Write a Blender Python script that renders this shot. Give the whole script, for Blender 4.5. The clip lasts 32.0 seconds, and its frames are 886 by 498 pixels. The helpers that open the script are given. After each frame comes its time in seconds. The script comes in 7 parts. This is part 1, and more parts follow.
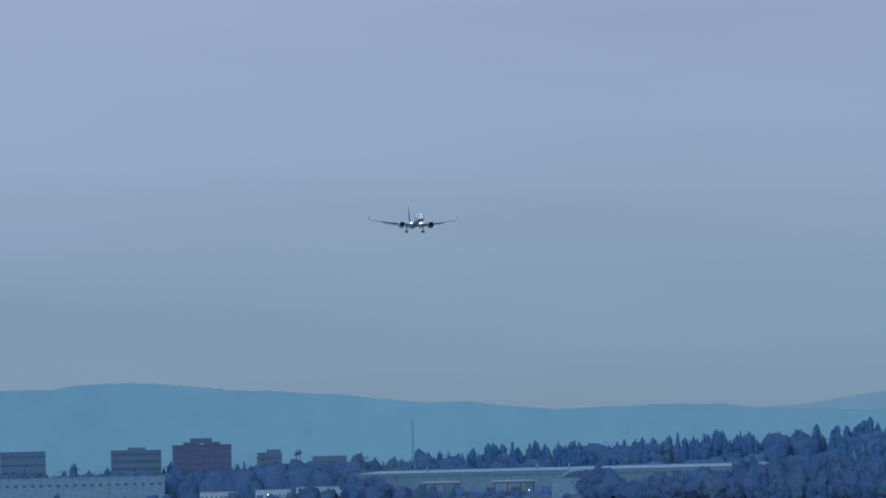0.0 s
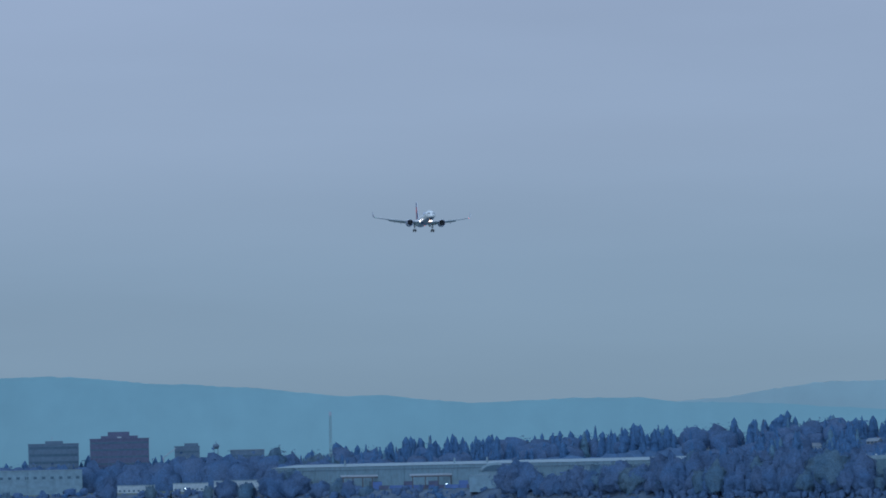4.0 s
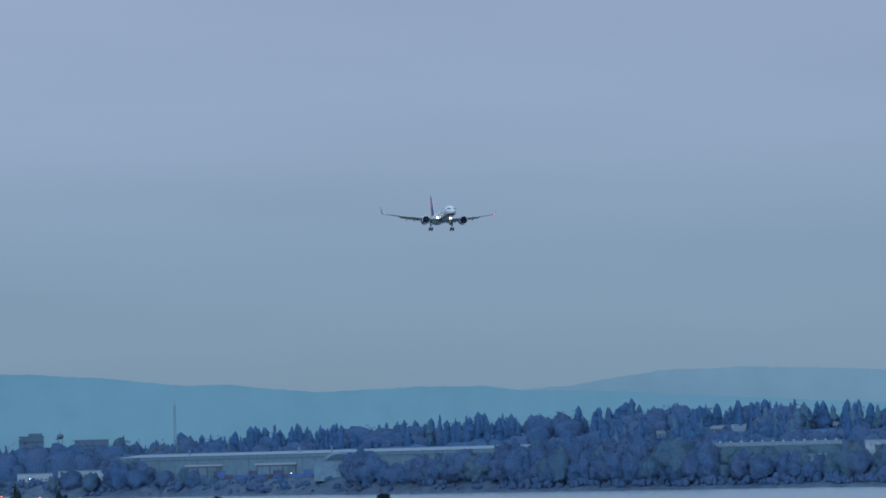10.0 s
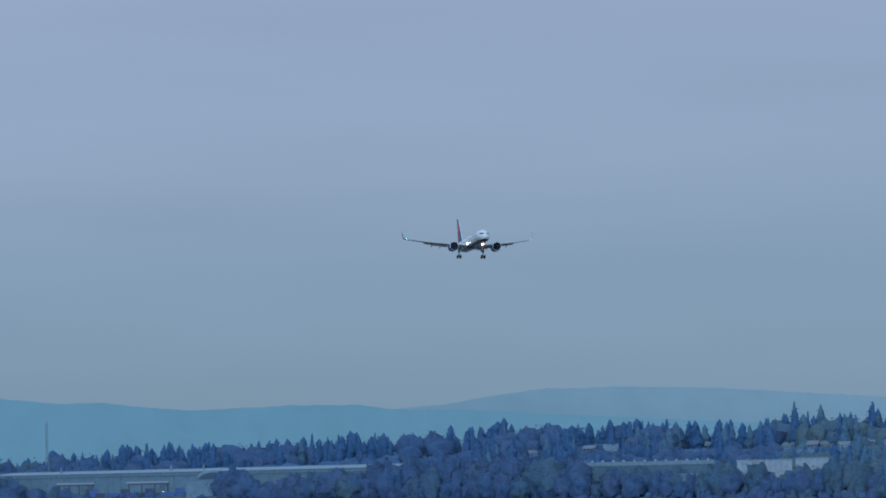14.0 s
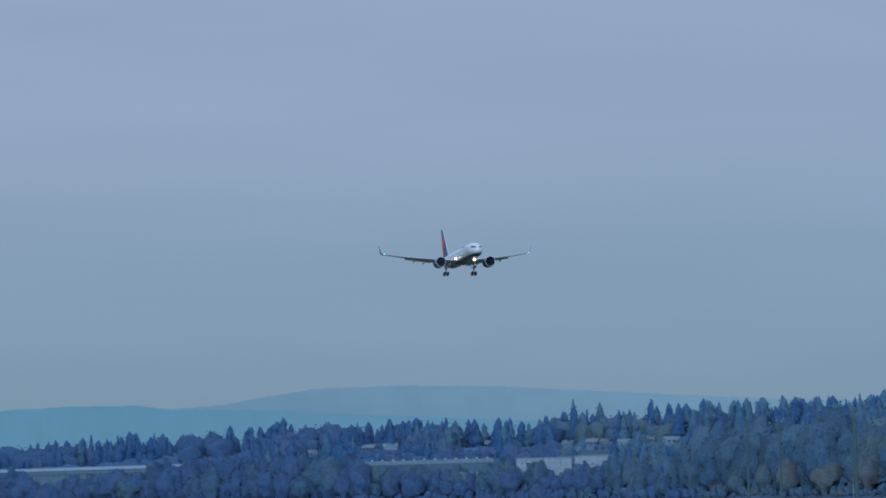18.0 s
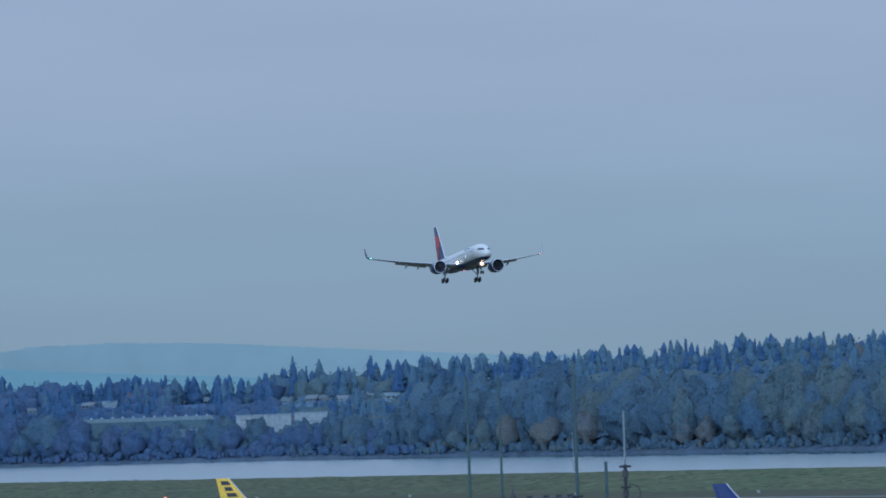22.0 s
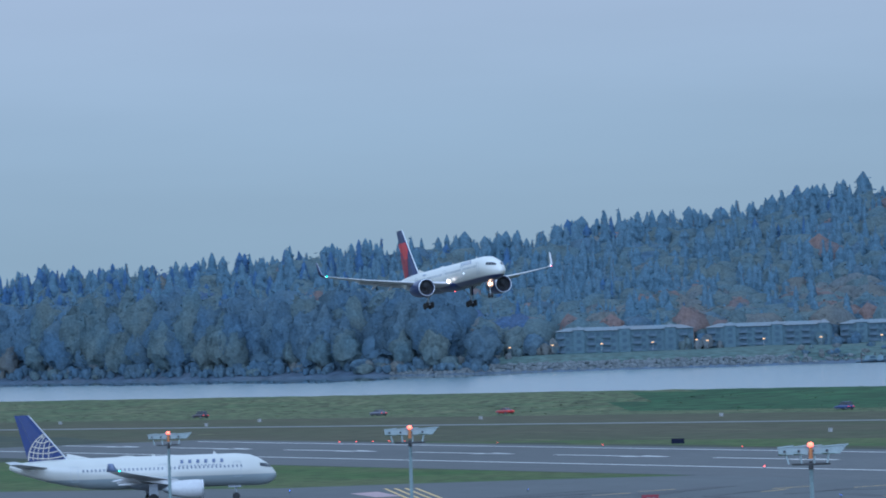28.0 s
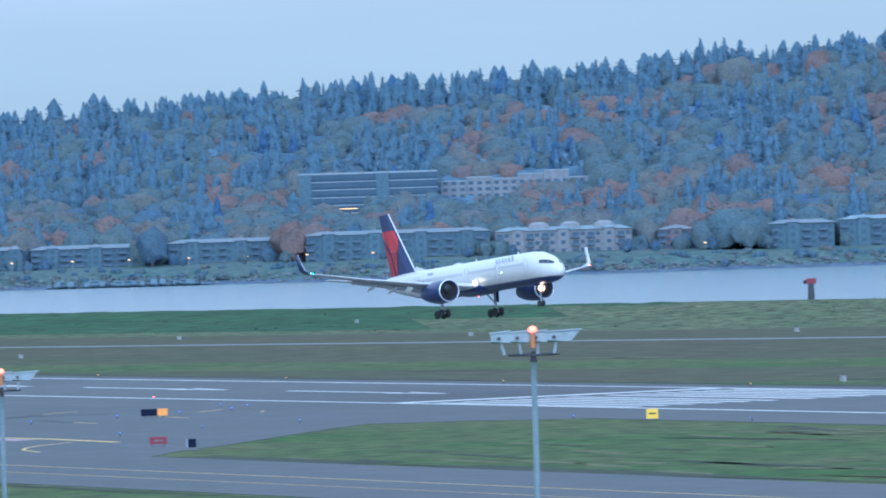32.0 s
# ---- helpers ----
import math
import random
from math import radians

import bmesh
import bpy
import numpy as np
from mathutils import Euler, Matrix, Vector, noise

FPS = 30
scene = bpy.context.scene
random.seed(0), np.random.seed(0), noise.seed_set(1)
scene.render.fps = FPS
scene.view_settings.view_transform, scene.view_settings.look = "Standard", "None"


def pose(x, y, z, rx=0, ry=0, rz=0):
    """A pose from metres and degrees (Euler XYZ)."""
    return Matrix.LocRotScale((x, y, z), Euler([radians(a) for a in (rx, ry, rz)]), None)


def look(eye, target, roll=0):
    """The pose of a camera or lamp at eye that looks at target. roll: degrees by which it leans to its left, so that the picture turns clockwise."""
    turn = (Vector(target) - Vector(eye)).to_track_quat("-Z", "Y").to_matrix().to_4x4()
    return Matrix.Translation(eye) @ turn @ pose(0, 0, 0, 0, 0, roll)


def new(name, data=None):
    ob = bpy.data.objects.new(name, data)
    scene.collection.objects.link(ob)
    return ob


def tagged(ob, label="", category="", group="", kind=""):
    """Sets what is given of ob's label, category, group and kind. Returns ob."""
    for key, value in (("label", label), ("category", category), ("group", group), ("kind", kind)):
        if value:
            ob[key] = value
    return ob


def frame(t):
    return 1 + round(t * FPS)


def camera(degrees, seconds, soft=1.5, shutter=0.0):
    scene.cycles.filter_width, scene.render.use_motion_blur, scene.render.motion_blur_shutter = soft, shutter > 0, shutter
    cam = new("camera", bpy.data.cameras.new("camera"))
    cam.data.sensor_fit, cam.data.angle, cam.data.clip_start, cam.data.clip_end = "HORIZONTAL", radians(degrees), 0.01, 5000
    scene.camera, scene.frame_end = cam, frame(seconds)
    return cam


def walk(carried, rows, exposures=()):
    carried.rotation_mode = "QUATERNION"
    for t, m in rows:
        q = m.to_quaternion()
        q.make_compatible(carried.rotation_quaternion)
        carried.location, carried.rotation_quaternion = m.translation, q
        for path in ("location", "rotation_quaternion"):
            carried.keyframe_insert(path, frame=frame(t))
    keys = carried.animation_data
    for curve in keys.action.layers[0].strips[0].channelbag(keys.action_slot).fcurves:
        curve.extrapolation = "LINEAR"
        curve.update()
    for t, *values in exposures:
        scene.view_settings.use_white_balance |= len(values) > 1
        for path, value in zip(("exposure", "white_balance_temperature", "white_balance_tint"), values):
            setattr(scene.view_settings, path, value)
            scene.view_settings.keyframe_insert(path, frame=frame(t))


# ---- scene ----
cam = camera(7.800, 32.0, 1.8, 0.25)
EYE = 21.17
# seconds, tilt, lean, turn: one standpoint on a roof deck, panning after the landing jet
TURNS = [
    (0.0, 92.017, 1.229, 82.206),
    (0.5, 92.010, 1.145, 82.115),
    (1.0, 92.005, 1.094, 82.031),
    (1.5, 91.992, 0.995, 81.935),
    (2.0, 91.964, 1.084, 81.840),
    (2.5, 91.948, 1.180, 81.757),
    (3.0, 91.960, 1.216, 81.665),
    (3.5, 91.957, 1.219, 81.562),
    (5.5, 91.902, 1.387, 81.099),
    (6.0, 91.878, 1.676, 81.008),
    (6.5, 91.824, 1.308, 80.879),
    (7.0, 91.818, 1.229, 80.758),
    (7.5, 91.779, 1.197, 80.650),
    (8.0, 91.685, 1.572, 80.531),
    (8.5, 91.654, 1.356, 80.370),
    (9.0, 91.697, 1.327, 80.261),
    (9.5, 91.764, 1.369, 80.172),
    (10.0, 91.819, 1.431, 80.111),
    (10.5, 91.855, 1.430, 80.046),
    (11.0, 91.861, 1.428, 79.965),
    (11.5, 91.893, 1.371, 79.818),
    (12.0, 91.912, 1.337, 79.657),
    (12.5, 91.922, 1.427, 79.499),
    (13.0, 91.920, 1.378, 79.330),
    (13.5, 91.940, 1.275, 79.161),
    (15.5, 91.944, 1.550, 78.368),
    (16.0, 91.912, 1.541, 78.118),
    (16.5, 91.900, 1.411, 77.828),
    (17.0, 91.910, 1.492, 77.582),
    (17.5, 91.928, 1.572, 77.342),
    (18.0, 91.906, 1.678, 77.042),
    (18.5, 91.863, 1.632, 76.769),
    (19.0, 91.791, 1.752, 76.460),
    (19.5, 91.712, 1.772, 76.149),
    (20.0, 91.657, 1.861, 75.883),
    (20.5, 91.614, 1.947, 75.560),
    (21.0, 91.576, 1.903, 75.262),
    (21.5, 91.517, 2.016, 74.907),
    (22.0, 91.444, 2.019, 74.570),
    (22.5, 91.364, 2.011, 74.092),
    (23.0, 91.285, 1.994, 73.746),
    (23.5, 91.248, 1.897, 73.308),
    (24.0, 91.201, 1.937, 72.814),
    (24.5, 91.156, 1.822, 72.411),
    (25.0, 91.086, 1.930, 71.941),
    (25.5, 91.021, 1.866, 71.352),
    (27.5, 90.730, 1.881, 69.070),
    (28.0, 90.633, 1.902, 68.422),
    (28.5, 90.515, 1.897, 67.880),
    (29.0, 90.415, 2.022, 67.170),
    (29.5, 90.269, 2.154, 66.418),
    (30.0, 90.116, 1.999, 65.433),
    (30.5, 89.983, 2.007, 64.322),
    (31.0, 89.913, 1.811, 63.386),
    (31.5, 89.856, 1.844, 62.341),
    (32.0, 89.756, 1.809, 61.292),
]
# seconds, stops, kelvin, tint
EXPOSURES = [(0, 0.0, 4300, 10), (6, 0.0, 4300, 10), (13, 0.0, 4300, 10), (19, 0.0, 4300, 10), (23, 0.15, 4300, 10),
             (28, 0.4, 4300, 10), (30, 0.7, 4300, 10), (32, 0.95, 4250, 10)]
walk(cam, [(t, pose(0, 0, EYE, rx, ry, rz)) for t, rx, ry, rz in TURNS], EXPOSURES)

# ---- light: an overcast dusk ----
world = bpy.data.worlds.new("dusk_sky")
scene.world = world
world.use_nodes = True
wn, wl = world.node_tree.nodes, world.node_tree.links
wn.clear()
w_out = wn.new("ShaderNodeOutputWorld")
w_add = wn.new("ShaderNodeAddShader")
w_sky = wn.new("ShaderNodeTexSky")
w_sky.sky_type = "NISHITA"
w_sky.sun_disc = False
w_sky.sun_elevation, w_sky.sun_rotation = radians(17), radians(117)
w_bg1 = wn.new("ShaderNodeBackground")
w_bg1.inputs["Strength"].default_value = 0.004
w_bg2 = wn.new("ShaderNodeBackground")
w_co = wn.new("ShaderNodeTexCoord")
w_sep = wn.new("ShaderNodeSeparateXYZ")
w_ramp = wn.new("ShaderNodeValToRGB")
w_map = wn.new("ShaderNodeMapping")
w_map.inputs["Scale"].default_value = (1.0, 1.0, 7.0)
w_noise = wn.new("ShaderNodeTexNoise")
w_noise.inputs["Scale"].default_value = 5.0
w_noise.inputs["Detail"].default_value = 5.0
w_rng = wn.new("ShaderNodeMapRange")
w_rng.inputs["From Min"].default_value, w_rng.inputs["From Max"].default_value = 0.3, 0.7
w_rng.inputs["To Min"].default_value, w_rng.inputs["To Max"].default_value = 0.93, 1.07
w_mul = wn.new("ShaderNodeVectorMath")
w_mul.operation = "MULTIPLY"
ramp = w_ramp.color_ramp
ramp.elements[0].position, ramp.elements[0].color = 0.0, (0.266, 0.276, 0.229, 1)
ramp.elements[1].position, ramp.elements[1].color = 1.0, (0.81, 0.80, 0.755, 1)
for p, c in ((0.012, (0.270, 0.277, 0.230)), (0.03, (0.294, 0.293, 0.250)), (0.05, (0.362, 0.333, 0.286)), (0.075, (0.400, 0.357, 0.310)), (0.2, (0.462, 0.460, 0.420)), (0.5, (0.665, 0.655, 0.605))):
    e = ramp.elements.new(p)
    e.color = (*c, 1)
wl.new(w_co.outputs["Generated"], w_sep.inputs[0])
wl.new(w_sep.outputs["Z"], w_ramp.inputs["Fac"])
wl.new(w_co.outputs["Generated"], w_map.inputs["Vector"])
wl.new(w_map.outputs[0], w_noise.inputs["Vector"])
wl.new(w_noise.outputs["Fac"], w_rng.inputs["Value"])
wl.new(w_ramp.outputs["Color"], w_mul.inputs[0])
wl.new(w_rng.outputs[0], w_mul.inputs[1])
wl.new(w_mul.outputs[0], w_bg2.inputs["Color"])
wl.new(w_sky.outputs[0], w_bg1.inputs["Color"])
wl.new(w_bg1.outputs[0], w_add.inputs[0])
wl.new(w_bg2.outputs[0], w_add.inputs[1])
wl.new(w_add.outputs[0], w_out.inputs["Surface"])

sun_data = bpy.data.lights.new("sun", "SUN")
sun_data.energy, sun_data.angle, sun_data.color = 1.25, radians(50), (1.0, 0.97, 0.94)
sun = new("sun", sun_data)
sun.matrix_world = look((0, 0, 300), (-870, 450, 0))  # low behind cloud at the standpoint's back


# ---- materials ----
def mat(name, base, rough=0.7, metal=0.0, other=None, scale=1.0, amount=0.5, fine=0.15, bump=0.0, bump_scale=None, emit=None, strength=0.0,
        per="", vary=0.25, spec=0.5, coords="Object"):
    """A surface with two scales of variation between base and other, optional relief, and a shade of its own for each piece."""
    m = bpy.data.materials.new(name)
    m.use_nodes = True
    n, l = m.node_tree.nodes, m.node_tree.links
    b = n["Principled BSDF"]
    b.inputs["Roughness"].default_value = rough
    b.inputs["Metallic"].default_value = metal
    b.inputs["Specular IOR Level"].default_value = spec
    b.inputs["Base Color"].default_value = (*base, 1)
    if emit:
        b.inputs["Emission Color"].default_value = (*emit, 1)
        b.inputs["Emission Strength"].default_value = strength
    colour = None
    if other:
        co = n.new("ShaderNodeTexCoord")
        big, small = n.new("ShaderNodeTexNoise"), n.new("ShaderNodeTexNoise")
        big.inputs["Scale"].default_value, big.inputs["Detail"].default_value = scale, 4
        small.inputs["Scale"].default_value, small.inputs["Detail"].default_value = scale * 9, 3
        l.new(co.outputs[coords], big.inputs["Vector"])
        l.new(co.outputs[coords], small.inputs["Vector"])
        r = n.new("ShaderNodeMapRange")
        r.inputs["From Min"].default_value, r.inputs["From Max"].default_value = 0.5 - amount * 0.4, 0.5 + amount * 0.4
        l.new(big.outputs["Fac"], r.inputs["Value"])
        mix = n.new("ShaderNodeMix")
        mix.data_type = "RGBA"
        mix.inputs["A"].default_value, mix.inputs["B"].default_value = (*base, 1), (*other, 1)
        l.new(r.outputs[0], mix.inputs["Factor"])
        r2 = n.new("ShaderNodeMapRange")
        r2.inputs["From Min"].default_value, r2.inputs["From Max"].default_value = 0.3, 0.7
        r2.inputs["To Min"].default_value, r2.inputs["To Max"].default_value = 1 - fine, 1 + fine
        l.new(small.outputs["Fac"], r2.inputs["Value"])
        mul = n.new("ShaderNodeVectorMath")
        mul.operation = "MULTIPLY"
        l.new(mix.outputs["Result"], mul.inputs[0])
        l.new(r2.outputs[0], mul.inputs[1])
        colour = mul.outputs[0]
    if per:
        if per == "island":
            src = n.new("ShaderNodeNewGeometry").outputs["Random Per Island"]
        else:
            src = n.new("ShaderNodeObjectInfo").outputs["Random"]
        r3 = n.new("ShaderNodeMapRange")
        r3.inputs["To Min"].default_value, r3.inputs["To Max"].default_value = 1 - vary, 1 + vary
        l.new(src, r3.inputs["Value"])
        mul2 = n.new("ShaderNodeVectorMath")
        mul2.operation = "MULTIPLY"
        if colour:
            l.new(colour, mul2.inputs[0])
        else:
            mul2.inputs[0].default_value = base
        l.new(r3.outputs[0], mul2.inputs[1])
        colour = mul2.outputs[0]
    if colour:
        l.new(colour, b.inputs["Base Color"])
    if bump:
        co2 = n.new("ShaderNodeTexCoord")
        t = n.new("ShaderNodeTexNoise")
        t.inputs["Scale"].default_value, t.inputs["Detail"].default_value = bump_scale or scale * 6, 4
        l.new(co2.outputs[coords], t.inputs["Vector"])
        bp = n.new("ShaderNodeBump")
        bp.inputs["Strength"].default_value = bump
        bp.inputs["Distance"].default_value = 0.3
        l.new(t.outputs["Fac"], bp.inputs["Height"])
        l.new(bp.outputs[0], b.inputs["Normal"])
    return m


M_GRASS = mat("mown_grass", (0.032, 0.078, 0.011), 0.95, other=(0.088, 0.090, 0.034), scale=0.035, amount=0.8, fine=0.45, bump=0.5, bump_scale=0.6, spec=0.2)
M_DARKGRASS = mat("long_dark_grass", (0.020, 0.058, 0.018), 0.95, other=(0.032, 0.070, 0.024), scale=0.02, amount=0.6, fine=0.5, bump=0.6, bump_scale=0.3, spec=0.2)
# worn soil patches, and the shade painted along the turf's edges
M_SOIL_SHADE = mat("dark_soil_and_shade", (0.038, 0.045, 0.028), 0.95, other=(0.052, 0.060, 0.034), scale=0.1, amount=0.7, fine=0.3, spec=0.2)
M_DRY = mat("dry_verge_grass", (0.072, 0.064, 0.036), 0.95, other=(0.054, 0.062, 0.027), scale=0.02, amount=0.6, fine=0.3, bump=0.5, bump_scale=0.6, spec=0.2)
M_LEVEE = mat("levee_grass", (0.044, 0.076, 0.026), 0.95, other=(0.112, 0.110, 0.052), scale=0.045, amount=0.85, fine=0.8, bump=0.6, bump_scale=0.3, spec=0.2)
# darker, browner variant of the levee grass for its western stretch
M_DARKERLEVEE = mat("darker_levee_grass", (0.046, 0.068, 0.026), 0.95, other=(0.100, 0.094, 0.048), scale=0.045, amount=0.85, fine=0.8, bump=0.6, bump_scale=0.3, spec=0.2)
# far-shore grass and scrub carry the haze's blue in their base colours
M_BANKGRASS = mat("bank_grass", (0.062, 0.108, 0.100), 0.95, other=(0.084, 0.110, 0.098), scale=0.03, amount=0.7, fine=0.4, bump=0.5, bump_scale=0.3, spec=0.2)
M_BANK = mat("hazed_bank_scrub", (0.066, 0.096, 0.142), 0.95, other=(0.088, 0.108, 0.134), scale=0.02, amount=0.6, fine=0.3, bump=0.5, bump_scale=0.3, spec=0.2)
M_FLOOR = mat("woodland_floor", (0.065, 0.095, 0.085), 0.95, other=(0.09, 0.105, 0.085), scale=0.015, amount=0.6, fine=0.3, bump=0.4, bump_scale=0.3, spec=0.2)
M_ASPHALT = mat("runway_asphalt", (0.060, 0.062, 0.060), 0.85, other=(0.078, 0.080, 0.077), scale=0.03, amount=0.7, fine=0.12, bump=0.15, bump_scale=2.0)
M_TAXI = mat("taxiway_concrete", (0.074, 0.078, 0.075), 0.85, other=(0.058, 0.062, 0.060), scale=0.025, amount=0.7, fine=0.12, bump=0.15, bump_scale=2.0)
M_TAR = mat("tar_seal", (0.014, 0.014, 0.015), 0.7, other=(0.026, 0.026, 0.026), scale=0.3)
M_WHITE_LINE = mat("white_marking_paint", (0.70, 0.68, 0.62), 0.7, other=(0.44, 0.44, 0.43), scale=0.15, amount=0.8, fine=0.2)
M_YELLOW_LINE = mat("yellow_marking_paint", (0.62, 0.42, 0.10), 0.7, other=(0.45, 0.33, 0.14), scale=0.15, amount=0.8, fine=0.2)
M_PINK_LINE = mat("red_marking_paint", (0.36, 0.22, 0.22), 0.7, other=(0.30, 0.24, 0.23), scale=0.3)
M_ROAD = mat("road_asphalt", (0.065, 0.065, 0.066), 0.85, other=(0.085, 0.085, 0.085), scale=0.05)
M_STEEL = mat("galvanised_steel", (0.30, 0.33, 0.34), 0.5, 0.5, other=(0.24, 0.26, 0.28), scale=1.5)
M_MASTGREY = mat("grey_green_painted_steel", (0.17, 0.215, 0.215), 0.55, other=(0.13, 0.17, 0.17), scale=1.0)
M_PERIMETER = mat("pale_perimeter_road", (0.17, 0.175, 0.17), 0.85, other=(0.14, 0.145, 0.14), scale=0.05)
M_LAMPBOX = mat("pale_grey_lamp_housing", (0.36, 0.41, 0.42), 0.5, other=(0.29, 0.33, 0.34), scale=2.0)
M_DARKMETAL = mat("dark_painted_metal", (0.035, 0.036, 0.042), 0.5, other=(0.055, 0.052, 0.052), scale=2.0)
M_GREENPOLE = mat("weathered_green_pole", (0.045, 0.080, 0.080), 0.5, other=(0.065, 0.10, 0.10), scale=1.0)
M_RUST = mat("rusty_brown_steel", (0.040, 0.038, 0.044), 0.7, other=(0.028, 0.028, 0.032), scale=2.0)
M_TYRE = mat("tyre_rubber", (0.02, 0.02, 0.022), 0.8, other=(0.035, 0.035, 0.035), scale=4.0)
# far windows: the haze's tint is in the base colour
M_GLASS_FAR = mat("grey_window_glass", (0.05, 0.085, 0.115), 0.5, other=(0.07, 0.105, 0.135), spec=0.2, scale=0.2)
M_GLASS_DARK = mat("dark_window_glass", (0.03, 0.035, 0.045), 0.12, other=(0.05, 0.055, 0.06), scale=0.5)
M_BEACON = mat("orange_beacon_glass", (0.9, 0.25, 0.05), 0.3, emit=(1.0, 0.10, 0.045), strength=3.0)
M_REDLIGHT = mat("red_lamp_glass", (0.9, 0.05, 0.03), 0.3, emit=(1.0, 0.10, 0.06), strength=4.0)
M_BLUELIGHT = mat("blue_lamp_glass", (0.05, 0.1, 0.9), 0.3, emit=(0.12, 0.25, 1.0), strength=3.0)
M_SODIUM = mat("sodium_lamp_glass", (1.0, 0.6, 0.2), 0.3, emit=(1.0, 0.40, 0.07), strength=1.0)
M_WHITELIGHT = mat("white_lamp_glass", (1.0, 0.95, 0.85), 0.3, emit=(1.0, 0.93, 0.8), strength=8.0)
M_LANDING = mat("landing_lamp_glass", (1.0, 0.9, 0.75), 0.3, emit=(1.0, 0.70, 0.42), strength=7.0)
M_TAXILAMP = mat("nose_gear_lamp_glass", (1.0, 0.8, 0.6), 0.3, emit=(1.0, 0.60, 0.28), strength=9.0)
# emitting ring that stands for the bloom round the nose lamp
M_LAMPGLOW = mat("lamp_glow_emitter", (0.9, 0.7, 0.5), 0.3, emit=(1.0, 0.42, 0.14), strength=0.9)
M_GREENNAV = mat("green_nav_glass", (0.3, 1.0, 0.7), 0.3, emit=(0.12, 1.0, 0.42), strength=6.0)
M_STROBE = mat("strobe_glass", (1.0, 1.0, 1.0), 0.3, emit=(0.9, 0.95, 1.0), strength=6.0)


# ---- mesh helpers ----
def bm_box(bm, x0, x1, y0, y1, z0, z1):
    m = Matrix.LocRotScale(((x0 + x1) / 2, (y0 + y1) / 2, (z0 + z1) / 2), None, (abs(x1 - x0), abs(y1 - y0), abs(z1 - z0)))
    bmesh.ops.create_cube(bm, size=1, matrix=m)
    return bm


def box(x0, x1, y0, y1, z0, z1):
    return bm_box(bmesh.new(), x0, x1, y0, y1, z0, z1)


def bm_rod(bm, a, b, r0, r1=None, sides=8):
    """A tapered rod from a to b."""
    a, b = Vector(a), Vector(b)
    d = b - a
    m = Matrix.Translation((a + b) / 2) @ d.to_track_quat("Z", "Y").to_matrix().to_4x4()
    bmesh.ops.create_cone(bm, cap_ends=True, segments=sides, radius1=r0, radius2=r0 if r1 is None else r1, depth=d.length, matrix=m)
    return bm


def rod(a, b, r0, r1=None, sides=8):
    return bm_rod(bmesh.new(), a, b, r0, r1, sides)


def ball(centre, r, squash=(1, 1, 1), sub=2):
    bm = bmesh.new()
    bmesh.ops.create_icosphere(bm, subdivisions=sub, radius=r, matrix=Matrix.LocRotScale(centre, None, squash))
    return bm


def loft(rings, close=True):
    """A skin over rings of points, all with the same count."""
    bm = bmesh.new()
    rows = [[bm.verts.new(p) for p in ring] for ring in rings]
    n = len(rings[0])
    for r0, r1 in zip(rows, rows[1:]):
        for i in range(n):
            j = (i + 1) % n
            bm.faces.new((r0[i], r0[j], r1[j], r1[i]))
    if close:
        bm.faces.new(rows[0][::-1])
        bm.faces.new(rows[-1])
    bmesh.ops.recalc_face_normals(bm, faces=bm.faces[:])
    return bm


def slab(points, z0, z1):
    """An upright prism over a plan polygon."""
    return loft([[(x, y, z0) for x, y in points], [(x, y, z1) for x, y in points]])


def mesh_of(name, bm, material, smooth=False):
    me = bpy.data.meshes.new(name)
    bm.to_mesh(me)
    bm.free()
    me.materials.append(material)
    if smooth:
        me.polygons.foreach_set("use_smooth", [True] * len(me.polygons))
    return me


def part(name, bm, material, parent, label="", smooth=False):
    ob = new(name, mesh_of(name, bm, material, smooth))
    ob.parent = parent
    return tagged(ob, label)


def piece(name, me, parent, m, label=""):
    """A part on a shared mesh."""
    ob = new(name, me)
    ob.parent = parent
    ob.matrix_basis = m
    return tagged(ob, label)


def thing(name, m, label, category, group="", kind=""):
    ob = new(name)
    ob.empty_display_size = 0.5
    ob.matrix_basis = m
    return tagged(ob, label, category, group, kind)


def solid(name, bm, material, label, category, kind="", group="", smooth=False):
    return tagged(new(name, mesh_of(name, bm, material, smooth)), label, category, group, kind)


def tri_mesh(name, v, f, mi, materials, normals=None):
    """A mesh from arrays of corners, triangles and material slots."""
    me = bpy.data.meshes.new(name)
    me.vertices.add(len(v))
    me.vertices.foreach_set("co", np.ascontiguousarray(v, dtype=np.float32).ravel())
    me.loops.add(len(f) * 3)
    me.loops.foreach_set("vertex_index", np.ascontiguousarray(f, dtype=np.int32).ravel())
    me.polygons.add(len(f))
    me.polygons.foreach_set("loop_start", np.arange(0, len(f) * 3, 3, dtype=np.int32))
    for m in materials:
        me.materials.append(m)
    me.polygons.foreach_set("material_index", np.ascontiguousarray(mi, dtype=np.int32))
    me.update(calc_edges=True)
    if normals is not None:
        me.normals_split_custom_set_from_vertices(np.ascontiguousarray(normals, dtype=np.float32))
    return me


# ---- the lie of the land, round the standpoint: azimuth in degrees from north (y), distance in metres ----
def at(az, d, z=0.0):
    return Vector((d * math.sin(radians(az)), d * math.cos(radians(az)), z))


def height(el, d):
    return EYE + d * math.tan(radians(el))


WATER = -1.5
CREST = 3.0


def levee(az):
    """Distance of the levee's crest, which runs obliquely to the runway."""
    k = math.cos(radians(az)) - 0.262 * math.sin(radians(az))
    return min(990 / k, 3200.0) if k > 0.28 else 3200.0


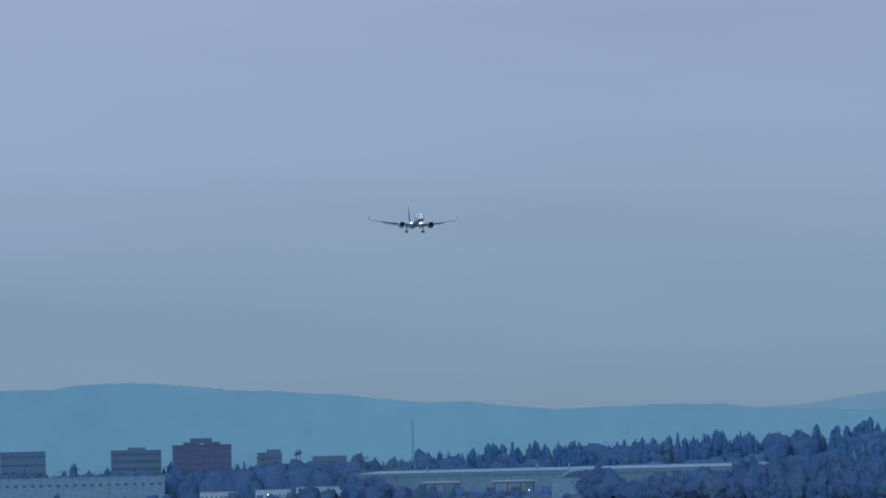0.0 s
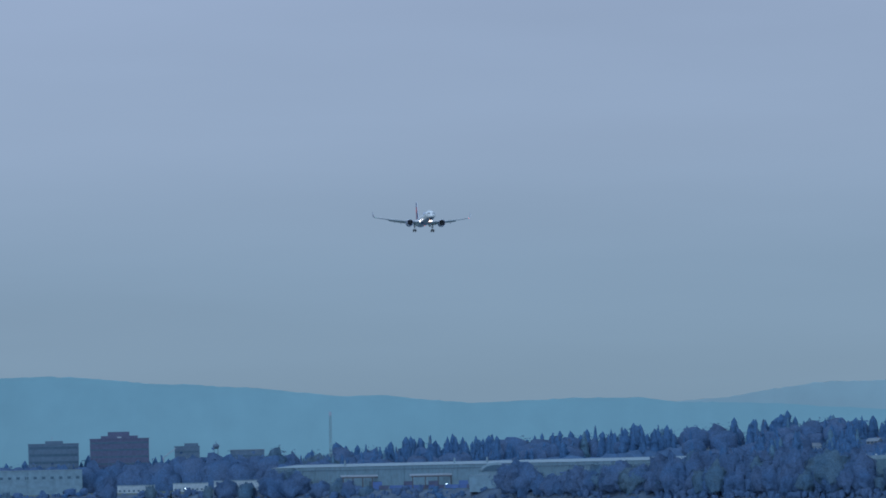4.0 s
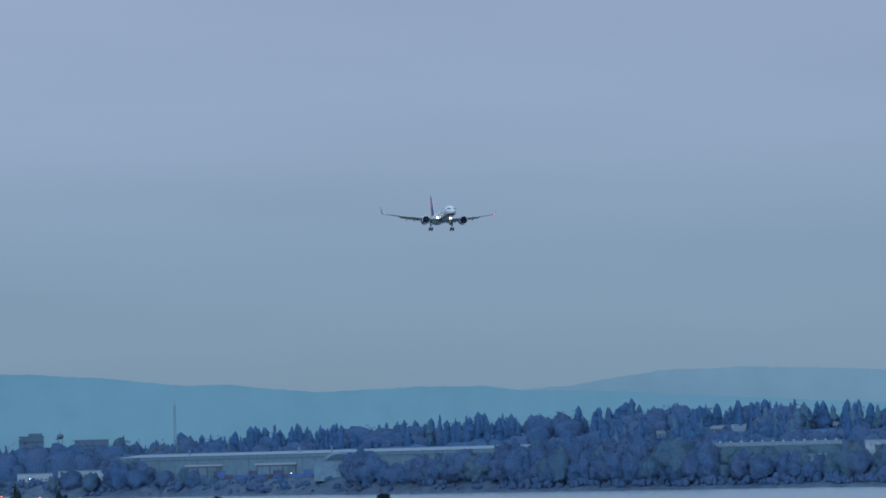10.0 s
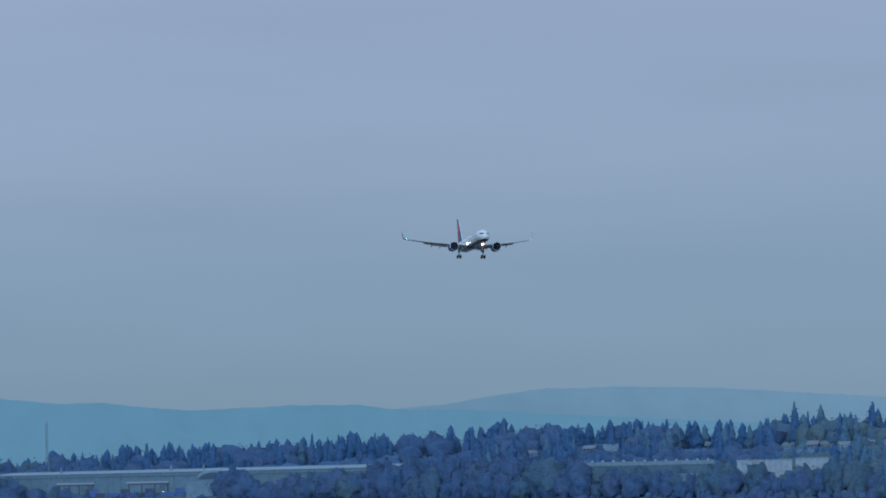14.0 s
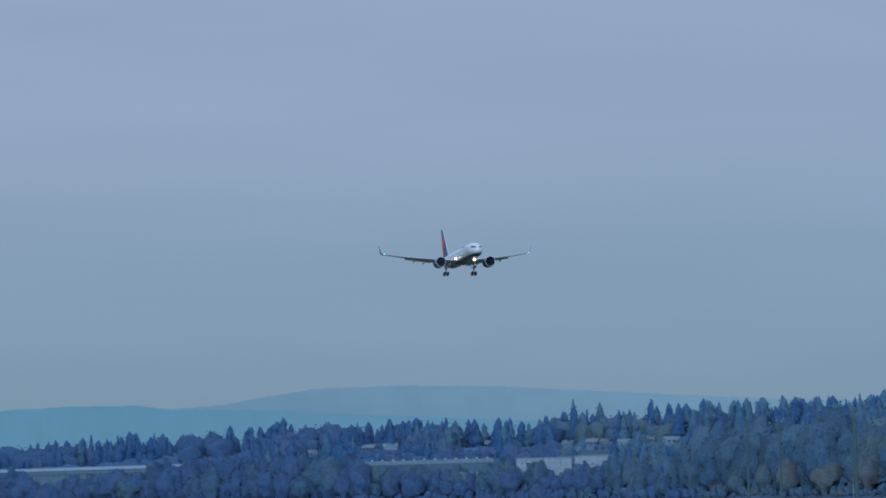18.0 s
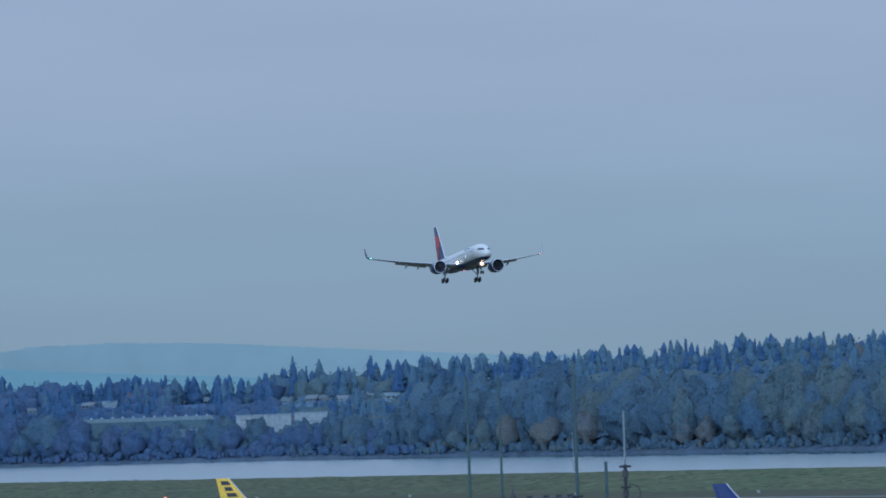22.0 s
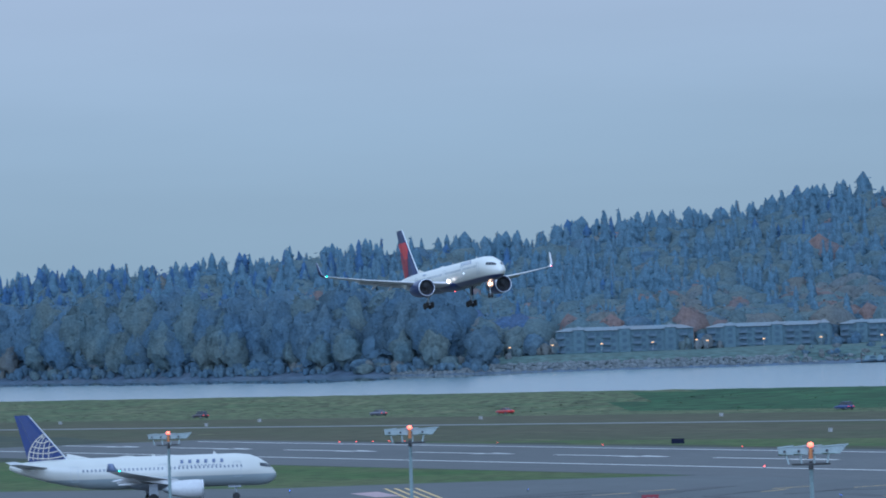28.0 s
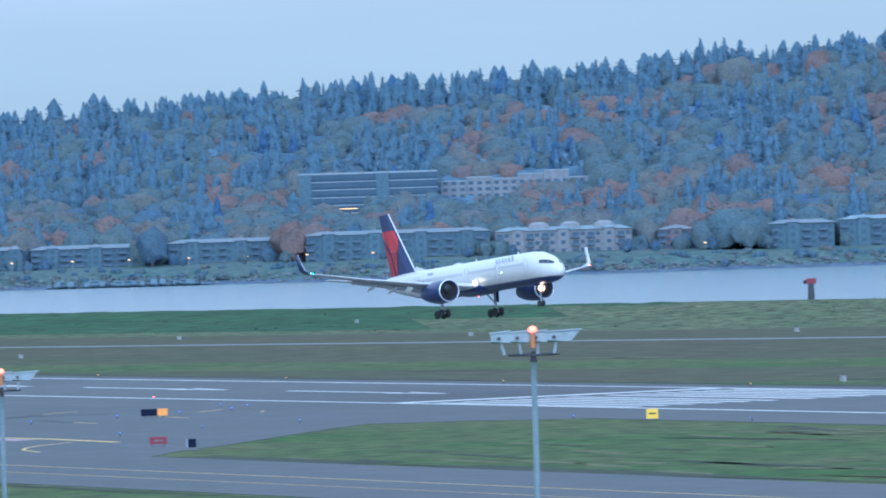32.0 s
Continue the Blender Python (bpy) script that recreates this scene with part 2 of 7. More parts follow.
def shore(az):
    return float(np.interp(az, (-86, -84.2, -82.7, -80.3, -76.4, -74.4, -72.4, -70.5, -68.5, -63, -61, -57), (4520, 4500, 4420, 4040, 3690, 3400, 3100, 2870, 2740, 2650, 2600, 2600)))


def tops(az):
    """Elevation, in degrees, of the treetops along the ridge."""
    return float(np.interp(az, (-86, -84, -82.7, -82.2, -80.5, -79, -77.5, -76.3, -75, -73, -71, -70, -69.2, -67.6, -66.8, -66, -65, -63.4, -62, -61, -59.5, -58.6, -57.3),
                           (0.18, 0.20, 0.22, 0.29, 0.35, 0.42, 0.45, 0.43, 0.475, 0.51, 0.57, 0.61, 0.70, 0.74, 0.88, 0.88, 1.06, 1.17, 1.25, 1.29, 1.37, 1.46, 1.54)))


def ridge(az):
    return float(np.interp(az, (-86, -80, -76, -70, -66, -60, -56), (4800, 4750, 4500, 4050, 3800, 3550, 3500)))


def land(az, d):
    """Height of the ground beyond the river."""
    s, r = shore(az), ridge(az)
    top = max(height(tops(az), r) - 26, 6)
    lift = float(np.interp(az, (-74, -68, -64), (0.0, 0.15, 0.3)))
    flat = s + (0.42 - lift) * (r - s)
    k = min(max((d - flat) / (r - flat), 0), 1)
    k = k * k * (3 - 2 * k)
    foot = float(np.interp(az, (-79.7, -79.1, -69, -67.6), (9.0, 3.0, 3.0, 6.2)))
    return foot + (top - foot) * k - max(d - r, 0) * 0.12


def build_ground():
    az_list = [a for a in np.arange(-180, -92, 4)] + [a for a in np.arange(-90, -52, 0.2)] + [a for a in np.arange(-52, 180.1, 4)]
    rows = []
    for a in az_list:
        c, s, r = levee(a), shore(a), ridge(a)
        rows.append([(0.02, 0), (c * 0.1, 0), (c * 0.3, 0), (c * 0.5, 0), (c * 0.61, 0), (c * 0.665, 0), (c * 0.705, 0), (c * 0.80, 0), (c * 0.885, 0.0), (c * 0.905, 0.25), (c * 0.95, 1.3), (c * 0.985, CREST - 0.2 + 0.2 * noise.noise((a * 3, 0, 0))), (c, CREST + 0.25 * noise.noise((a * 4, 5, 0))), (c + 8, CREST - 0.4),
                     (c + 26, WATER - 0.5), (c + 80, -6), (s - 60, -6), (s - 2, WATER - 0.3), (s + 10, WATER + 1.2), (s + 22, float(np.interp(a, (-79.7, -79.1), (3.4, 1.8))) + 0.6 * noise.noise((a * 2, 9, 0))), (s + 40, float(np.interp(a, (-79.7, -79.1, -69, -67.6), (8.4, 3.0, 3.0, 4.6))))]
                    + [(s + 40 + (r - s - 40) * k, land(a, s + 40 + (r - s - 40) * k) + 1.2 * noise.noise((a * 1.5, k * 9, 3)) * (k > 0.05)) for k in np.linspace(0.1, 1.0, 12)] + [(4990, land(a, 4990))])
    n = len(rows[0])
    v = np.array([at(a, d, z) for a, row in zip(az_list, rows) for d, z in row])
    f, mi = [], []
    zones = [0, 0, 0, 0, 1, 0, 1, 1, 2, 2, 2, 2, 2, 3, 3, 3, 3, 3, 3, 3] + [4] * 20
    for i in range(len(az_list) - 1):
        for j in range(n - 1):
            p, q = i * n + j, (i + 1) * n + j
            f += [(p, p + 1, q), (q, p + 1, q + 1)]
            a0, a1 = {9: (-67.1, -61.5), 10: (-66.8, -60.3), 11: (-66.5, -59.3)}.get(j, (0, 0))
            a = az_list[i]
            if zones[j] == 2 and a < -73.2 + 1.4 * noise.noise((a * 1.7, j * 0.9, 2.0)):
                mi += [6, 6]
                continue
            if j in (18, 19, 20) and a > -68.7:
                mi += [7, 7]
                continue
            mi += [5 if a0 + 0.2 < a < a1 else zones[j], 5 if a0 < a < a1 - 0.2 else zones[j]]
    me = tri_mesh("ground", v, np.array(f), np.array(mi), [M_GRASS, M_DRY, M_LEVEE, M_BANK, M_FLOOR, M_DARKGRASS, M_DARKERLEVEE, M_BANKGRASS])
    tagged(new("ground", me), "airfield grass, grassy levee and wooded far bank", "ground", kind="structure")


build_ground()


def water_mat(name, ripple, rough):
    m = bpy.data.materials.new(name)
    m.use_nodes = True
    n, l = m.node_tree.nodes, m.node_tree.links
    b = n["Principled BSDF"]
    b.inputs["Base Color"].default_value, b.inputs["IOR"].default_value = (0.135, 0.195, 0.21, 1), 1.42
    b.inputs["Roughness"].default_value = rough
    co, mp, t, bp = n.new("ShaderNodeTexCoord"), n.new("ShaderNodeMapping"), n.new("ShaderNodeTexNoise"), n.new("ShaderNodeBump")
    mp.inputs["Scale"].default_value = (0.25, 0.05, 1)
    mp.inputs["Rotation"].default_value = (0, 0, radians(-70))
    t.inputs["Scale"].default_value, t.inputs["Detail"].default_value = 1.0, 4
    bp.inputs["Strength"].default_value, bp.inputs["Distance"].default_value = ripple, 0.35
    l.new(co.outputs["Object"], mp.inputs["Vector"])
    l.new(mp.outputs[0], t.inputs["Vector"])
    l.new(t.outputs["Fac"], bp.inputs["Height"])
    l.new(bp.outputs[0], b.inputs["Normal"])
    return m


def build_water():
    """The rippled river, and the slick under the lee of the wooded bank."""
    az = [a for a in np.arange(-92, -48, 0.1)]

    def lee(a):
        w = float(np.interp(a, (-86, -76, -70, -68.6, -67.5, -57), (120, 170, 260, 200, 50, 40)))
        return shore(a) - w * (1 + 0.45 * noise.noise((a * 1.1, 4, 0)) + 0.25 * noise.noise((a * 5.0, 8, 0)))

    for name, m, inner, outer, label in (("river_water", water_mat("rippled_river_water", 0.8, 0.16), lambda a: levee(a) + 14, lee, "wide rippled river reflecting the grey dusk sky"),
                                         ("calm_water", water_mat("calm_river_water", 0.02, 0.03), lee, lambda a: shore(a) + 6, "calm strip of river mirroring the wooded bank")):
        bm = bmesh.new()
        near = [bm.verts.new(at(a, inner(a), WATER)) for a in az]
        far = [bm.verts.new(at(a, outer(a), WATER)) for a in az]
        for i in range(len(az) - 1):
            bm.faces.new((near[i], far[i], far[i + 1], near[i + 1]))
        bmesh.ops.recalc_face_normals(bm, faces=bm.faces[:])
        ob = solid(name, bm, m, label, "river", "structure")
        ob.data.flip_normals() if ob.data.polygons[0].normal.z < 0 else None


build_water()


def build_hills():
    """Two far ranges of forested hills behind the town."""
    # each range's base colour holds the blue of the haze before it
    for name, d, base, knots in (
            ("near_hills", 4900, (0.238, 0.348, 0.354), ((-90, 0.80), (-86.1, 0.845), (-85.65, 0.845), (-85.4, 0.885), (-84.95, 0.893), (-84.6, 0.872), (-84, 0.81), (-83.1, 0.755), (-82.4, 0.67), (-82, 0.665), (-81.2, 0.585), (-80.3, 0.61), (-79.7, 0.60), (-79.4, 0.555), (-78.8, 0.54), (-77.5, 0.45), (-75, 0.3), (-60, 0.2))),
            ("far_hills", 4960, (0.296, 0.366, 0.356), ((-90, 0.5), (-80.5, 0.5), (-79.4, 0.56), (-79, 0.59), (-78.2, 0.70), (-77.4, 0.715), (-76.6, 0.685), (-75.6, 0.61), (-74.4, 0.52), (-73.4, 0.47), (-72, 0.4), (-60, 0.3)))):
        m = mat(name + "_hazed_forest", base, 1.0, other=tuple(c * 0.93 for c in base), scale=0.004, amount=0.5, fine=0.04, spec=0.0)
        bm = bmesh.new()
        az = list(np.arange(-90, -62, 0.05))
        xs, ys = [k[0] for k in knots], [k[1] for k in knots]
        rows = []
        for k, z in ((-14, None), (0, 1.0), (30, 0.97)):
            row = []
            for a in az:
                el = float(np.interp(a, xs, ys)) + 0.010 * noise.noise((a * 2.3, d, 0)) + 0.008 * noise.noise((a * 17, d, 2)) + 0.006 * noise.noise((a * 55, d, 5))
                top = height(el, d)
                row.append(bm.verts.new(at(a, d + k, -3 if z is None else top * z)))
            rows.append(row)
        for r0, r1 in zip(rows, rows[1:]):
            for i in range(len(az) - 1):
                bm.faces.new((r0[i], r0[i + 1], r1[i + 1], r1[i]))
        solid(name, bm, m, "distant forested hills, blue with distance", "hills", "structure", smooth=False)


build_hills()


# ---- pavements and their markings ----
RWY = 382.4


def marking(name, parts, z, material, parent, label=""):
    """Painted quads, each a plan polygon, as one thin part."""
    bm = bmesh.new()
    for pts in parts:
        lo = [bm.verts.new((x, y, z)) for x, y in pts]
        hi = [bm.verts.new((x, y, z + 0.015)) for x, y in pts]
        bm.faces.new(hi)
        for i in range(len(pts)):
            j = (i + 1) % len(pts)
            bm.faces.new((lo[i], lo[j], hi[j], hi[i]))
    bmesh.ops.recalc_face_normals(bm, faces=bm.faces[:])
    return part(name, bm, material, parent, label)


def strip(points, w):
    """Quads of width w along a line of plan points."""
    out = []
    for (x0, y0), (x1, y1) in zip(points, points[1:]):
        d = math.hypot(x1 - x0, y1 - y0)
        nx, ny = -(y1 - y0) / d * w / 2, (x1 - x0) / d * w / 2
        out.append([(x0 + nx, y0 + ny), (x0 - nx, y0 - ny), (x1 - nx, y1 - ny), (x1 + nx, y1 + ny)])
    return out


def build_pavement():
    runway = solid("runway", slab([(-1168, RWY - 42), (1800, RWY - 42), (1800, RWY + 30), (-1168, RWY + 30)], -0.3, 0.05), M_ASPHALT,
                   "grey asphalt runway with white markings", "runway", "structure")
    taxi = solid("taxiway", slab([(-1500, 233), (1800, 233), (1800, 267), (-1500, 267)], -0.3, 0.05), M_TAXI, "grey concrete taxiway with yellow lines", "taxiway", "structure")
    link = solid("taxiway_link", slab([(-840, 267.02), (-546, 267.02), (-556, 275), (-566, 285), (-596, 312), (-606, 322), (-600, 332), (-590, RWY - 42.02), (-772, RWY - 42.02), (-780, 330), (-790, 311), (-797, 291)], -0.3, 0.045), M_TAXI,
                 "grey concrete link between taxiway and runway", "taxiway", "structure")
    z = 0.052
    for y in (RWY - 22.3, RWY + 22.3):
        marking("edge_line", [[(-1150, y - 0.45), (1700, y - 0.45), (1700, y + 0.45), (-1150, y + 0.45)]], z, M_WHITE_LINE, runway, "white runway edge line")
    for i in range(8):
        x = -1119.5 + 60.2 * i
        tail = [[(x - 43, RWY - 0.45), (x - 12, RWY - 0.45), (x - 12, RWY + 0.45), (x - 43, RWY + 0.45)]]
        tip = [[(x - 13, RWY - 2.2), (x, RWY - 0.3), (x, RWY + 0.3), (x - 13, RWY - 1.2)], [(x - 13, RWY + 2.2), (x - 13, RWY + 1.2), (x, RWY - 0.3), (x, RWY + 0.3)]]
        marking("displaced_threshold_arrow", tail + tip, z, M_WHITE_LINE, runway)
    marking("threshold_bar", [[(-672, RWY - 22), (-669, RWY - 22), (-669, RWY + 22), (-672, RWY + 22)]], z, M_WHITE_LINE, runway, "white threshold bar")
    for side in (-1, 1):
        for i in range(6):
            y = RWY + side * (2.6 + i * 3.5)
            marking("threshold_stripe", [[(-664, y - 0.6), (-618, y - 0.6), (-618, y + 0.6), (-664, y + 0.6)]], z, M_WHITE_LINE, runway)
    for i in range(12):
        x = -540 + 60 * i
        marking("centre_line_dash", [[(x, RWY - 0.45), (x + 36, RWY - 0.45), (x + 36, RWY + 0.45), (x, RWY + 0.45)]], z, M_WHITE_LINE, runway)
    marking("taxiway_centre_line", strip([(-1400, 251), (1500, 251)], 0.22), z, M_YELLOW_LINE, taxi)
    marking("taxiway_edge_line", strip([(-1400, 243.6), (1500, 243.6)], 0.12), z, M_YELLOW_LINE, taxi)
    return runway, taxi, link


runway, taxi, link = build_pavement()


# ---- trees ----
def leaf_mat(name, c, other=None):
    """Foliage: one tree shades into the next over some fifteen metres, one spray a little from its neighbour."""
    m = bpy.data.materials.new(name)
    m.use_nodes = True
    n, l = m.node_tree.nodes, m.node_tree.links
    b = n["Principled BSDF"]
    b.inputs["Roughness"].default_value, b.inputs["Specular IOR Level"].default_value = 0.85, 0.15
    geo = n.new("ShaderNodeNewGeometry")
    big, small = n.new("ShaderNodeTexNoise"), n.new("ShaderNodeTexNoise")
    big.inputs["Scale"].default_value, big.inputs["Detail"].default_value = 0.065, 2
    small.inputs["Scale"].default_value, small.inputs["Detail"].default_value = 0.9, 4
    mix, r, r2, mul = n.new("ShaderNodeMix"), n.new("ShaderNodeMapRange"), n.new("ShaderNodeMapRange"), n.new("ShaderNodeVectorMath")
    mix.data_type = "RGBA"
    mix.inputs["A"].default_value, mix.inputs["B"].default_value = (*c, 1), (*(other or [k * 1.35 for k in c]), 1)
    r.inputs["From Min"].default_value, r.inputs["From Max"].default_value = 0.34, 0.66
    r2.inputs["From Min"].default_value, r2.inputs["From Max"].default_value = 0.3, 0.7
    r2.inputs["To Min"].default_value, r2.inputs["To Max"].default_value = 0.74, 1.20
    for t in (big, small):
        l.new(geo.outputs["Position"], t.inputs["Vector"])
    l.new(big.outputs["Fac"], r.inputs["Value"])
    l.new(r.outputs[0], mix.inputs["Factor"])
    l.new(small.outputs["Fac"], r2.inputs["Value"])
    mul.operation = "MULTIPLY"
    l.new(mix.outputs["Result"], mul.inputs[0])
    l.new(r2.outputs[0], mul.inputs[1])
    l.new(mul.outputs[0], b.inputs["Base Color"])
    tr, blend = n.new("ShaderNodeBsdfTranslucent"), n.new("ShaderNodeMixShader")
    blend.inputs[0].default_value = 0.35
    l.new(mul.outputs[0], tr.inputs["Color"])
    l.new(b.outputs[0], blend.inputs[1])
    l.new(tr.outputs[0], blend.inputs[2])
    l.new(blend.outputs[0], n["Material Output"].inputs["Surface"])
    return m


# Far foliage: the blue haze over the river is mixed into these base colours.
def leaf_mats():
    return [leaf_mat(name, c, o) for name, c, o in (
        ("hazed_conifer_needles", (0.083, 0.147, 0.270), (0.092, 0.156, 0.268)), ("pale_hazed_needles", (0.124, 0.200, 0.266), (0.138, 0.208, 0.264)), ("hazed_olive_leaves", (0.126, 0.184, 0.212), (0.150, 0.190, 0.188)),
        ("hazed_rust_leaves", (0.192, 0.168, 0.168), (0.234, 0.174, 0.150)), ("hazed_ochre_leaves", (0.160, 0.184, 0.194), (0.184, 0.190, 0.172)), ("hazed_green_leaves", (0.106, 0.168, 0.240), (0.126, 0.178, 0.216)),
        ("hazed_leaves", (0.095, 0.151, 0.262), (0.110, 0.152, 0.242)))]


LEAVES = leaf_mats()
# tinted with the same haze blue as the leaves, bluer for the west
M_THICKET = mat("hazed_thicket_leaves", (0.106, 0.168, 0.240), 0.9, other=(0.126, 0.178, 0.216), scale=0.02, amount=0.5, fine=0.2, spec=0.1)
M_HAZEDTHICKET = mat("hazed_west_thicket_leaves", (0.080, 0.132, 0.230), 0.9, other=(0.094, 0.138, 0.216), scale=0.02, amount=0.5, fine=0.2, spec=0.1)
M_BARK = mat("bark", (0.09, 0.085, 0.085), 0.9, other=(0.12, 0.115, 0.11), scale=0.8)


def ico_arrays(sub):
    bm = bmesh.new()
    bmesh.ops.create_icosphere(bm, subdivisions=sub, radius=1)
    v, f = np.array([p.co[:] for p in bm.verts]), np.array([[q.index for q in p.verts] for p in bm.faces])
    bm.free()
    return v, f


ICO = {k: ico_arrays(k) for k in (1, 2, 3)}


def unit(v):
    return v / np.maximum(np.linalg.norm(v, axis=-1, keepdims=True), 1e-9)


def tri_cone(a, b, r0, r1, sides=5):
    a, b = np.array(a, float), np.array(b, float)
    d = b - a
    d /= np.linalg.norm(d)
    u = np.cross(d, (0.3, 0.9, 0.2))
    u /= np.linalg.norm(u)
    w = np.cross(d, u)
    v, f, nn = [], [], []
    for c, r in ((a, r0), (b, r1)):
        for i in range(sides):
            t = 2 * math.pi * i / sides
            nn.append(math.cos(t) * u + math.sin(t) * w)
            v.append(c + r * nn[-1])
    for i in range(sides):
        j = (i + 1) % sides
        f += [(i, j, sides + j), (i, sides + j, sides + i)]
    return np.array(v), np.array(f), np.array(nn)


def joined(chunks):
    vs, fs, ns, k = [], [], [], 0
    for v, f, nn in chunks:
        vs.append(v)
        fs.append(f + k)
        ns.append(nn)
        k += len(v)
    return np.concatenate(vs), np.concatenate(fs), np.concatenate(ns)


def spray(p, out, e, g, nn):
    """A small leafy spray: a bent quad that looks outwards."""
    v = np.array([p - e, p - g, p + e + out * 0.01, p + g])
    f = np.array([(0, 1, 2), (0, 2, 3)])
    if np.cross(v[1] - v[0], v[2] - v[0]) @ out < 0:
        f = f[:, ::-1]
    return v, f, np.tile(nn, (4, 1))


def conifer_arrays(rng, slim=1.0, levels=16, sides=11, sprays=260, size=1.0):
    """Trunk and crown of a fir one unit high: a tapering body of boughs in uneven tiers, with sprays standing out from it."""
    trunk = tri_cone((0, 0, 0), (0, 0, 0.96), 0.016, 0.003)
    lean = rng.uniform(-0.025, 0.025, 2)
    lobes = rng.uniform(0.78, 1.2, 7)
    blunt = rng.uniform(0.5, 0.92)
    phase = rng.uniform(0, 6.28, 3)

    def reach(u, a):
        gap = 1 + 0.13 * math.sin(u * 19 + phase[0] + 1.5 * math.sin(a + phase[1])) + 0.10 * math.sin(u * 43 + 2 * a + phase[2])
        return slim * (0.155 * max(1 - u, 0) ** blunt * min(1.0, 0.55 + 3 * u) + 0.006) * lobes[int(a / 0.8977) % 7] * gap

    rows, ns = [], []
    for k in range(levels):
        u = k / (levels - 1)
        for i in range(sides):
            a = (6.2832 * (i + 0.5 * (k % 2)) / sides) % 6.2831
            r = reach(u, a) * (0.80 if k % 2 == 0 else 0.60) * rng.uniform(0.86, 1.14)
            rows.append((r * math.cos(a), r * math.sin(a), 0.05 + 0.945 * u - (0.12 * r if k % 2 == 0 else 0)))
            ns.append((0.6 * math.cos(a), 0.6 * math.sin(a), 0.4))
    f = []
    for k in range(levels - 1):
        for i in range(sides):
            p, q = k * sides + i, k * sides + (i + 1) % sides
            f += [(p, q, p + sides), (q, q + sides, p + sides)]
    chunks = [(np.array(rows), np.array(f), unit(np.array(ns)))]
    for i in range(sprays):
        u, a = 1 - math.sqrt(rng.random()) * 0.99, rng.uniform(0, 6.28)
        r = reach(u, a) * rng.uniform(0.62, 1.24)
        c, s = math.cos(a), math.sin(a)
        out = np.array((c, s, 0.6))
        w, h = rng.uniform(0.008, 0.016) * size * (1.2 - 0.5 * u), rng.uniform(0.014, 0.030) * size * (1.2 - 0.5 * u)
        chunks.append(spray(np.array((r * c, r * s, 0.05 + 0.94 * u)), out, np.array((-s, c, rng.uniform(-0.3, 0.3))) * w, np.array((0.75 * c, 0.75 * s, -0.5)) * h, unit(np.array((0.6 * c, 0.6 * s, 0.4)) + rng.normal(size=3) * (0.20 if levels > 10 else 0.16))))
    v, f, nn = joined(chunks)
    v[:, :2] += lean * v[:, 2:3]
    return trunk, (v, f, nn)


def broadleaf_arrays(rng, leaves=500, wide=1.0, size=1.0, fine=3, rough=1.0):
    """Trunk with limbs, and a rounded, uneven crown clad in leafy sprays, one unit high."""
    wood = [tri_cone((0, 0, 0), (0.01, 0, 0.5), 0.020, 0.010)]
    v0, f0 = ICO[fine]
    seed = rng.uniform(0, 50)
    skew = rng.uniform(-0.05, 0.05, 2)

    def hull(d):
        k = 1 + 0.36 * rough * noise.noise((d[0] * 1.7 + seed, d[1] * 1.7, d[2] * 1.7)) + 0.28 * rough * noise.noise((d[0] * 3.6, d[1] * 3.6 + seed, d[2] * 3.6))
        z = 0.50 + 0.46 * d[2] * k
        broad = 0.30 * wide * (1.0 if d[2] > 0 else 1.0 - 0.18 * d[2] * d[2])
        return np.array((d[0] * broad * k + skew[0] * z, d[1] * broad * k + skew[1] * z, max(z, 0.03)))

    # normals flattened so crown tops and sides shade alike, softened as by haze
    def facing_out(p):
        return unit((p - (0, 0, 0.40)) * (0.8, 0.8, 0.25) + (0, 0, 0.12))

    v = np.array([hull(d) for d in v0])
    chunks = [(v, f0, np.array([facing_out(p) for p in v]))]
    for i in range(6 if fine == 3 else 1):
        a, z = 1.05 * i, rng.uniform(0.3, 0.6)
        wood.append(tri_cone((0, 0, z - 0.2), (0.2 * wide * math.cos(a), 0.2 * wide * math.sin(a), z), 0.008, 0.003, 4))
    for i in range(leaves):
        d = unit(rng.normal(size=3))
        p = hull(d)
        p = p + d * (rng.uniform(-0.02, 0.06) + 0.10 * noise.noise((d[0] * 6, d[1] * 6, d[2] * 6 + seed)))
        e = rng.normal(size=3)
        e -= d * (e @ d) * 0.75
        e = unit(e)
        g = np.cross(d, e) + rng.normal(size=3) * 0.25
        w, h = rng.uniform(0.012, 0.028) * size, rng.uniform(0.010, 0.024) * size
        chunks.append(spray(p, d, e * w, g * h, unit(facing_out(p) + rng.normal(size=3) * (0.24 if fine == 3 else 0.20))))
    return joined(wood), joined(chunks)


def tree_kinds():
    rng = np.random.default_rng(5)
    fir = [conifer_arrays(rng, s, 18, 11, 420) for s in (0.85, 1.0, 1.2, 0.95, 1.35)]
    broad = [broadleaf_arrays(rng, 760, w, 1.1, 3, 1.35) for w in (1.05, 1.15, 1.25, 1.35, 1.5, 1.2)]
    far_fir = [conifer_arrays(rng, s, 8, 6, 56, 1.9) for s in (0.85, 1.0, 1.15, 0.95, 1.3, 1.05, 0.8, 1.2)]
    far_broad = [broadleaf_arrays(rng, 60, w, 1.75, 2, 1.2) for w in (0.8, 0.95, 1.1, 1.25, 1.0, 1.15, 0.9, 1.3)]
    brush = [broadleaf_arrays(rng, 48, w, 2.6, 2, 1.5) for w in (0.9, 1.1, 1.3, 1.5, 1.0, 1.2)]
    return fir, broad, far_fir, far_broad, brush


FIRS, BROADS, FAR_FIRS, FAR_BROADS, BRUSH = tree_kinds()


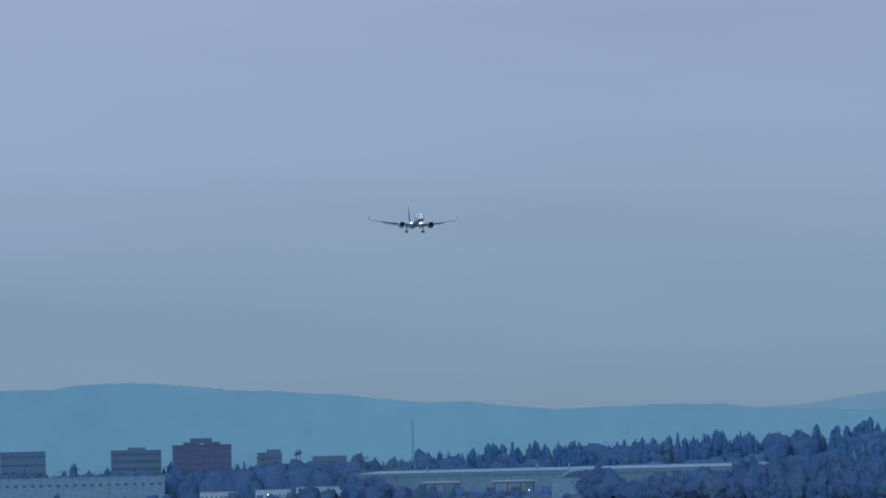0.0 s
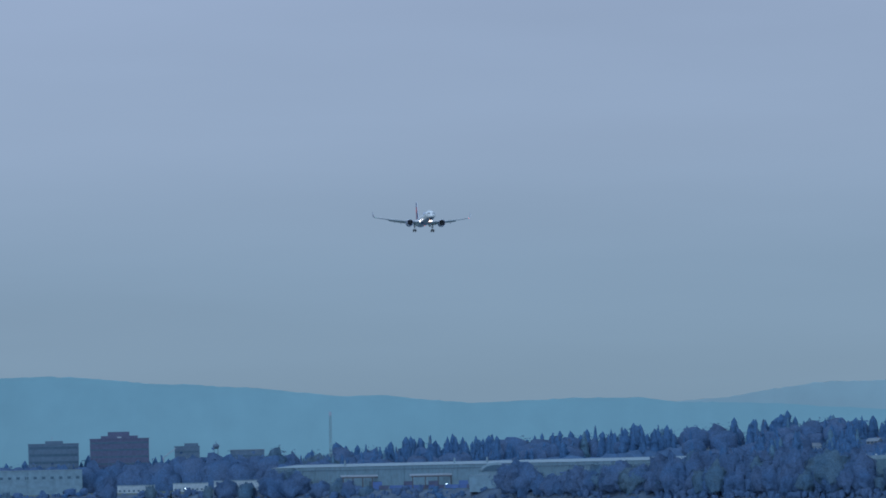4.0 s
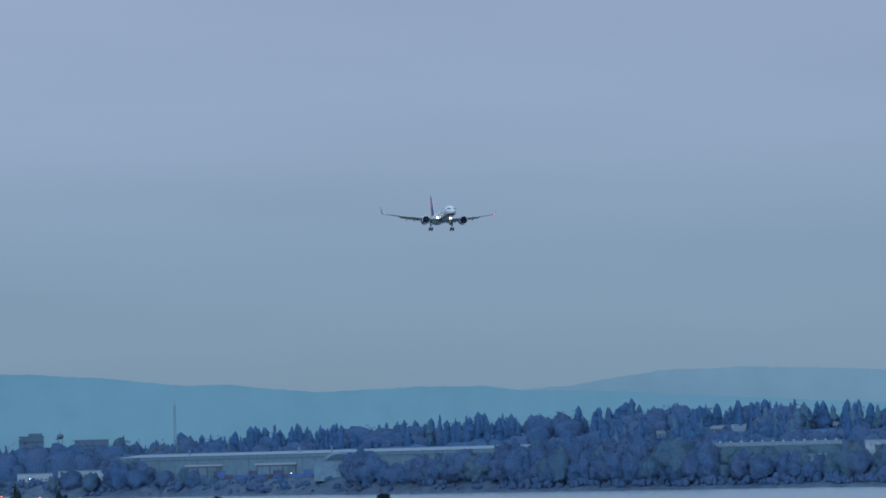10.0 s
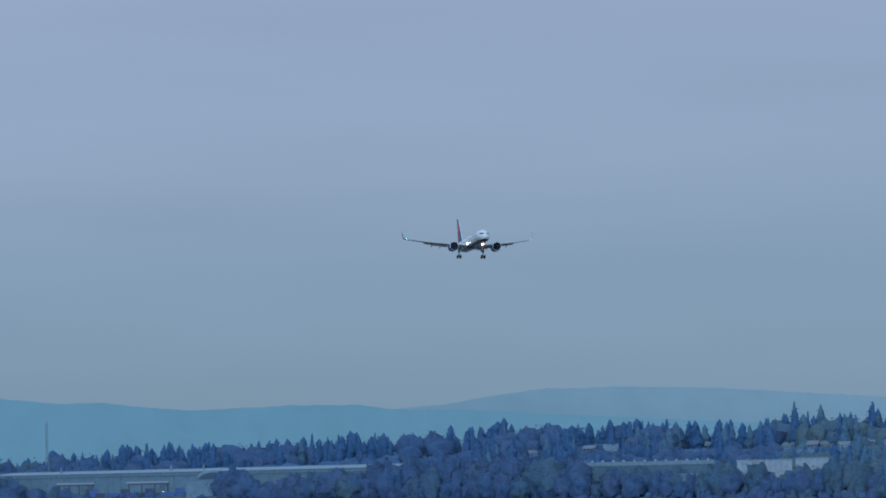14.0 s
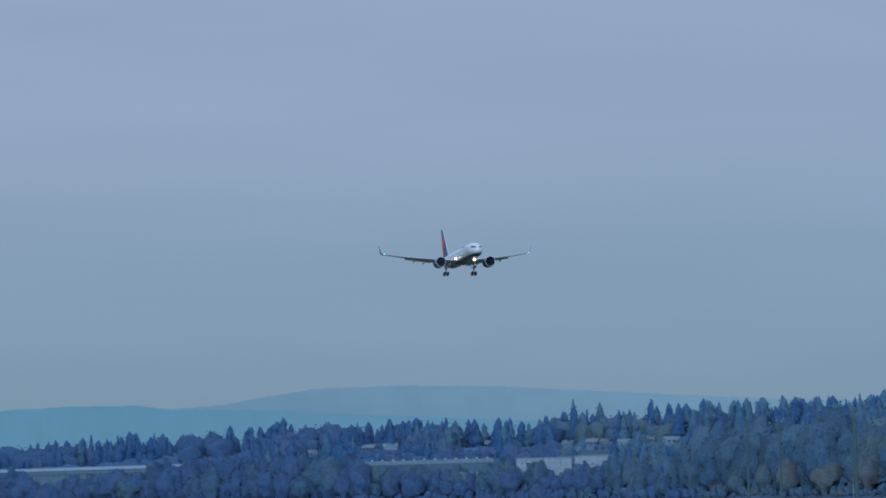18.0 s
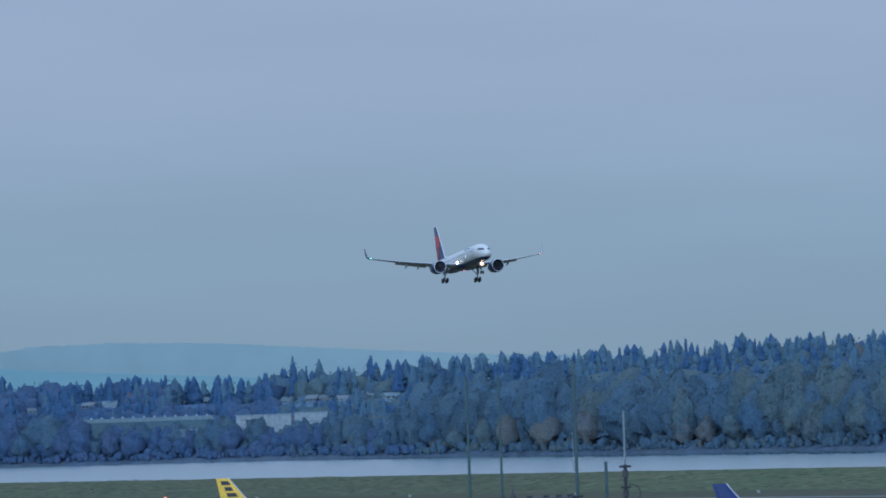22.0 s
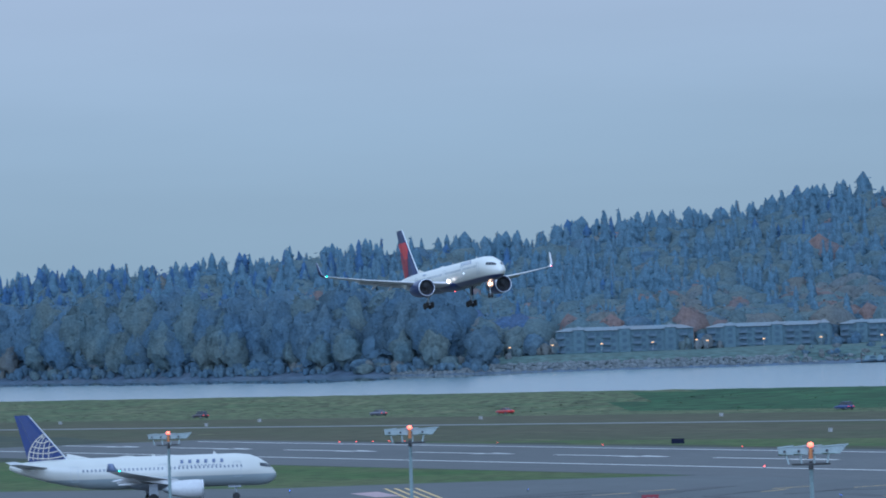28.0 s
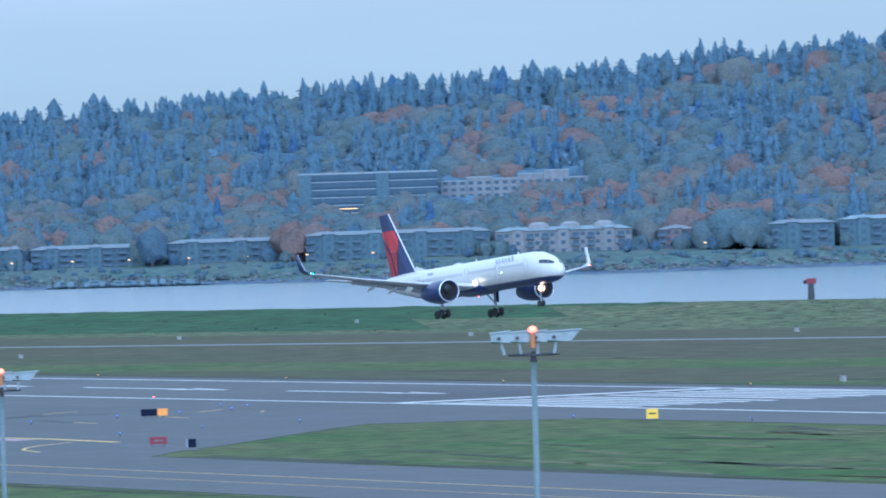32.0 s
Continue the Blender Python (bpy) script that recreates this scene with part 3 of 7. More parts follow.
def haze_share(az):
    """Share of firs in the paler haze colour, raised eastwards where the haze is brighter."""
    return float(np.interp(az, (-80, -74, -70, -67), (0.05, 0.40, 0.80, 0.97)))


def build_woods():
    """The wooded slopes behind the river, one mass of trees in stands of like kinds."""
    rng = np.random.default_rng(11)
    vs, fs, ms, ns, k = [], [], [], [], 0

    def plant(kind, leaf, p, h, girth=1.0):
        nonlocal k
        # west of -76 degrees broadleaves switch to the bluer, haze-tinted colour
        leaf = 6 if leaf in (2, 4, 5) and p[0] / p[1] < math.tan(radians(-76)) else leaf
        for (v, f, nn), slot in ((kind[0], 7), (kind[1], leaf)):
            a = rng.uniform(0, 6.28)
            c, s = math.cos(a), math.sin(a)
            q = np.empty_like(v)
            q[:, 0] = (v[:, 0] * c - v[:, 1] * s) * h * girth + p[0]
            q[:, 1] = (v[:, 0] * s + v[:, 1] * c) * h * girth + p[1]
            q[:, 2] = v[:, 2] * h + p[2] - 0.3
            vs.append(q)
            ns.append(np.stack([nn[:, 0] * c - nn[:, 1] * s, nn[:, 0] * s + nn[:, 1] * c, nn[:, 2]], 1))
            fs.append(f + k)
            ms.append(np.full(len(f), slot))
            k += len(v)

    def clear(az, d):
        """Open ground round the buildings."""
        return any(a0 < az < a1 and d0 < d < d1 for a0, a1, d0, d1 in CLEARINGS)

    def room(az, d, g):
        """Tallest tree that leaves the buildings behind it in sight."""
        lim = [height(el, d) - g for a0, a1, d0, d1, el in OUTLOOKS if a0 < az < a1 and d0 < d < d1]
        return min(lim) * rng.uniform(0.75, 1.1) if lim else 99.0

    def stand(az, d):
        """Two slow fields that decide what grows where."""
        return noise.noise((az * 1.6, d / 150, 1.0)), noise.noise((az * 1.5, d / 130, 7.0))

    az = -86.4
    while az < -56.6:
        s, r = shore(az), ridge(az)
        east = float(np.interp(az, (-74, -69, -64, -60.5), (0, 0.15, 0.35, 1)))
        first = s + float(np.interp(az, (-82, -79, -74.8, -74.5, -68.4, -68, -60), (215, 270, 300, 90, 90, 95, 85)))
        d = first + rng.uniform(0, 25)
        while d < r + 12:
            u = (d - first) / max(r - first, 1)
            pale = haze_share(az)
            a = az + rng.uniform(-0.12, 0.12)
            if not clear(a, d):
                top = u > 0.84
                n1, n2 = stand(a, d)
                fir = (0.82 if top else (0.66 * (1 - 0.40 * east) if u > 0.38 else 0.08)) + (0.9 if u > 0.38 else 0.7) * n1
                if rng.random() < fir:
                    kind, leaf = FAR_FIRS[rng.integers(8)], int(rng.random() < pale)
                    h = (rng.uniform(15, 25) if a < -76 else rng.uniform(16, 30)) if top else rng.uniform(14, 24)
                    g = rng.uniform(1.3, 2.0)
                else:
                    kind = FAR_BROADS[rng.integers(8)]
                    warm = (0.08 + 0.24 * east + 2.2 * n2 * (0.25 + 0.75 * east)) * (0.45 + 0.55 * max(0.0, (east - 0.35) / 0.65) if u > 0.45 else 1.0) + (0.16 if 0.26 < u < 0.42 else 0.0)
                    if rng.random() < warm:
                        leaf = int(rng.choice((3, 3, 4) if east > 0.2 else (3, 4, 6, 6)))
                    else:
                        # the lighter olive colour gains eastwards too, following the brighter haze
                        n3 = noise.noise((a * 2.2, d / 60, 3.0)) + rng.normal() * 0.12
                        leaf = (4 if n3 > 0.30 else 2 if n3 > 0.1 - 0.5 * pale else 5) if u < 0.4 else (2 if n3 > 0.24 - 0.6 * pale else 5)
                    h = rng.uniform(15, 23) if top else rng.uniform(11, 18)
                    g = rng.uniform(1.15, 1.65)
                z = land(a, d)
                h = min(h, room(a, d, z))
                if h > 3.5:
                    plant(kind, leaf, at(a, d, z), h, g)
            d += rng.uniform(13, 22) * (0.85 if az > -68 else 1.0)
        az += math.degrees(7.5 / s)
    # the crest, closely set
    az = -86.4
    while az < -56.6:
        r = ridge(az)
        for _ in range(2):
            a, d = az + rng.uniform(-0.05, 0.05), r + rng.uniform(-28, 26)
            n1 = noise.noise((a * 5.0, 3.0, 0.0))
            if rng.random() < 0.74 + 0.9 * n1:
                tall = float(rng.choice((0.75, 0.85, 0.92, 1.0, 1.18))) + 0.3 * n1
                plant(FAR_FIRS[rng.integers(8)], int(rng.random() < haze_share(a)), at(a, d, land(a, d)), (22.5 if a < -76 else 26) * tall, rng.uniform(1.5, 2.3))
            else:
                plant(FAR_BROADS[rng.integers(8)], 2 if rng.random() < 0.7 * haze_share(a) else 5, at(a, d, land(a, d)), rng.uniform(15, 21), rng.uniform(0.75, 1.05))
        az += math.degrees(7.5 / r)
    # filler sheet added under the trees to lighten dark gaps, normals turned up
    azs = np.arange(-86.4, -56.6, 0.07)
    steps = np.linspace(0, 1, 110) ** 1.25
    grid, bare = [], []
    for a in azs:
        s, r = shore(a), ridge(a)
        first = s + float(np.interp(a, (-82, -79, -74.8, -74.5, -68.4, -68.2, -60), (205, 260, 290, 30, 30, 235, 200)))
        for t in steps:
            d = first + (r + 15 - first) * t
            z = min(land(a, d), float(np.interp(d - s, (0, 10, 22, 40, 60), (-1.2, -0.3, 1.8, 3.0, 99))))
            tall = float(np.interp(a, (-74.8, -74.5, -68.3, -68), (0, 12, 12, 0))) * float(np.interp(d - first, (0, 85, 135), (1, 1, 0)))
            lift = min(((7.0 if a < -74.5 else 8.0) + 0.7 * tall) * min(1.0, 0.25 + (d - first) / 36), room(a, d, z) * 0.7) + 2.4 * noise.noise((a * 9, d / 9, 2.0)) + 1.2 * noise.noise((a * 26, d / 5, 4.0))
            bare.append(clear(a, d))
            grid.append(np.array(at(a, d, z - 0.3 if bare[-1] else z + max(lift, 0.4))))
    n = len(steps)
    thicket = []
    for i in range(len(azs) - 1):
        for j in range(n - 1):
            p, q = i * n + j, (i + 1) * n + j
            if not (bare[p] and bare[q] and bare[p + 1] and bare[q + 1]):
                thicket += [(p, q, p + 1), (q, q + 1, p + 1)]
    tagged(new("thicket", tri_mesh("thicket", np.array(grid), np.array(thicket), np.array([int(f[0] // n < 148) for f in thicket]), [M_THICKET, M_HAZEDTHICKET], np.tile((0.0, 0.0, 1.0), (len(grid), 1)))), "dull green filler sheet added under the hillside trees to lighten their gaps", "undergrowth", kind="stuff")
    def brush(n, a0, a1, near, far, ground, lo, hi, leaves, g0=0.9, g1=1.5, base=shore):
        """Shrubs in ragged clumps of two or three; ground: heights at given distances from the base line."""
        for i in range(n):
            a, off = rng.uniform(a0, a1), rng.uniform(near, far)
            leaf, h = int(rng.choice(leaves)), rng.uniform(lo, hi)
            for j in range(rng.integers(1, 4)):
                b, o = a + rng.normal() * math.degrees(0.45 * h / base(a)), off + rng.normal() * 2.0
                plant(BRUSH[rng.integers(6)], leaf, at(b, base(b) + o, float(np.interp(o, *ground))), h * rng.uniform(0.55, 1.0), rng.uniform(g0, g1))

    # undergrowth at the feet of the riverside trees
    bank = ((0, 10, 22, 40), (-1.2, -0.4, 1.5, 2.7))
    brush(300, -74.8, -68.0, 12, 60, bank, 3.0, 7.5, (2, 5, 5, 5, 4))
    brush(330, -74.8, -68.0, 8, 30, bank, 2.6, 6.0, (5, 5, 5, 2), 1.0, 1.5)
    brush(220, -79.6, -74.8, 12, 60, bank, 3.0, 7.5, (6, 6, 5))
    brush(200, -79.6, -74.8, 8, 24, bank, 2.6, 6.0, (6, 6, 5), 1.0, 1.6)
    # brush on the quay's slope
    quay = ((8, 22, 40), (-0.4, 3.0, 8.0))
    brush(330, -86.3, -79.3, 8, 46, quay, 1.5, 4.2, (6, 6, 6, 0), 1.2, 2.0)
    brush(50, -86.3, -79.3, 16, 46, quay, 4, 7, (5, 5, 6, 6), 1.0, 1.6)
    # brush between the riverside blocks and along their bank
    for a0, a1, d0, n in ((-68.4, -67.44, 2790, 36), (-66.24, -66.08, 2800, 7), (-65.02, -64.9, 2800, 6), (-63.93, -63.7, 2800, 9), (-62.74, -62.5, 2770, 9), (-60.9, -60.82, 2745, 5), (-59.66, -59.38, 2735, 9), (-59.1, -58.4, 2725, 20)):
        brush(n, a0, a1, -6, 34, ((0, 1), (4.8, 4.8)), 4.5, 10.5, (2, 2, 5, 5, 4), 0.9, 1.4, lambda a: d0)
    brush(170, -65.4, -57.0, 8, 46, ((8, 22, 40), (-0.6, 1.6, 4.3)), 1.6, 3.4, (2, 2, 5, 5, 4), 1.1, 2.0)
    # trees before the cold store and the houses of the low slope
    for i in range(34):
        a = rng.uniform(-76.44, -75.86)
        plant(FAR_BROADS[rng.integers(8)], int(rng.choice((5, 5, 6, 2))), at(a, rng.uniform(3780, 3845), 2.8), rng.uniform(9, 15.5), rng.uniform(0.8, 1.15))
    for i in range(22):
        a = rng.uniform(-75.9, -75.46)
        plant(FAR_BROADS[rng.integers(8)], int(rng.choice((5, 6, 2))), at(a, rng.uniform(3800, 3920), 2.8), rng.uniform(11, 17.5), rng.uniform(0.8, 1.15))
    for az, d, w, *_ in HOUSES:
        if az < -74:
            for i in range(4):
                b, e = az + rng.uniform(-0.11, 0.11), d - rng.uniform(9, 24)
                plant(FAR_BROADS[rng.integers(8)], int(rng.choice((5, 5, 2, 6))), at(b, e, land(b, e)), rng.uniform(2.6, 6.0), rng.uniform(0.9, 1.3))
    # the belt before the office blocks and the back row of the river trees
    for a0, a1, n, lo, hi in ((-86.3, -84.62, 30, 0.07, 0.13), (-84.62, -84.05, 18, 0.05, 0.13), (-84.05, -82.5, 22, 0.08, 0.20)):
        for i in range(n):
            d = rng.uniform(4686, 4704)
            plant(FAR_BROADS[rng.integers(8)], int(rng.choice((5, 6, 6))), at(a0 + (a1 - a0) * (i + rng.random()) / n, d, 2.8), height(rng.uniform(lo, hi), d) - 3, rng.uniform(1.0, 1.4))
    for i in range(44):
        a = -74.75 + 6.45 * (i + rng.random()) / 44
        d = shore(a) + rng.uniform(60, 95)
        plant(FAR_BROADS[rng.integers(8)], int(rng.choice((5, 5, 5, 2))), at(a, d, land(a, d)), height(rng.uniform(0.20, 0.34), d) - land(a, d), rng.uniform(0.9, 1.2))
    v, f, mi = np.concatenate(vs), np.concatenate(fs), np.concatenate(ms)
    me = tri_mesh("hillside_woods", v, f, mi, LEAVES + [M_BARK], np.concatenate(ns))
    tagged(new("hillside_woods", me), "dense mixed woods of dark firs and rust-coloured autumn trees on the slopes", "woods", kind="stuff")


# ---- airliners ----
def ring(x, zc, ry, rz, n=28):
    return [(x, ry * math.sin(2 * math.pi * i / n), zc + rz * math.cos(2 * math.pi * i / n)) for i in range(n)]


def foil(le, chord, y, z, thick, n=7):
    """An airfoil section in the xz plane; le: x of its leading edge, which looks along +x."""
    up = [(le - chord * t, y, z + thick * chord * 1.9 * (t ** 0.5) * (1 - t) ** 0.9 * 0.62 + 0.01) for t in (0, 0.04, 0.15, 0.35, 0.6, 0.85, 1.0)]
    lo = [(le - chord * t, y, z - thick * chord * 1.9 * (t ** 0.5) * (1 - t) ** 0.9 * 0.38 - 0.01) for t in (0.85, 0.6, 0.35, 0.15, 0.04)]
    return up + lo


def livery(name, top, belly, line, soft=0.08, streak=0.05):
    """Body paint: one colour above a waterline of the fuselage, another below it."""
    m = bpy.data.materials.new(name)
    m.use_nodes = True
    n, l = m.node_tree.nodes, m.node_tree.links
    b = n["Principled BSDF"]
    b.inputs["Roughness"].default_value = 0.3
    co, sep, r, mix = n.new("ShaderNodeTexCoord"), n.new("ShaderNodeSeparateXYZ"), n.new("ShaderNodeMapRange"), n.new("ShaderNodeMix")
    t, r2, mul = n.new("ShaderNodeTexNoise"), n.new("ShaderNodeMapRange"), n.new("ShaderNodeVectorMath")
    mix.data_type = "RGBA"
    mix.inputs["A"].default_value, mix.inputs["B"].default_value = (*belly, 1), (*top, 1)
    r.inputs["From Min"].default_value, r.inputs["From Max"].default_value = line - soft, line + soft
    l.new(co.outputs["Object"], sep.inputs[0])
    l.new(sep.outputs["Z"], r.inputs["Value"])
    l.new(r.outputs[0], mix.inputs["Factor"])
    t.inputs["Scale"].default_value, t.inputs["Detail"].default_value = 0.6, 5
    l.new(co.outputs["Object"], t.inputs["Vector"])
    r2.inputs["To Min"].default_value, r2.inputs["To Max"].default_value = 1 - streak, 1 + streak
    l.new(t.outputs["Fac"], r2.inputs["Value"])
    mul.operation = "MULTIPLY"
    l.new(mix.outputs["Result"], mul.inputs[0])
    l.new(r2.outputs[0], mul.inputs[1])
    l.new(mul.outputs[0], b.inputs["Base Color"])
    return m


def airliner(name, m, label, group, L, nose, rad, zc, span, wing_le, root, kink, tip, sweep, wing_z, flex, eng_y, eng_x, eng_z, eng_r, eng_l, fin_h, fin_root, base_line, paint,
             body_mat, fin_mat, wing_mat, eng_mat, winglet, winglet_mat, gear_x, gear_y, hang, wheels, lit):
    """A twin-jet airliner. Its origin lies on the ground between the main wheels; it looks along +x. nose: x of the nose tip."""
    a = thing(name, m, label, "airliner", group)
    tail = nose - L
    # fuselage
    prof = [(0.0, -0.40, 0.03, 0.03), (0.004, -0.39, 0.22, 0.21), (0.016, -0.37, 0.45, 0.43), (0.036, -0.29, 0.69, 0.66), (0.066, -0.16, 0.87, 0.85), (0.10, -0.05, 0.97, 0.96), (0.15, 0, 1, 1),
            (0.40, 0, 1, 1), (0.62, 0, 1, 1), (0.70, 0.04, 0.97, 0.96), (0.78, 0.16, 0.86, 0.85), (0.86, 0.30, 0.68, 0.68), (0.93, 0.43, 0.44, 0.46), (0.975, 0.52, 0.25, 0.28), (1.0, 0.56, 0.08, 0.10)]
    rings = [ring(nose - L * u, zc + dz * rad, ry * rad * 0.96, rz * rad) for u, dz, ry, rz in prof]
    body = part("fuselage", loft(rings), body_mat, a, "", True)
    # wing box fairing under the belly
    fx = wing_le - root * 0.5
    part("belly_fairing", loft([ring(fx + root * 0.75 * math.cos(t), zc - rad * 0.62, max(rad * 0.98 * math.sin(t), 0.05), max(rad * 0.52 * math.sin(t), 0.05), 16) for t in np.linspace(0.12, 3.02, 9)]), paint["belly"], a, "", True)
    # windows of the cabin and the flight deck
    win = mesh_of("cabin_window", box(-0.11, 0.11, -0.03, 0.03, -0.16, 0.16), paint.get("glass", M_CABIN_GLASS))
    x = nose - L * 0.135
    gaps = paint.get("gaps", ())
    while x > nose - L * 0.74:
        if not any(g0 < (nose - x) / L < g1 for g0, g1 in gaps):
            for side in (-1, 1):
                piece("cabin_window", win, body, pose(x, side * (rad * 0.945), zc + rad * 0.24))
        x -= 0.51 * (1 if L > 40 else 1.0)
    for side in (-1, 1):
        for quad in (((0.021, 0.07), (0.034, 0.10), (0.039, 0.32), (0.025, 0.18)), ((0.0345, 0.10), (0.048, 0.14), (0.053, 0.36), (0.0395, 0.32)), ((0.0485, 0.14), (0.062, 0.18), (0.065, 0.36), (0.0535, 0.36))):
            pts = []
            for u, z in quad:
                dz, ry, rz = (float(np.interp(u, [q[0] for q in prof], [q[k] for q in prof])) for k in (1, 2, 3))
                pts.append((nose - L * u + 0.02, side * rad * 0.96 * ry * math.sqrt(max(1 - ((z - dz) / rz) ** 2, 0.002)), zc + rad * z))
            part("cockpit_window", loft([[(px - 0.1, py * 0.97, pz - 0.02) for px, py, pz in pts], [(px + 0.03, py * 1.03, pz + 0.02) for px, py, pz in pts]]), M_GLASS_DARK, body)
        for u in paint["doors"]:
            x = nose - L * u
            w, h0, h1 = 0.45, -0.42 * rad, 0.52 * rad
            bm = bmesh.new()
            for bx0, bx1, bz0, bz1 in ((-w, -w + 0.03, h0, h1), (w - 0.03, w, h0, h1), (-w, w, h0, h0 + 0.03), (-w, w, h1 - 0.03, h1)):
                bm_box(bm, x + bx0, x + bx1, side * rad * 0.962 - 0.02 if bz0 > -0.3 * rad else side * rad * 0.93 - 0.02, side * rad * 0.965 + 0.02, zc + bz0, zc + bz1)
            part("door_outline", bm, M_PALEGREY, body)
        # wordmark on the flank, as plain bars
        for bx, bz, bw, bh in paint["bars"]:
            part("wordmark_bar", box(bx - bw / 2, bx + bw / 2, side * rad * np.interp(abs(bz), (0, 0.4, 0.7), (0.97, 0.91, 0.73)) - 0.05, side * rad * np.interp(abs(bz), (0, 0.4, 0.7), (0.975, 0.915, 0.74)) + 0.03, zc + bz * rad, zc + bz * rad + bh), paint["ink"], body)
    # wings
    half = span / 2
    tan = math.tan(radians(sweep))
    for side in (-1, 1):
        rows = []
        for y, chord, th in ((0.0, root * 1.02, 0.13), (rad * 0.9, root, 0.13), (half * 0.36, kink, 0.115), (half * 0.7, (kink + tip) / 2, 0.105), (half, tip, 0.095)):
            z = wing_z + 0.088 * max(y - rad * 0.9, 0) + flex * (y / half) ** 2
            rows.append([(px, side * py, pz) for px, py, pz in foil(wing_le - tan * y, chord, y, z, th)])
        w = part("wing", loft(rows), wing_mat, a, "", True)
        ztip = wing_z + 0.088 * (half - rad * 0.9) + flex
        letip = wing_le - tan * half
        # flaps lowered behind the wing
        for y0, y1, ang in ((rad * 1.15, half * 0.34, 20), (half * 0.38, half * 0.72, 18)):
            pts = []
            for y in (y0, y1):
                chord = float(np.interp(y, (rad, half * 0.36, half), (root, kink, tip)))
                z = wing_z + 0.088 * max(y - rad * 0.9, 0) + flex * (y / half) ** 2 - 0.10
                te = wing_le - tan * y - chord
                fl = chord * 0.17
                d, e = math.cos(radians(ang)) * fl, math.sin(radians(ang)) * fl
                pts.append([(te + 0.35, side * y, z), (te + 0.1, side * y, z + 0.12), (te - d, side * y, z - e), (te - d + 0.1, side * y, z - e - 0.07)])
            if lit:
                part("flap", loft(pts), wing_mat, w)
        for y in (half * 0.27, half * 0.47, half * 0.60):
            chord = float(np.interp(y, (rad, half * 0.36, half), (root, kink, tip)))
            z = wing_z + 0.088 * max(y - rad * 0.9, 0) + flex * (y / half) ** 2 - 0.30
            te = wing_le - tan * y - chord
            part("flap_track_fairing", loft([ring(te + 1.6 - 2.9 * t, z - (0.55 if lit else 0.2) * t, 0.17 * math.sin(0.2 + 2.7 * t), 0.22 * math.sin(0.2 + 2.7 * t), 8) for t in (0, 0.25, 0.5, 0.75, 1.0)][::1]), wing_mat, w)
            for o in (a.children_recursive[-1],):
                o.location.y = side * y
        # winglet
        if winglet > 0:
            rows = []
            for t in (0, 0.12, 0.3, 0.6, 1.0):
                ch = tip * (1 - 0.62 * t)
                out = half + winglet * (0.42 * min(t, 0.3) / 0.3 * 0.6 + 0.14 * t)
                up = ztip + winglet * (t ** 1.35)
                x0 = letip - 0.25 - winglet * 0.75 * t
                rows.append([(x0, side * out, up), (x0 - ch * 0.4, side * (out + 0.06), up), (x0 - ch, side * out, up), (x0 - ch * 0.4, side * (out - 0.06), up)])
            part("winglet", loft(rows), winglet_mat, w, "", True)
            part("winglet_inner_face", loft([[(px, py - side * (0.075 + 0.0 * pz), pz) for px, py, pz in rr] for rr in rows]), M_WHITE_PAINT, w, "white inner face of the winglet", True)
        nav = M_GREENNAV if side < 0 else M_REDLIGHT
        if lit:
            part("navigation_light", ball((letip - 0.1, side * (half + 0.1), ztip + 0.05), 0.085, sub=1), nav, w)
            part("strobe_light", ball((letip - 0.5, side * (half + 0.12), ztip + 0.08), 0.06, sub=1), M_STROBE, w)
        # engine
        ex, ez = eng_x, eng_z
        sh = [ring(ex - eng_l * max(u, 0) + (0.06 if u < 0 else 0), ez, eng_r * k, eng_r * k, 24) for u, k in ((0.02, 0.84), (0.0, 0.90), (0.02, 0.965), (0.08, 1.0), (0.25, 1.04), (0.55, 1.0), (0.8, 0.84), (1.0, 0.62))]
        nac = part("engine_nacelle", loft([[(px, py + side * eng_y, pz) for px, py, pz in rg] for rg in sh], False), eng_mat, a, "", True)
        part("intake_lip", loft([[(px, py + side * eng_y, pz) for px, py, pz in ring(ex + dx, ez, eng_r * k, eng_r * k, 24)] for dx, k in ((-0.10, 1.010), (0.02, 0.99), (0.06, 0.955), (0.03, 0.925), (-0.12, 0.905))], False), M_LIP, nac, "bright metal intake lip", True)
        part("intake_duct", loft([[(px, py + side * eng_y, pz) for px, py, pz in ring(ex - dx, ez, eng_r * k, eng_r * k, 24)] for dx, k in ((0.08, 0.91), (0.3, 0.86), (0.8, 0.81), (1.0, 0.79))], False), M_DARKMETAL, nac, "", True)
        fan = part("fan", rod((ex - 1.08, side * eng_y, ez), (ex - 1.0, side * eng_y, ez), 0.8 * eng_r, 0.8 * eng_r, 20), M_DARKMETAL, nac)
        for i in range(20):
            t = 6.283 * i / 20
            c, s, c2, s2 = math.cos(t), math.sin(t), math.cos(t + 0.26), math.sin(t + 0.26)
            q = [(ex - 0.85, side * eng_y + 0.2 * eng_r * c, ez + 0.2 * eng_r * s), (ex - 0.85, side * eng_y + 0.8 * eng_r * c, ez + 0.8 * eng_r * s), (ex - 1.05, side * eng_y + 0.8 * eng_r * c2, ez + 0.8 * eng_r * s2), (ex - 1.0, side * eng_y + 0.2 * eng_r * c2, ez + 0.2 * eng_r * s2)]
            blade = bmesh.new()
            blade.faces.new([blade.verts.new(p) for p in q])
            part("fan_blade", blade, M_FANBLADE, fan)
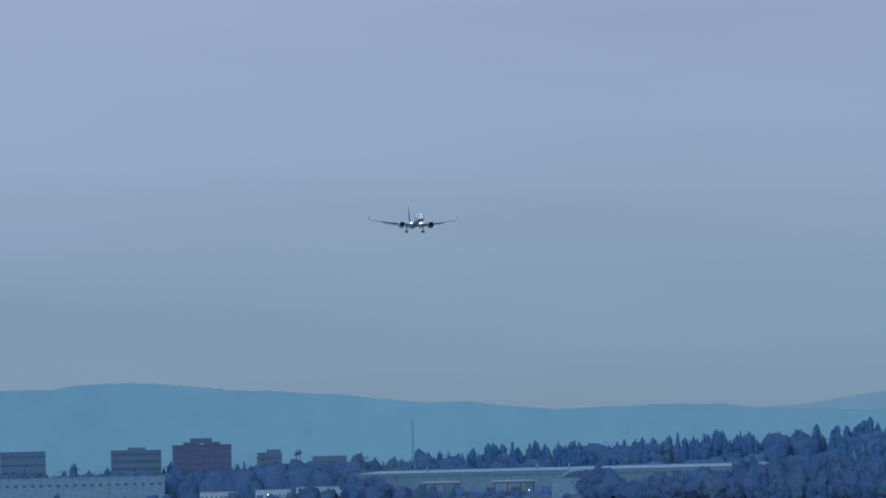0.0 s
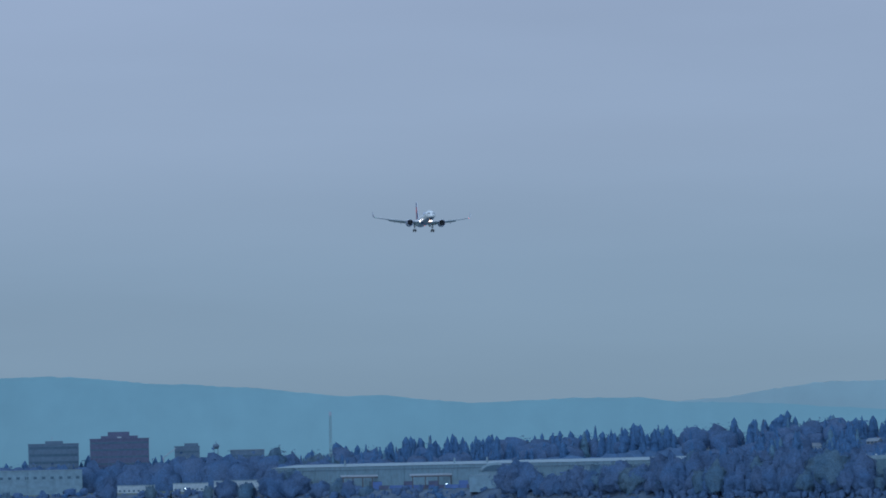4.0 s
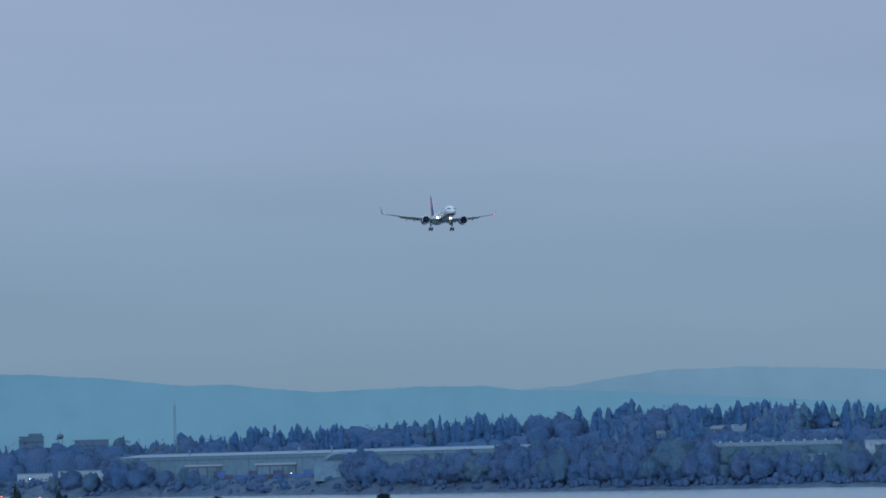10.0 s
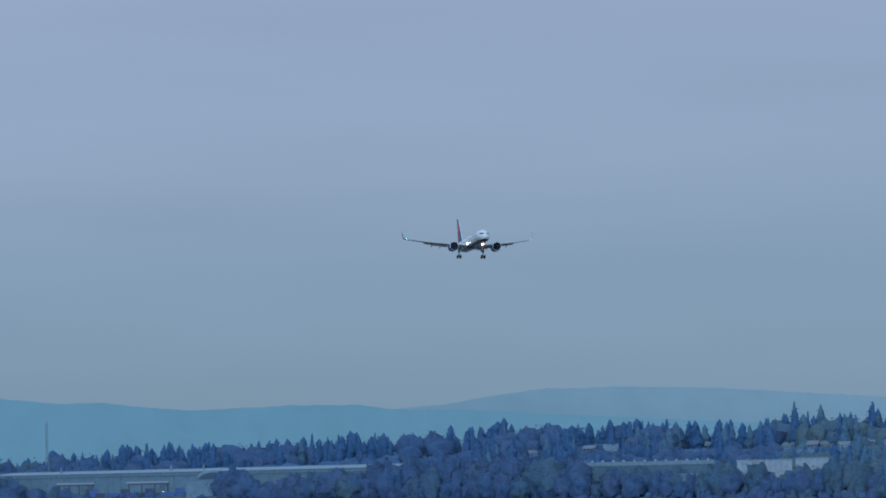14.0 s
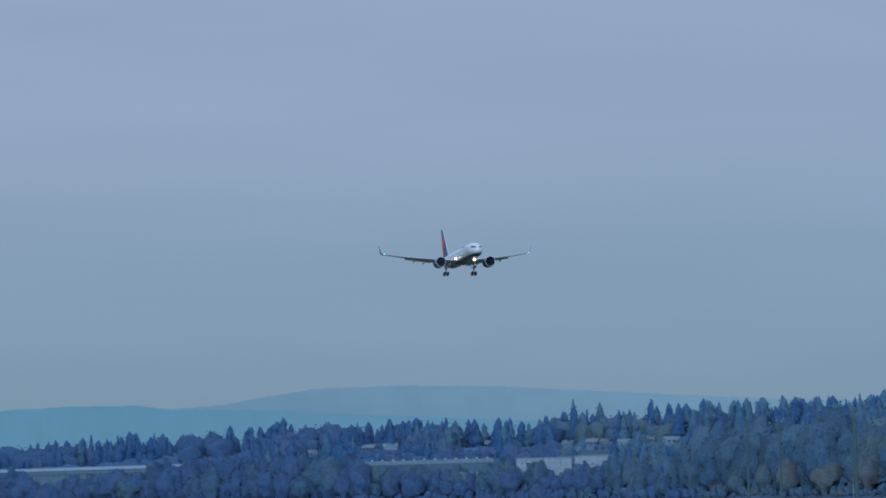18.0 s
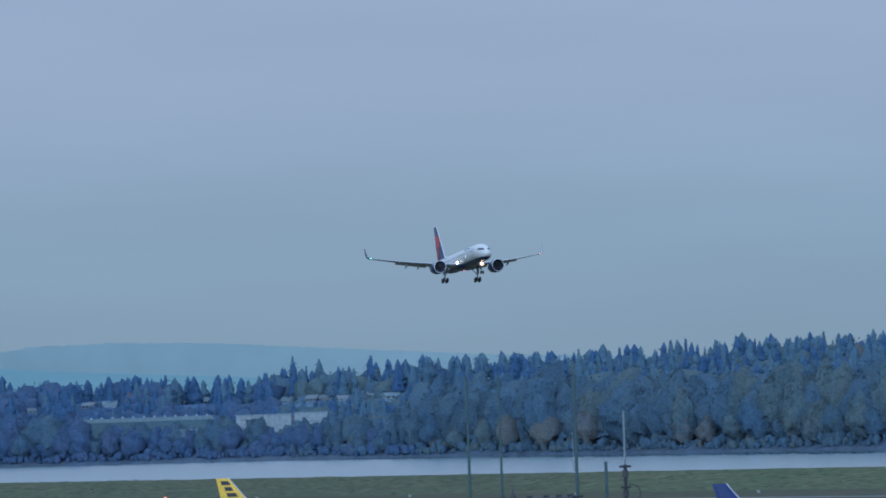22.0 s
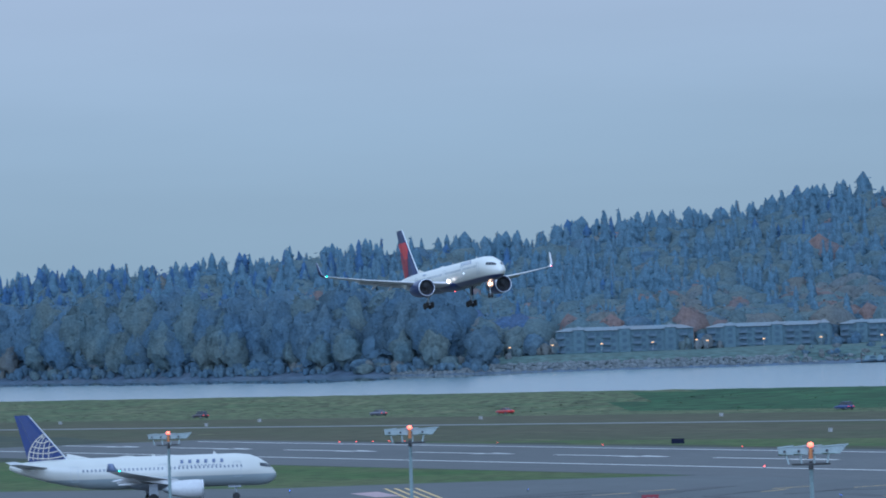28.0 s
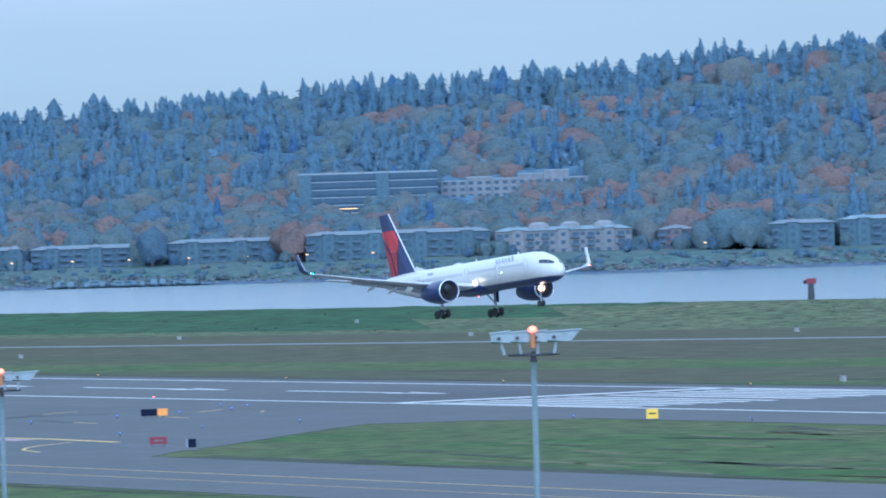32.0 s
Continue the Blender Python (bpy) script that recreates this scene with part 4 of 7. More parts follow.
        part("spinner", loft([[(px, py + side * eng_y, pz) for px, py, pz in ring(ex - 0.45 - dx, ez, r, r, 12)] for dx, r in ((0, 0.02), (0.15, 0.14), (0.45, 0.27))]), M_DARKMETAL, nac, "", True)
        part("exhaust_cone", loft([[(px, py + side * eng_y, pz) for px, py, pz in ring(ex - eng_l - dx, ez, r * eng_r, r * eng_r, 12)] for dx, r in ((-0.3, 0.55), (0.5, 0.3), (1.0, 0.08))]), M_STEEL, nac, "", True)
        lx = wing_le - tan * eng_y
        part("pylon", loft([[(lx + 0.6, side * eng_y + dy, wing_z + 0.2) for dy in (-0.12, 0.12)] + [(lx - 3.0, side * eng_y + dy, wing_z + 0.2) for dy in (0.12, -0.12)],
                            [(ex - eng_l * 0.22, side * eng_y + dy, ez + eng_r * 0.9) for dy in (-0.18, 0.18)] + [(ex - eng_l * 0.95, side * eng_y + dy, ez + eng_r * 0.5) for dy in (0.18, -0.18)]]), eng_mat, nac)
        # tailplane
        hs = span * 0.2
        rows = [[(px, side * py, pz) for px, py, pz in foil(tail + L * (0.125 if L > 40 else 0.165) - 0.62 * y, 4.6 - 2.9 * y / hs if L > 40 else 3.7 - 2.2 * y / hs, y, zc + rad * 0.42 + 0.12 * y, 0.10)] for y in (0.2, hs * 0.5, hs)]
        part("tailplane", loft(rows), wing_mat, a, "", True)
        # main gear
        g = part("main_gear_leg", rod((gear_x, side * gear_y, wing_z), (gear_x, side * gear_y, -hang + wheels * 0.55), 0.17, 0.15, 10), M_STEEL, a)
        bm_r = bmesh.new()
        bm_rod(bm_r, (gear_x + 0.1, side * (gear_y - 1.7), wing_z - 0.1), (gear_x, side * gear_y, -hang + wheels * 1.6), 0.09, 0.09, 8)
        part("side_brace", bm_r, M_STEEL, g)
        part("gear_door", box(gear_x - 0.55, gear_x + 0.55, side * (gear_y + 0.22) - 0.03, side * (gear_y + 0.22) + 0.03, wing_z - 1.7, wing_z - 0.2), paint["belly"], g)
        axles = (-0.57, 0.57) if L > 40 else (0.0,)
        part("bogie_beam", rod((gear_x - 0.7, side * gear_y, -hang + wheels * 0.5), (gear_x + 0.7, side * gear_y, -hang + wheels * 0.5 + 0.12), 0.11), M_STEEL, g)
        for ax in axles:
            for dy in (-0.43, 0.43):
                zz = -hang + wheels * 0.5 + ax * 0.09
                part("wheel", loft([[(gear_x + ax + r * math.cos(t), side * gear_y + dy + o, zz + r * math.sin(t)) for t in np.linspace(0, 6.283, 21)[:-1]] for o, r in ((-0.18, wheels * 0.34), (-0.17, wheels * 0.46), (-0.08, wheels * 0.5), (0.08, wheels * 0.5), (0.17, wheels * 0.46), (0.18, wheels * 0.34))]), M_TYRE, g, "", True)
    # nose gear
    gx = nose - (5.7 if L > 40 else 5.07)
    zt, nw = zc - rad * 0.85, wheels * 0.76
    g = part("nose_gear_leg", rod((gx, 0, zt), (gx + 0.05, 0, -hang + nw * 0.5), 0.12, 0.1, 10), M_STEEL, a)
    part("drag_brace", rod((gx + 0.05, 0, -hang + nw * 1.6), (gx + 1.1, 0, zt), 0.06), M_STEEL, g)
    for dy in (-0.24, 0.24):
        part("nose_wheel", loft([[(gx + 0.05 + r * math.cos(t), dy + o, -hang + nw * 0.5 + r * math.sin(t)) for t in np.linspace(0, 6.283, 19)[:-1]] for o, r in ((-0.13, nw * 0.32), (-0.12, nw * 0.46), (-0.05, nw * 0.5), (0.05, nw * 0.5), (0.12, nw * 0.46), (0.13, nw * 0.32))]), M_TYRE, g, "", True)
    for dy in (-0.42, 0.42):
        part("nose_gear_door", box(gx - 0.9, gx + 0.7, dy - 0.02, dy + 0.02, zt - 0.45, zt + 0.15), paint["belly"], g)
    # fin and rudder
    fl0 = tail + L * (0.062 if L > 40 else 0.0742) + fin_root
    rake, taper = (0.86, 0.62) if L > 40 else (0.82, 0.665)
    rows = []
    zr = zc + rad * 0.75
    for t in (0.0, 0.35, 0.7, 1.0):
        ch = fin_root * (1 - taper * t)
        le = fl0 - (fin_h - zr) * rake * t
        z = zr + (fin_h - zr) * t
        th = 0.05 * ch
        rows.append([(le, 0, z), (le - ch * 0.25, th, z), (le - ch * 0.72, th * 0.6, z), (le - ch * 0.72, -th * 0.6, z), (le - ch * 0.25, -th, z)])
    fin = part("fin", loft(rows), fin_mat, a)
    a["fin_root_x"], a["fin_root_z"] = fl0, zr
    rows = []
    for t in (0.0, 0.5, 1.0):
        ch = fin_root * (1 - taper * t)
        le = fl0 - (fin_h - zr) * rake * t - ch * 0.73
        z = zr + (fin_h - zr) * t
        rows.append([(le, 0.03 * ch, z), (le - ch * 0.27, 0.01, z), (le - ch * 0.27, -0.01, z), (le, -0.03 * ch, z)])
    part("rudder", loft(rows), fin_mat, fin)
    part("fin_leading_edge", rod((fl0 + 0.05, 0, zr), (fl0 - (fin_h - zr) * rake + 0.05, 0, fin_h), 0.09, 0.07), M_LIP, fin, "pale leading edge")
    part("dorsal_fillet", loft([[(fl0 + 2.6, -0.03, zc + rad * 0.98), (fl0 + 2.6, 0.03, zc + rad * 0.98), (fl0 + 2.6, 0, zc + rad)], [(fl0 - 0.3, -0.14, zr), (fl0 - 0.3, 0.14, zr), (fl0 - 0.3, 0, zr + 1.15)]]), body_mat, fin)
    for u, h in ((0.22, 0.30), (0.45, 0.25)):
        part("blade_aerial", loft([[(nose - L * u, -0.02, zc + rad - 0.03), (nose - L * u, 0.02, zc + rad - 0.03), (nose - L * u - 0.5, 0.02, zc + rad - 0.03), (nose - L * u - 0.5, -0.02, zc + rad - 0.03)],
                                   [(nose - L * u - 0.3, -0.02, zc + rad + h), (nose - L * u - 0.3, 0.02, zc + rad + h), (nose - L * u - 0.5, 0.02, zc + rad + h), (nose - L * u - 0.5, -0.02, zc + rad + h)]]), body_mat, body)
    part("satcom_dome", ball((nose - L * 0.56, 0, zc + rad - 0.05), 0.8, (1.4, 0.6, 0.25)), body_mat, body, "", True)
    if lit:
        # lamp balls drawn oversize to suggest their bloom
        for side in (-1, 1):
            part("landing_light", ball((wing_le - 0.35, side * (rad * 0.98 + 0.35), wing_z + 0.34), 0.28, (0.4, 1, 1)), M_LANDING, a, "bright landing light at the wing root")
        part("taxi_light", ball((gx + 0.34, 0, zt - 0.75), 0.26, (0.5, 1, 1)), M_TAXILAMP, g, "bright warm lamp on the nose gear")
        # added ring, no real part: its glow imitates lens bloom
        part("lamp_reflector", loft([[(x, y, z) for x, y, z in ring(gx + dx, zt - 0.75, r, r, 16)] for dx, r in ((0.30, 0.50), (0.22, 0.46), (0.08, 0.16))]), M_LAMPGLOW, g, "warm glowing ring added round the lamp for its bloom", True)
        part("logo_light", ball((nose - L * 0.25, -rad * 0.93, zc - 0.1), 0.09, sub=1), M_WHITELIGHT, a)
        part("anticollision_beacon", ball((wing_le - 4, 0, zc - rad * 1.12), 0.12, sub=1), M_REDLIGHT, a)
    return a


M_FANBLADE = mat("dark_fan_titanium", (0.07, 0.075, 0.085), 0.45, 0.4, other=(0.05, 0.055, 0.06), scale=2.0)
M_WHITE_PAINT = mat("white_aircraft_paint", (0.56, 0.575, 0.57), 0.3, other=(0.52, 0.53, 0.53), scale=0.4, amount=0.8, fine=0.03)
M_NAVY = mat("navy_aircraft_paint", (0.018, 0.03, 0.10), 0.3, other=(0.024, 0.036, 0.11), scale=0.4, amount=0.8)
M_WINGGREY = mat("grey_wing_paint", (0.52, 0.52, 0.51), 0.4, other=(0.46, 0.46, 0.455), scale=0.5, amount=0.8, fine=0.06)
M_LIP = mat("bare_metal_lip", (0.75, 0.76, 0.77), 0.28, 0.6, other=(0.68, 0.69, 0.7), scale=1.0)
M_RED = mat("red_aircraft_paint", (0.46, 0.028, 0.036), 0.35, other=(0.38, 0.024, 0.03), scale=0.5)
M_DEEPRED = mat("deep_red_aircraft_paint", (0.28, 0.02, 0.035), 0.35, other=(0.24, 0.02, 0.03), scale=0.5)
M_CABIN_GLASS = mat("grey_cabin_window_glass", (0.44, 0.45, 0.46), 0.2, other=(0.47, 0.48, 0.49), scale=1.0)
M_GLASS_PORT = mat("dull_cabin_window_glass", (0.21, 0.23, 0.27), 0.25, other=(0.25, 0.27, 0.30), scale=1.0)
M_INK = mat("blue_grey_lettering", (0.42, 0.45, 0.53), 0.5, other=(0.45, 0.48, 0.55), scale=1.0)
M_INKBLUE = mat("dark_blue_lettering", (0.15, 0.18, 0.28), 0.5, other=(0.17, 0.20, 0.30), scale=1.0)
M_UBLUE = mat("royal_blue_tail_paint", (0.008, 0.021, 0.112), 0.35, other=(0.010, 0.026, 0.128), scale=0.5)
M_GOLD = mat("pale_gold_lines", (0.55, 0.50, 0.40), 0.45, other=(0.48, 0.44, 0.36), scale=0.8)
M_PALEGREY = mat("pale_grey_belly_paint", (0.36, 0.39, 0.43), 0.35, other=(0.33, 0.36, 0.40), scale=0.4)
M_YELLOW = mat("yellow_aircraft_paint", (0.80, 0.52, 0.015), 0.35, other=(0.75, 0.48, 0.015), scale=0.4)
M_BLACK = mat("black_lettering", (0.02, 0.02, 0.02), 0.5, other=(0.03, 0.03, 0.03), scale=1.0)


def landing_jet():
    body = livery("white_and_navy_body", (0.60, 0.59, 0.53), (0.018, 0.03, 0.09), 2.60)
    bars = [(15.2, 0.55, 0.45, 0.62)] + [(14.3 - 0.82 * i, 0.55, 0.36, 0.5) for i in range(5)] + [(-6.0 - 0.3 * i, 0.55, 0.2, 0.22) for i in range(5)]
    a = airliner("landing_airliner", pose(-2860, RWY, 130), "white narrow-body jet with navy belly and red-and-blue tail, wheels down", "", 47.6, 24.4, 2.0, 3.92, 38.05, 6.7, 8.2, 5.0, 1.9, 28.5, 2.72, 1.15,
                 6.48, 7.6, 2.15, 1.36, 5.9, 13.6, 6.9, 2.2, {"belly": M_NAVY, "ink": M_INK, "doors": (0.115, 0.27, 0.44, 0.72), "bars": bars, "gaps": ((0.255, 0.285), (0.43, 0.46))},
                 body, M_NAVY, M_WINGGREY, M_NAVY, 2.45, M_NAVY, 0.0, 3.66, 0.75, 1.02, True)
    fin = [o for o in a.children if o.name.startswith("fin")][0]
    # the red emblem on the fin: two folded planes below a navy top
    fl0, zr, fh = a["fin_root_x"], a["fin_root_z"], 13.6
    for side in (-1, 1):
        def on_fin(t, c):
            ch = 6.9 * (1 - 0.62 * t)
            return (fl0 - (fh - zr) * 0.86 * t - ch * c, side * (ch * float(np.interp(c, (0.0, 0.25, 0.72, 1.0), (0.012, 0.054, 0.037, 0.012)))), zr + (fh - zr) * t)
        bright = (((0.74, 0.06), (0.58, 0.08), (0.45, 0.25), (0.74, 0.25)), ((0.74, 0.25), (0.45, 0.25), (0.40, 0.34), (0.40, 0.70), (0.74, 0.70)), ((0.74, 0.735), (0.74, 0.99), (0.65, 0.99), (0.47, 0.735)))
        deep = (((0.56, 0.99), (0.35, 0.74), (0.02, 0.76), (0.02, 0.99)), ((0.39, 0.35), (0.34, 0.42), (0.06, 0.65), (0.06, 0.70), (0.39, 0.70)))
        for name, quad, m in [("tail_emblem", q, M_RED) for q in bright] + [("tail_emblem", q, M_DEEPRED) for q in deep]:
            pts = [on_fin(t, c) for t, c in quad]
            part(name, loft([pts, [(px, py + side * 0.03, pz) for px, py, pz in pts]]), m, fin, "red plane of the tail emblem")
    return a


jet = landing_jet()


def holding_jet():
    """The jet that holds short on the taxiway link."""
    body = livery("white_and_grey_body", (0.50, 0.495, 0.445), (0.27, 0.305, 0.31), 3.12, 0.03)
    head = Vector((math.cos(radians(74)), math.sin(radians(74)), 0))
    at0 = Vector((-756.0, 259.8, 0.05))
    m = Matrix.Translation(at0) @ Matrix.Rotation(math.atan2(head.y, head.x), 4, "Z")
    bars = [(8.6 - 0.98 * i, 0.50, 0.36, 0.44) for i in range(6)] + [(8.4 - 0.45 * i, 0.34, 0.22, 0.09) for i in range(12)]
    a = airliner("parked_airliner", m, "white narrow-body jet with royal blue tail holding on the taxiway", "", 32.75, 15.39, 2.0, 3.70, 34.1, 4.2, 6.6, 3.9, 1.6, 27.0, 2.6, 0.35,
                 5.75, 5.94, 1.66, 1.10, 4.0, 11.22, 4.95, 2.2, {"belly": M_PALEGREY, "ink": M_INKBLUE, "doors": (0.15, 0.43, 0.76), "bars": bars, "gaps": ((0.40, 0.43),), "glass": M_GLASS_PORT},
                 body, M_UBLUE, M_WINGGREY, M_WINGGREY, 1.0, M_INKBLUE, 0.0, 3.8, 0.0, 1.17, False)
    fin = [o for o in a.children if o.name.startswith("fin")][0]
    for side in (-1, 1):
        # part of a globe in pale lines, low on the fin and cut off by its leading edge
        cx, cz, r = -11.5, 5.7, 3.5
        fl0, zr = a["fin_root_x"], a["fin_root_z"]

        def swept(pts, w):
            rows = [[(x - w, y - 0.02, z), (x, y - 0.02, z - w), (x + w, y + 0.02, z), (x, y + 0.02, z + w)] for x, y, z in pts]
            part("emblem_line", loft(rows), M_GOLD, fin, "pale curved line of the tail emblem")

        for k in (0.3, 0.5, 0.68, 0.84, 1.0):
            pts = []
            for t in np.linspace(math.pi, 1.6, 15):
                x, z = cx + r * k * math.cos(t), cz + r * math.sin(t)
                if x < fl0 - 0.82 * (z - zr) - 0.05:
                    pts.append((x, side * 0.30, z))
            if len(pts) > 2:
                swept(pts, 0.075 if k == 1.0 else 0.05)
        for z in (6.1, 6.75, 7.4, 8.05, 8.65):
            x0 = max(cx - math.sqrt(r * r - (z - cz) ** 2), fl0 - 4.9 - 0.30 * (z - zr))
            x1 = fl0 - 0.82 * (z - zr) - 0.05
            swept([(x0 + (x1 - x0) * u, side * 0.30, z - 1.1 * u * (1 - u)) for u in np.linspace(0, 1, 9)], 0.055)
    part("navigation_light", ball((4.2 - 17.05 * math.tan(radians(27.0)) - 0.2, -17.1, 4.35), 0.085, sub=1), M_GREENNAV, a)
    return a


holding = holding_jet()


def yellow_jet():
    body = livery("yellow_body", (0.80, 0.52, 0.015), (0.70, 0.45, 0.015), 1.0)
    head = Vector((0.30, 0.954, 0)).normalized()
    at0 = at(-75.685, 1058, 0.0)
    m = Matrix.Translation(at0) @ Matrix.Rotation(math.atan2(head.y, head.x), 4, "Z")
    bars = [(5.2 - 1.7 * i, 0.20, (1.35, 1.35, 0.6, 1.0, 0.6, 1.0)[i], (1.25, 1.45, 1.6, 1.25, 1.6, 1.75)[i]) for i in range(6)]
    a = airliner("yellow_airliner", m, "bright yellow narrow-body jet taxiing behind the airfield masts", "", 31.0, 13.3, 2.0, 3.75, 34.1, 4.6, 6.6, 3.9, 1.6, 27.0, 2.9, 0.35,
                 5.75, 5.3, 1.75, 1.12, 4.4, 11.76, 6.0, 2.2, {"belly": M_YELLOW, "ink": M_BLACK, "doors": (0.13, 0.8), "bars": bars, "gaps": ()},
                 body, M_YELLOW, M_WINGGREY, M_YELLOW, 1.5, M_YELLOW, 0.0, 3.8, 0.0, 1.17, False)
    fin = [o for o in a.children if o.name.startswith("fin")][0]
    for side in (-1, 1):
        fl0, zr = a["fin_root_x"], a["fin_root_z"]
        for i in range(6):
            rows = []
            for t in (0.08 + i * 0.15, 0.18 + i * 0.15):
                le, ch = fl0 - (11.76 - zr) * 0.82 * t, 6.0 * (1 - 0.665 * t)
                wide = (0.30, 0.24, 0.20, 0.22, 0.20, 0.28)[i]
                rows.append([(le - ch * c, side * (ch * float(np.interp(c, (0.25, 0.72), (0.05, 0.03))) + o), zr + (11.76 - zr) * t) for c, o in ((0.46 - wide, 0.0), (0.46 - wide, 0.04), (0.46 + wide, 0.04), (0.46 + wide, 0.0))])
            part("wordmark_bar", loft(rows), M_BLACK, fin)
    return a


yellow = yellow_jet()


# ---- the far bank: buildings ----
# walls and roofs are muted and blued in base colour for the haze
M_BRICK = mat("hazed_red_brown_brick", (0.080, 0.086, 0.132), 0.85, other=(0.070, 0.078, 0.120), scale=0.05)
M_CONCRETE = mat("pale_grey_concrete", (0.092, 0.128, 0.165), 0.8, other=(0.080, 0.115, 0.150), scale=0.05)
M_SHED = mat("hazed_pale_cladding", (0.150, 0.212, 0.242), 0.7, other=(0.132, 0.190, 0.220), scale=0.03, amount=0.7)
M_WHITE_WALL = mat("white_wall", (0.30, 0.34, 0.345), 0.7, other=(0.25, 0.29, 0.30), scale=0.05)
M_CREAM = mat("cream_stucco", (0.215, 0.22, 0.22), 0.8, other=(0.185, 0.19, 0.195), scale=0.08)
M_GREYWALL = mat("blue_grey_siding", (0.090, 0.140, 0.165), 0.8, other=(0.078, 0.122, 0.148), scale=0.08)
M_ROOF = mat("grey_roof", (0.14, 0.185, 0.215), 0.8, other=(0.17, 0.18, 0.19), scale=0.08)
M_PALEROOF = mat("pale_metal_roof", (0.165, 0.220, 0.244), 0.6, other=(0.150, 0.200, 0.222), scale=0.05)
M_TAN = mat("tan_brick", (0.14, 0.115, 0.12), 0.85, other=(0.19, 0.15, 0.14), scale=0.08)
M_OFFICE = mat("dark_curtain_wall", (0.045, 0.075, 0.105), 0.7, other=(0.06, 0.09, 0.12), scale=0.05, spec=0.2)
M_ROCK = mat("grey_boulders", (0.13, 0.145, 0.15), 0.9, other=(0.09, 0.105, 0.11), scale=0.2, per="island")
M_BLUEBOX = mat("blue_container_steel", (0.05, 0.09, 0.22), 0.6, other=(0.07, 0.11, 0.25), scale=0.3)


def facing(az0, az1, d, z):
    """A frame whose x runs along a front that faces the standpoint, its origin at the middle of the front's foot; and the front's length."""
    mid = (az0 + az1) / 2
    p = at(mid, d, z)
    return Matrix.Translation(p) @ Matrix.Rotation(-radians(mid), 4, "Z"), 2 * d * math.tan(radians(abs(az1 - az0) / 2))


def windows_on(parent, wall, me, n, floors, w, h, z0, step, y=-0.02):
    for f in range(floors):
        for i in range(n):
            piece("window", me, parent, pose(-w / 2 + w * (i + 0.5) / n, y, z0 + step * f))


def slab_block(name, label, az0, az1, d, z0, z1, depth, wall_mat, roof_mat, floors, per_floor, win_w, win_h, ribbon=False, parapet=0.6, category="building", group="", ledges=None, ledge_mat=None):
    """A flat-roofed block: walls, roof slab, floor ledges and its windows."""
    m, w = facing(az0, az1, d, z0)
    b = thing(name, m, label, category, group)
    h = z1 - z0
    wall = part("wall", box(-w / 2, w / 2, 0, depth, -2, h), wall_mat, b)
    part("roof", box(-w / 2 - 0.3, w / 2 + 0.3, -0.3, depth + 0.3, h, h + parapet), roof_mat, b)
    step = h / floors if floors else h
    if floors and ribbon:
        for f in range(floors):
            part("window", box(-w / 2 + 0.6, w / 2 - 0.6, -0.12, 0.05, step * f + step * 0.34, step * f + step * 0.34 + win_h), M_GLASS_FAR, b)
    elif floors:
        me = mesh_of("window", box(-win_w / 2, win_w / 2, -0.1, 0.06, 0, win_h), M_GLASS_FAR)
        windows_on(b, wall, me, per_floor, floors, w, h, step * 0.28, step)
    if ledges:
        for f in range(floors + 1):
            part("floor_ledge", box(-w / 2 - 0.1, w / 2 + 0.1, -ledges, 0.02, step * f - 0.18, step * f + 0.18), ledge_mat or roof_mat, b)
    return b, w, h


def hall_d(az):
    """Distance of the works' front, which follows the shore."""
    return float(np.interp(az, (-83, -80.3, -79.3), (4540, 4170, 4040)))


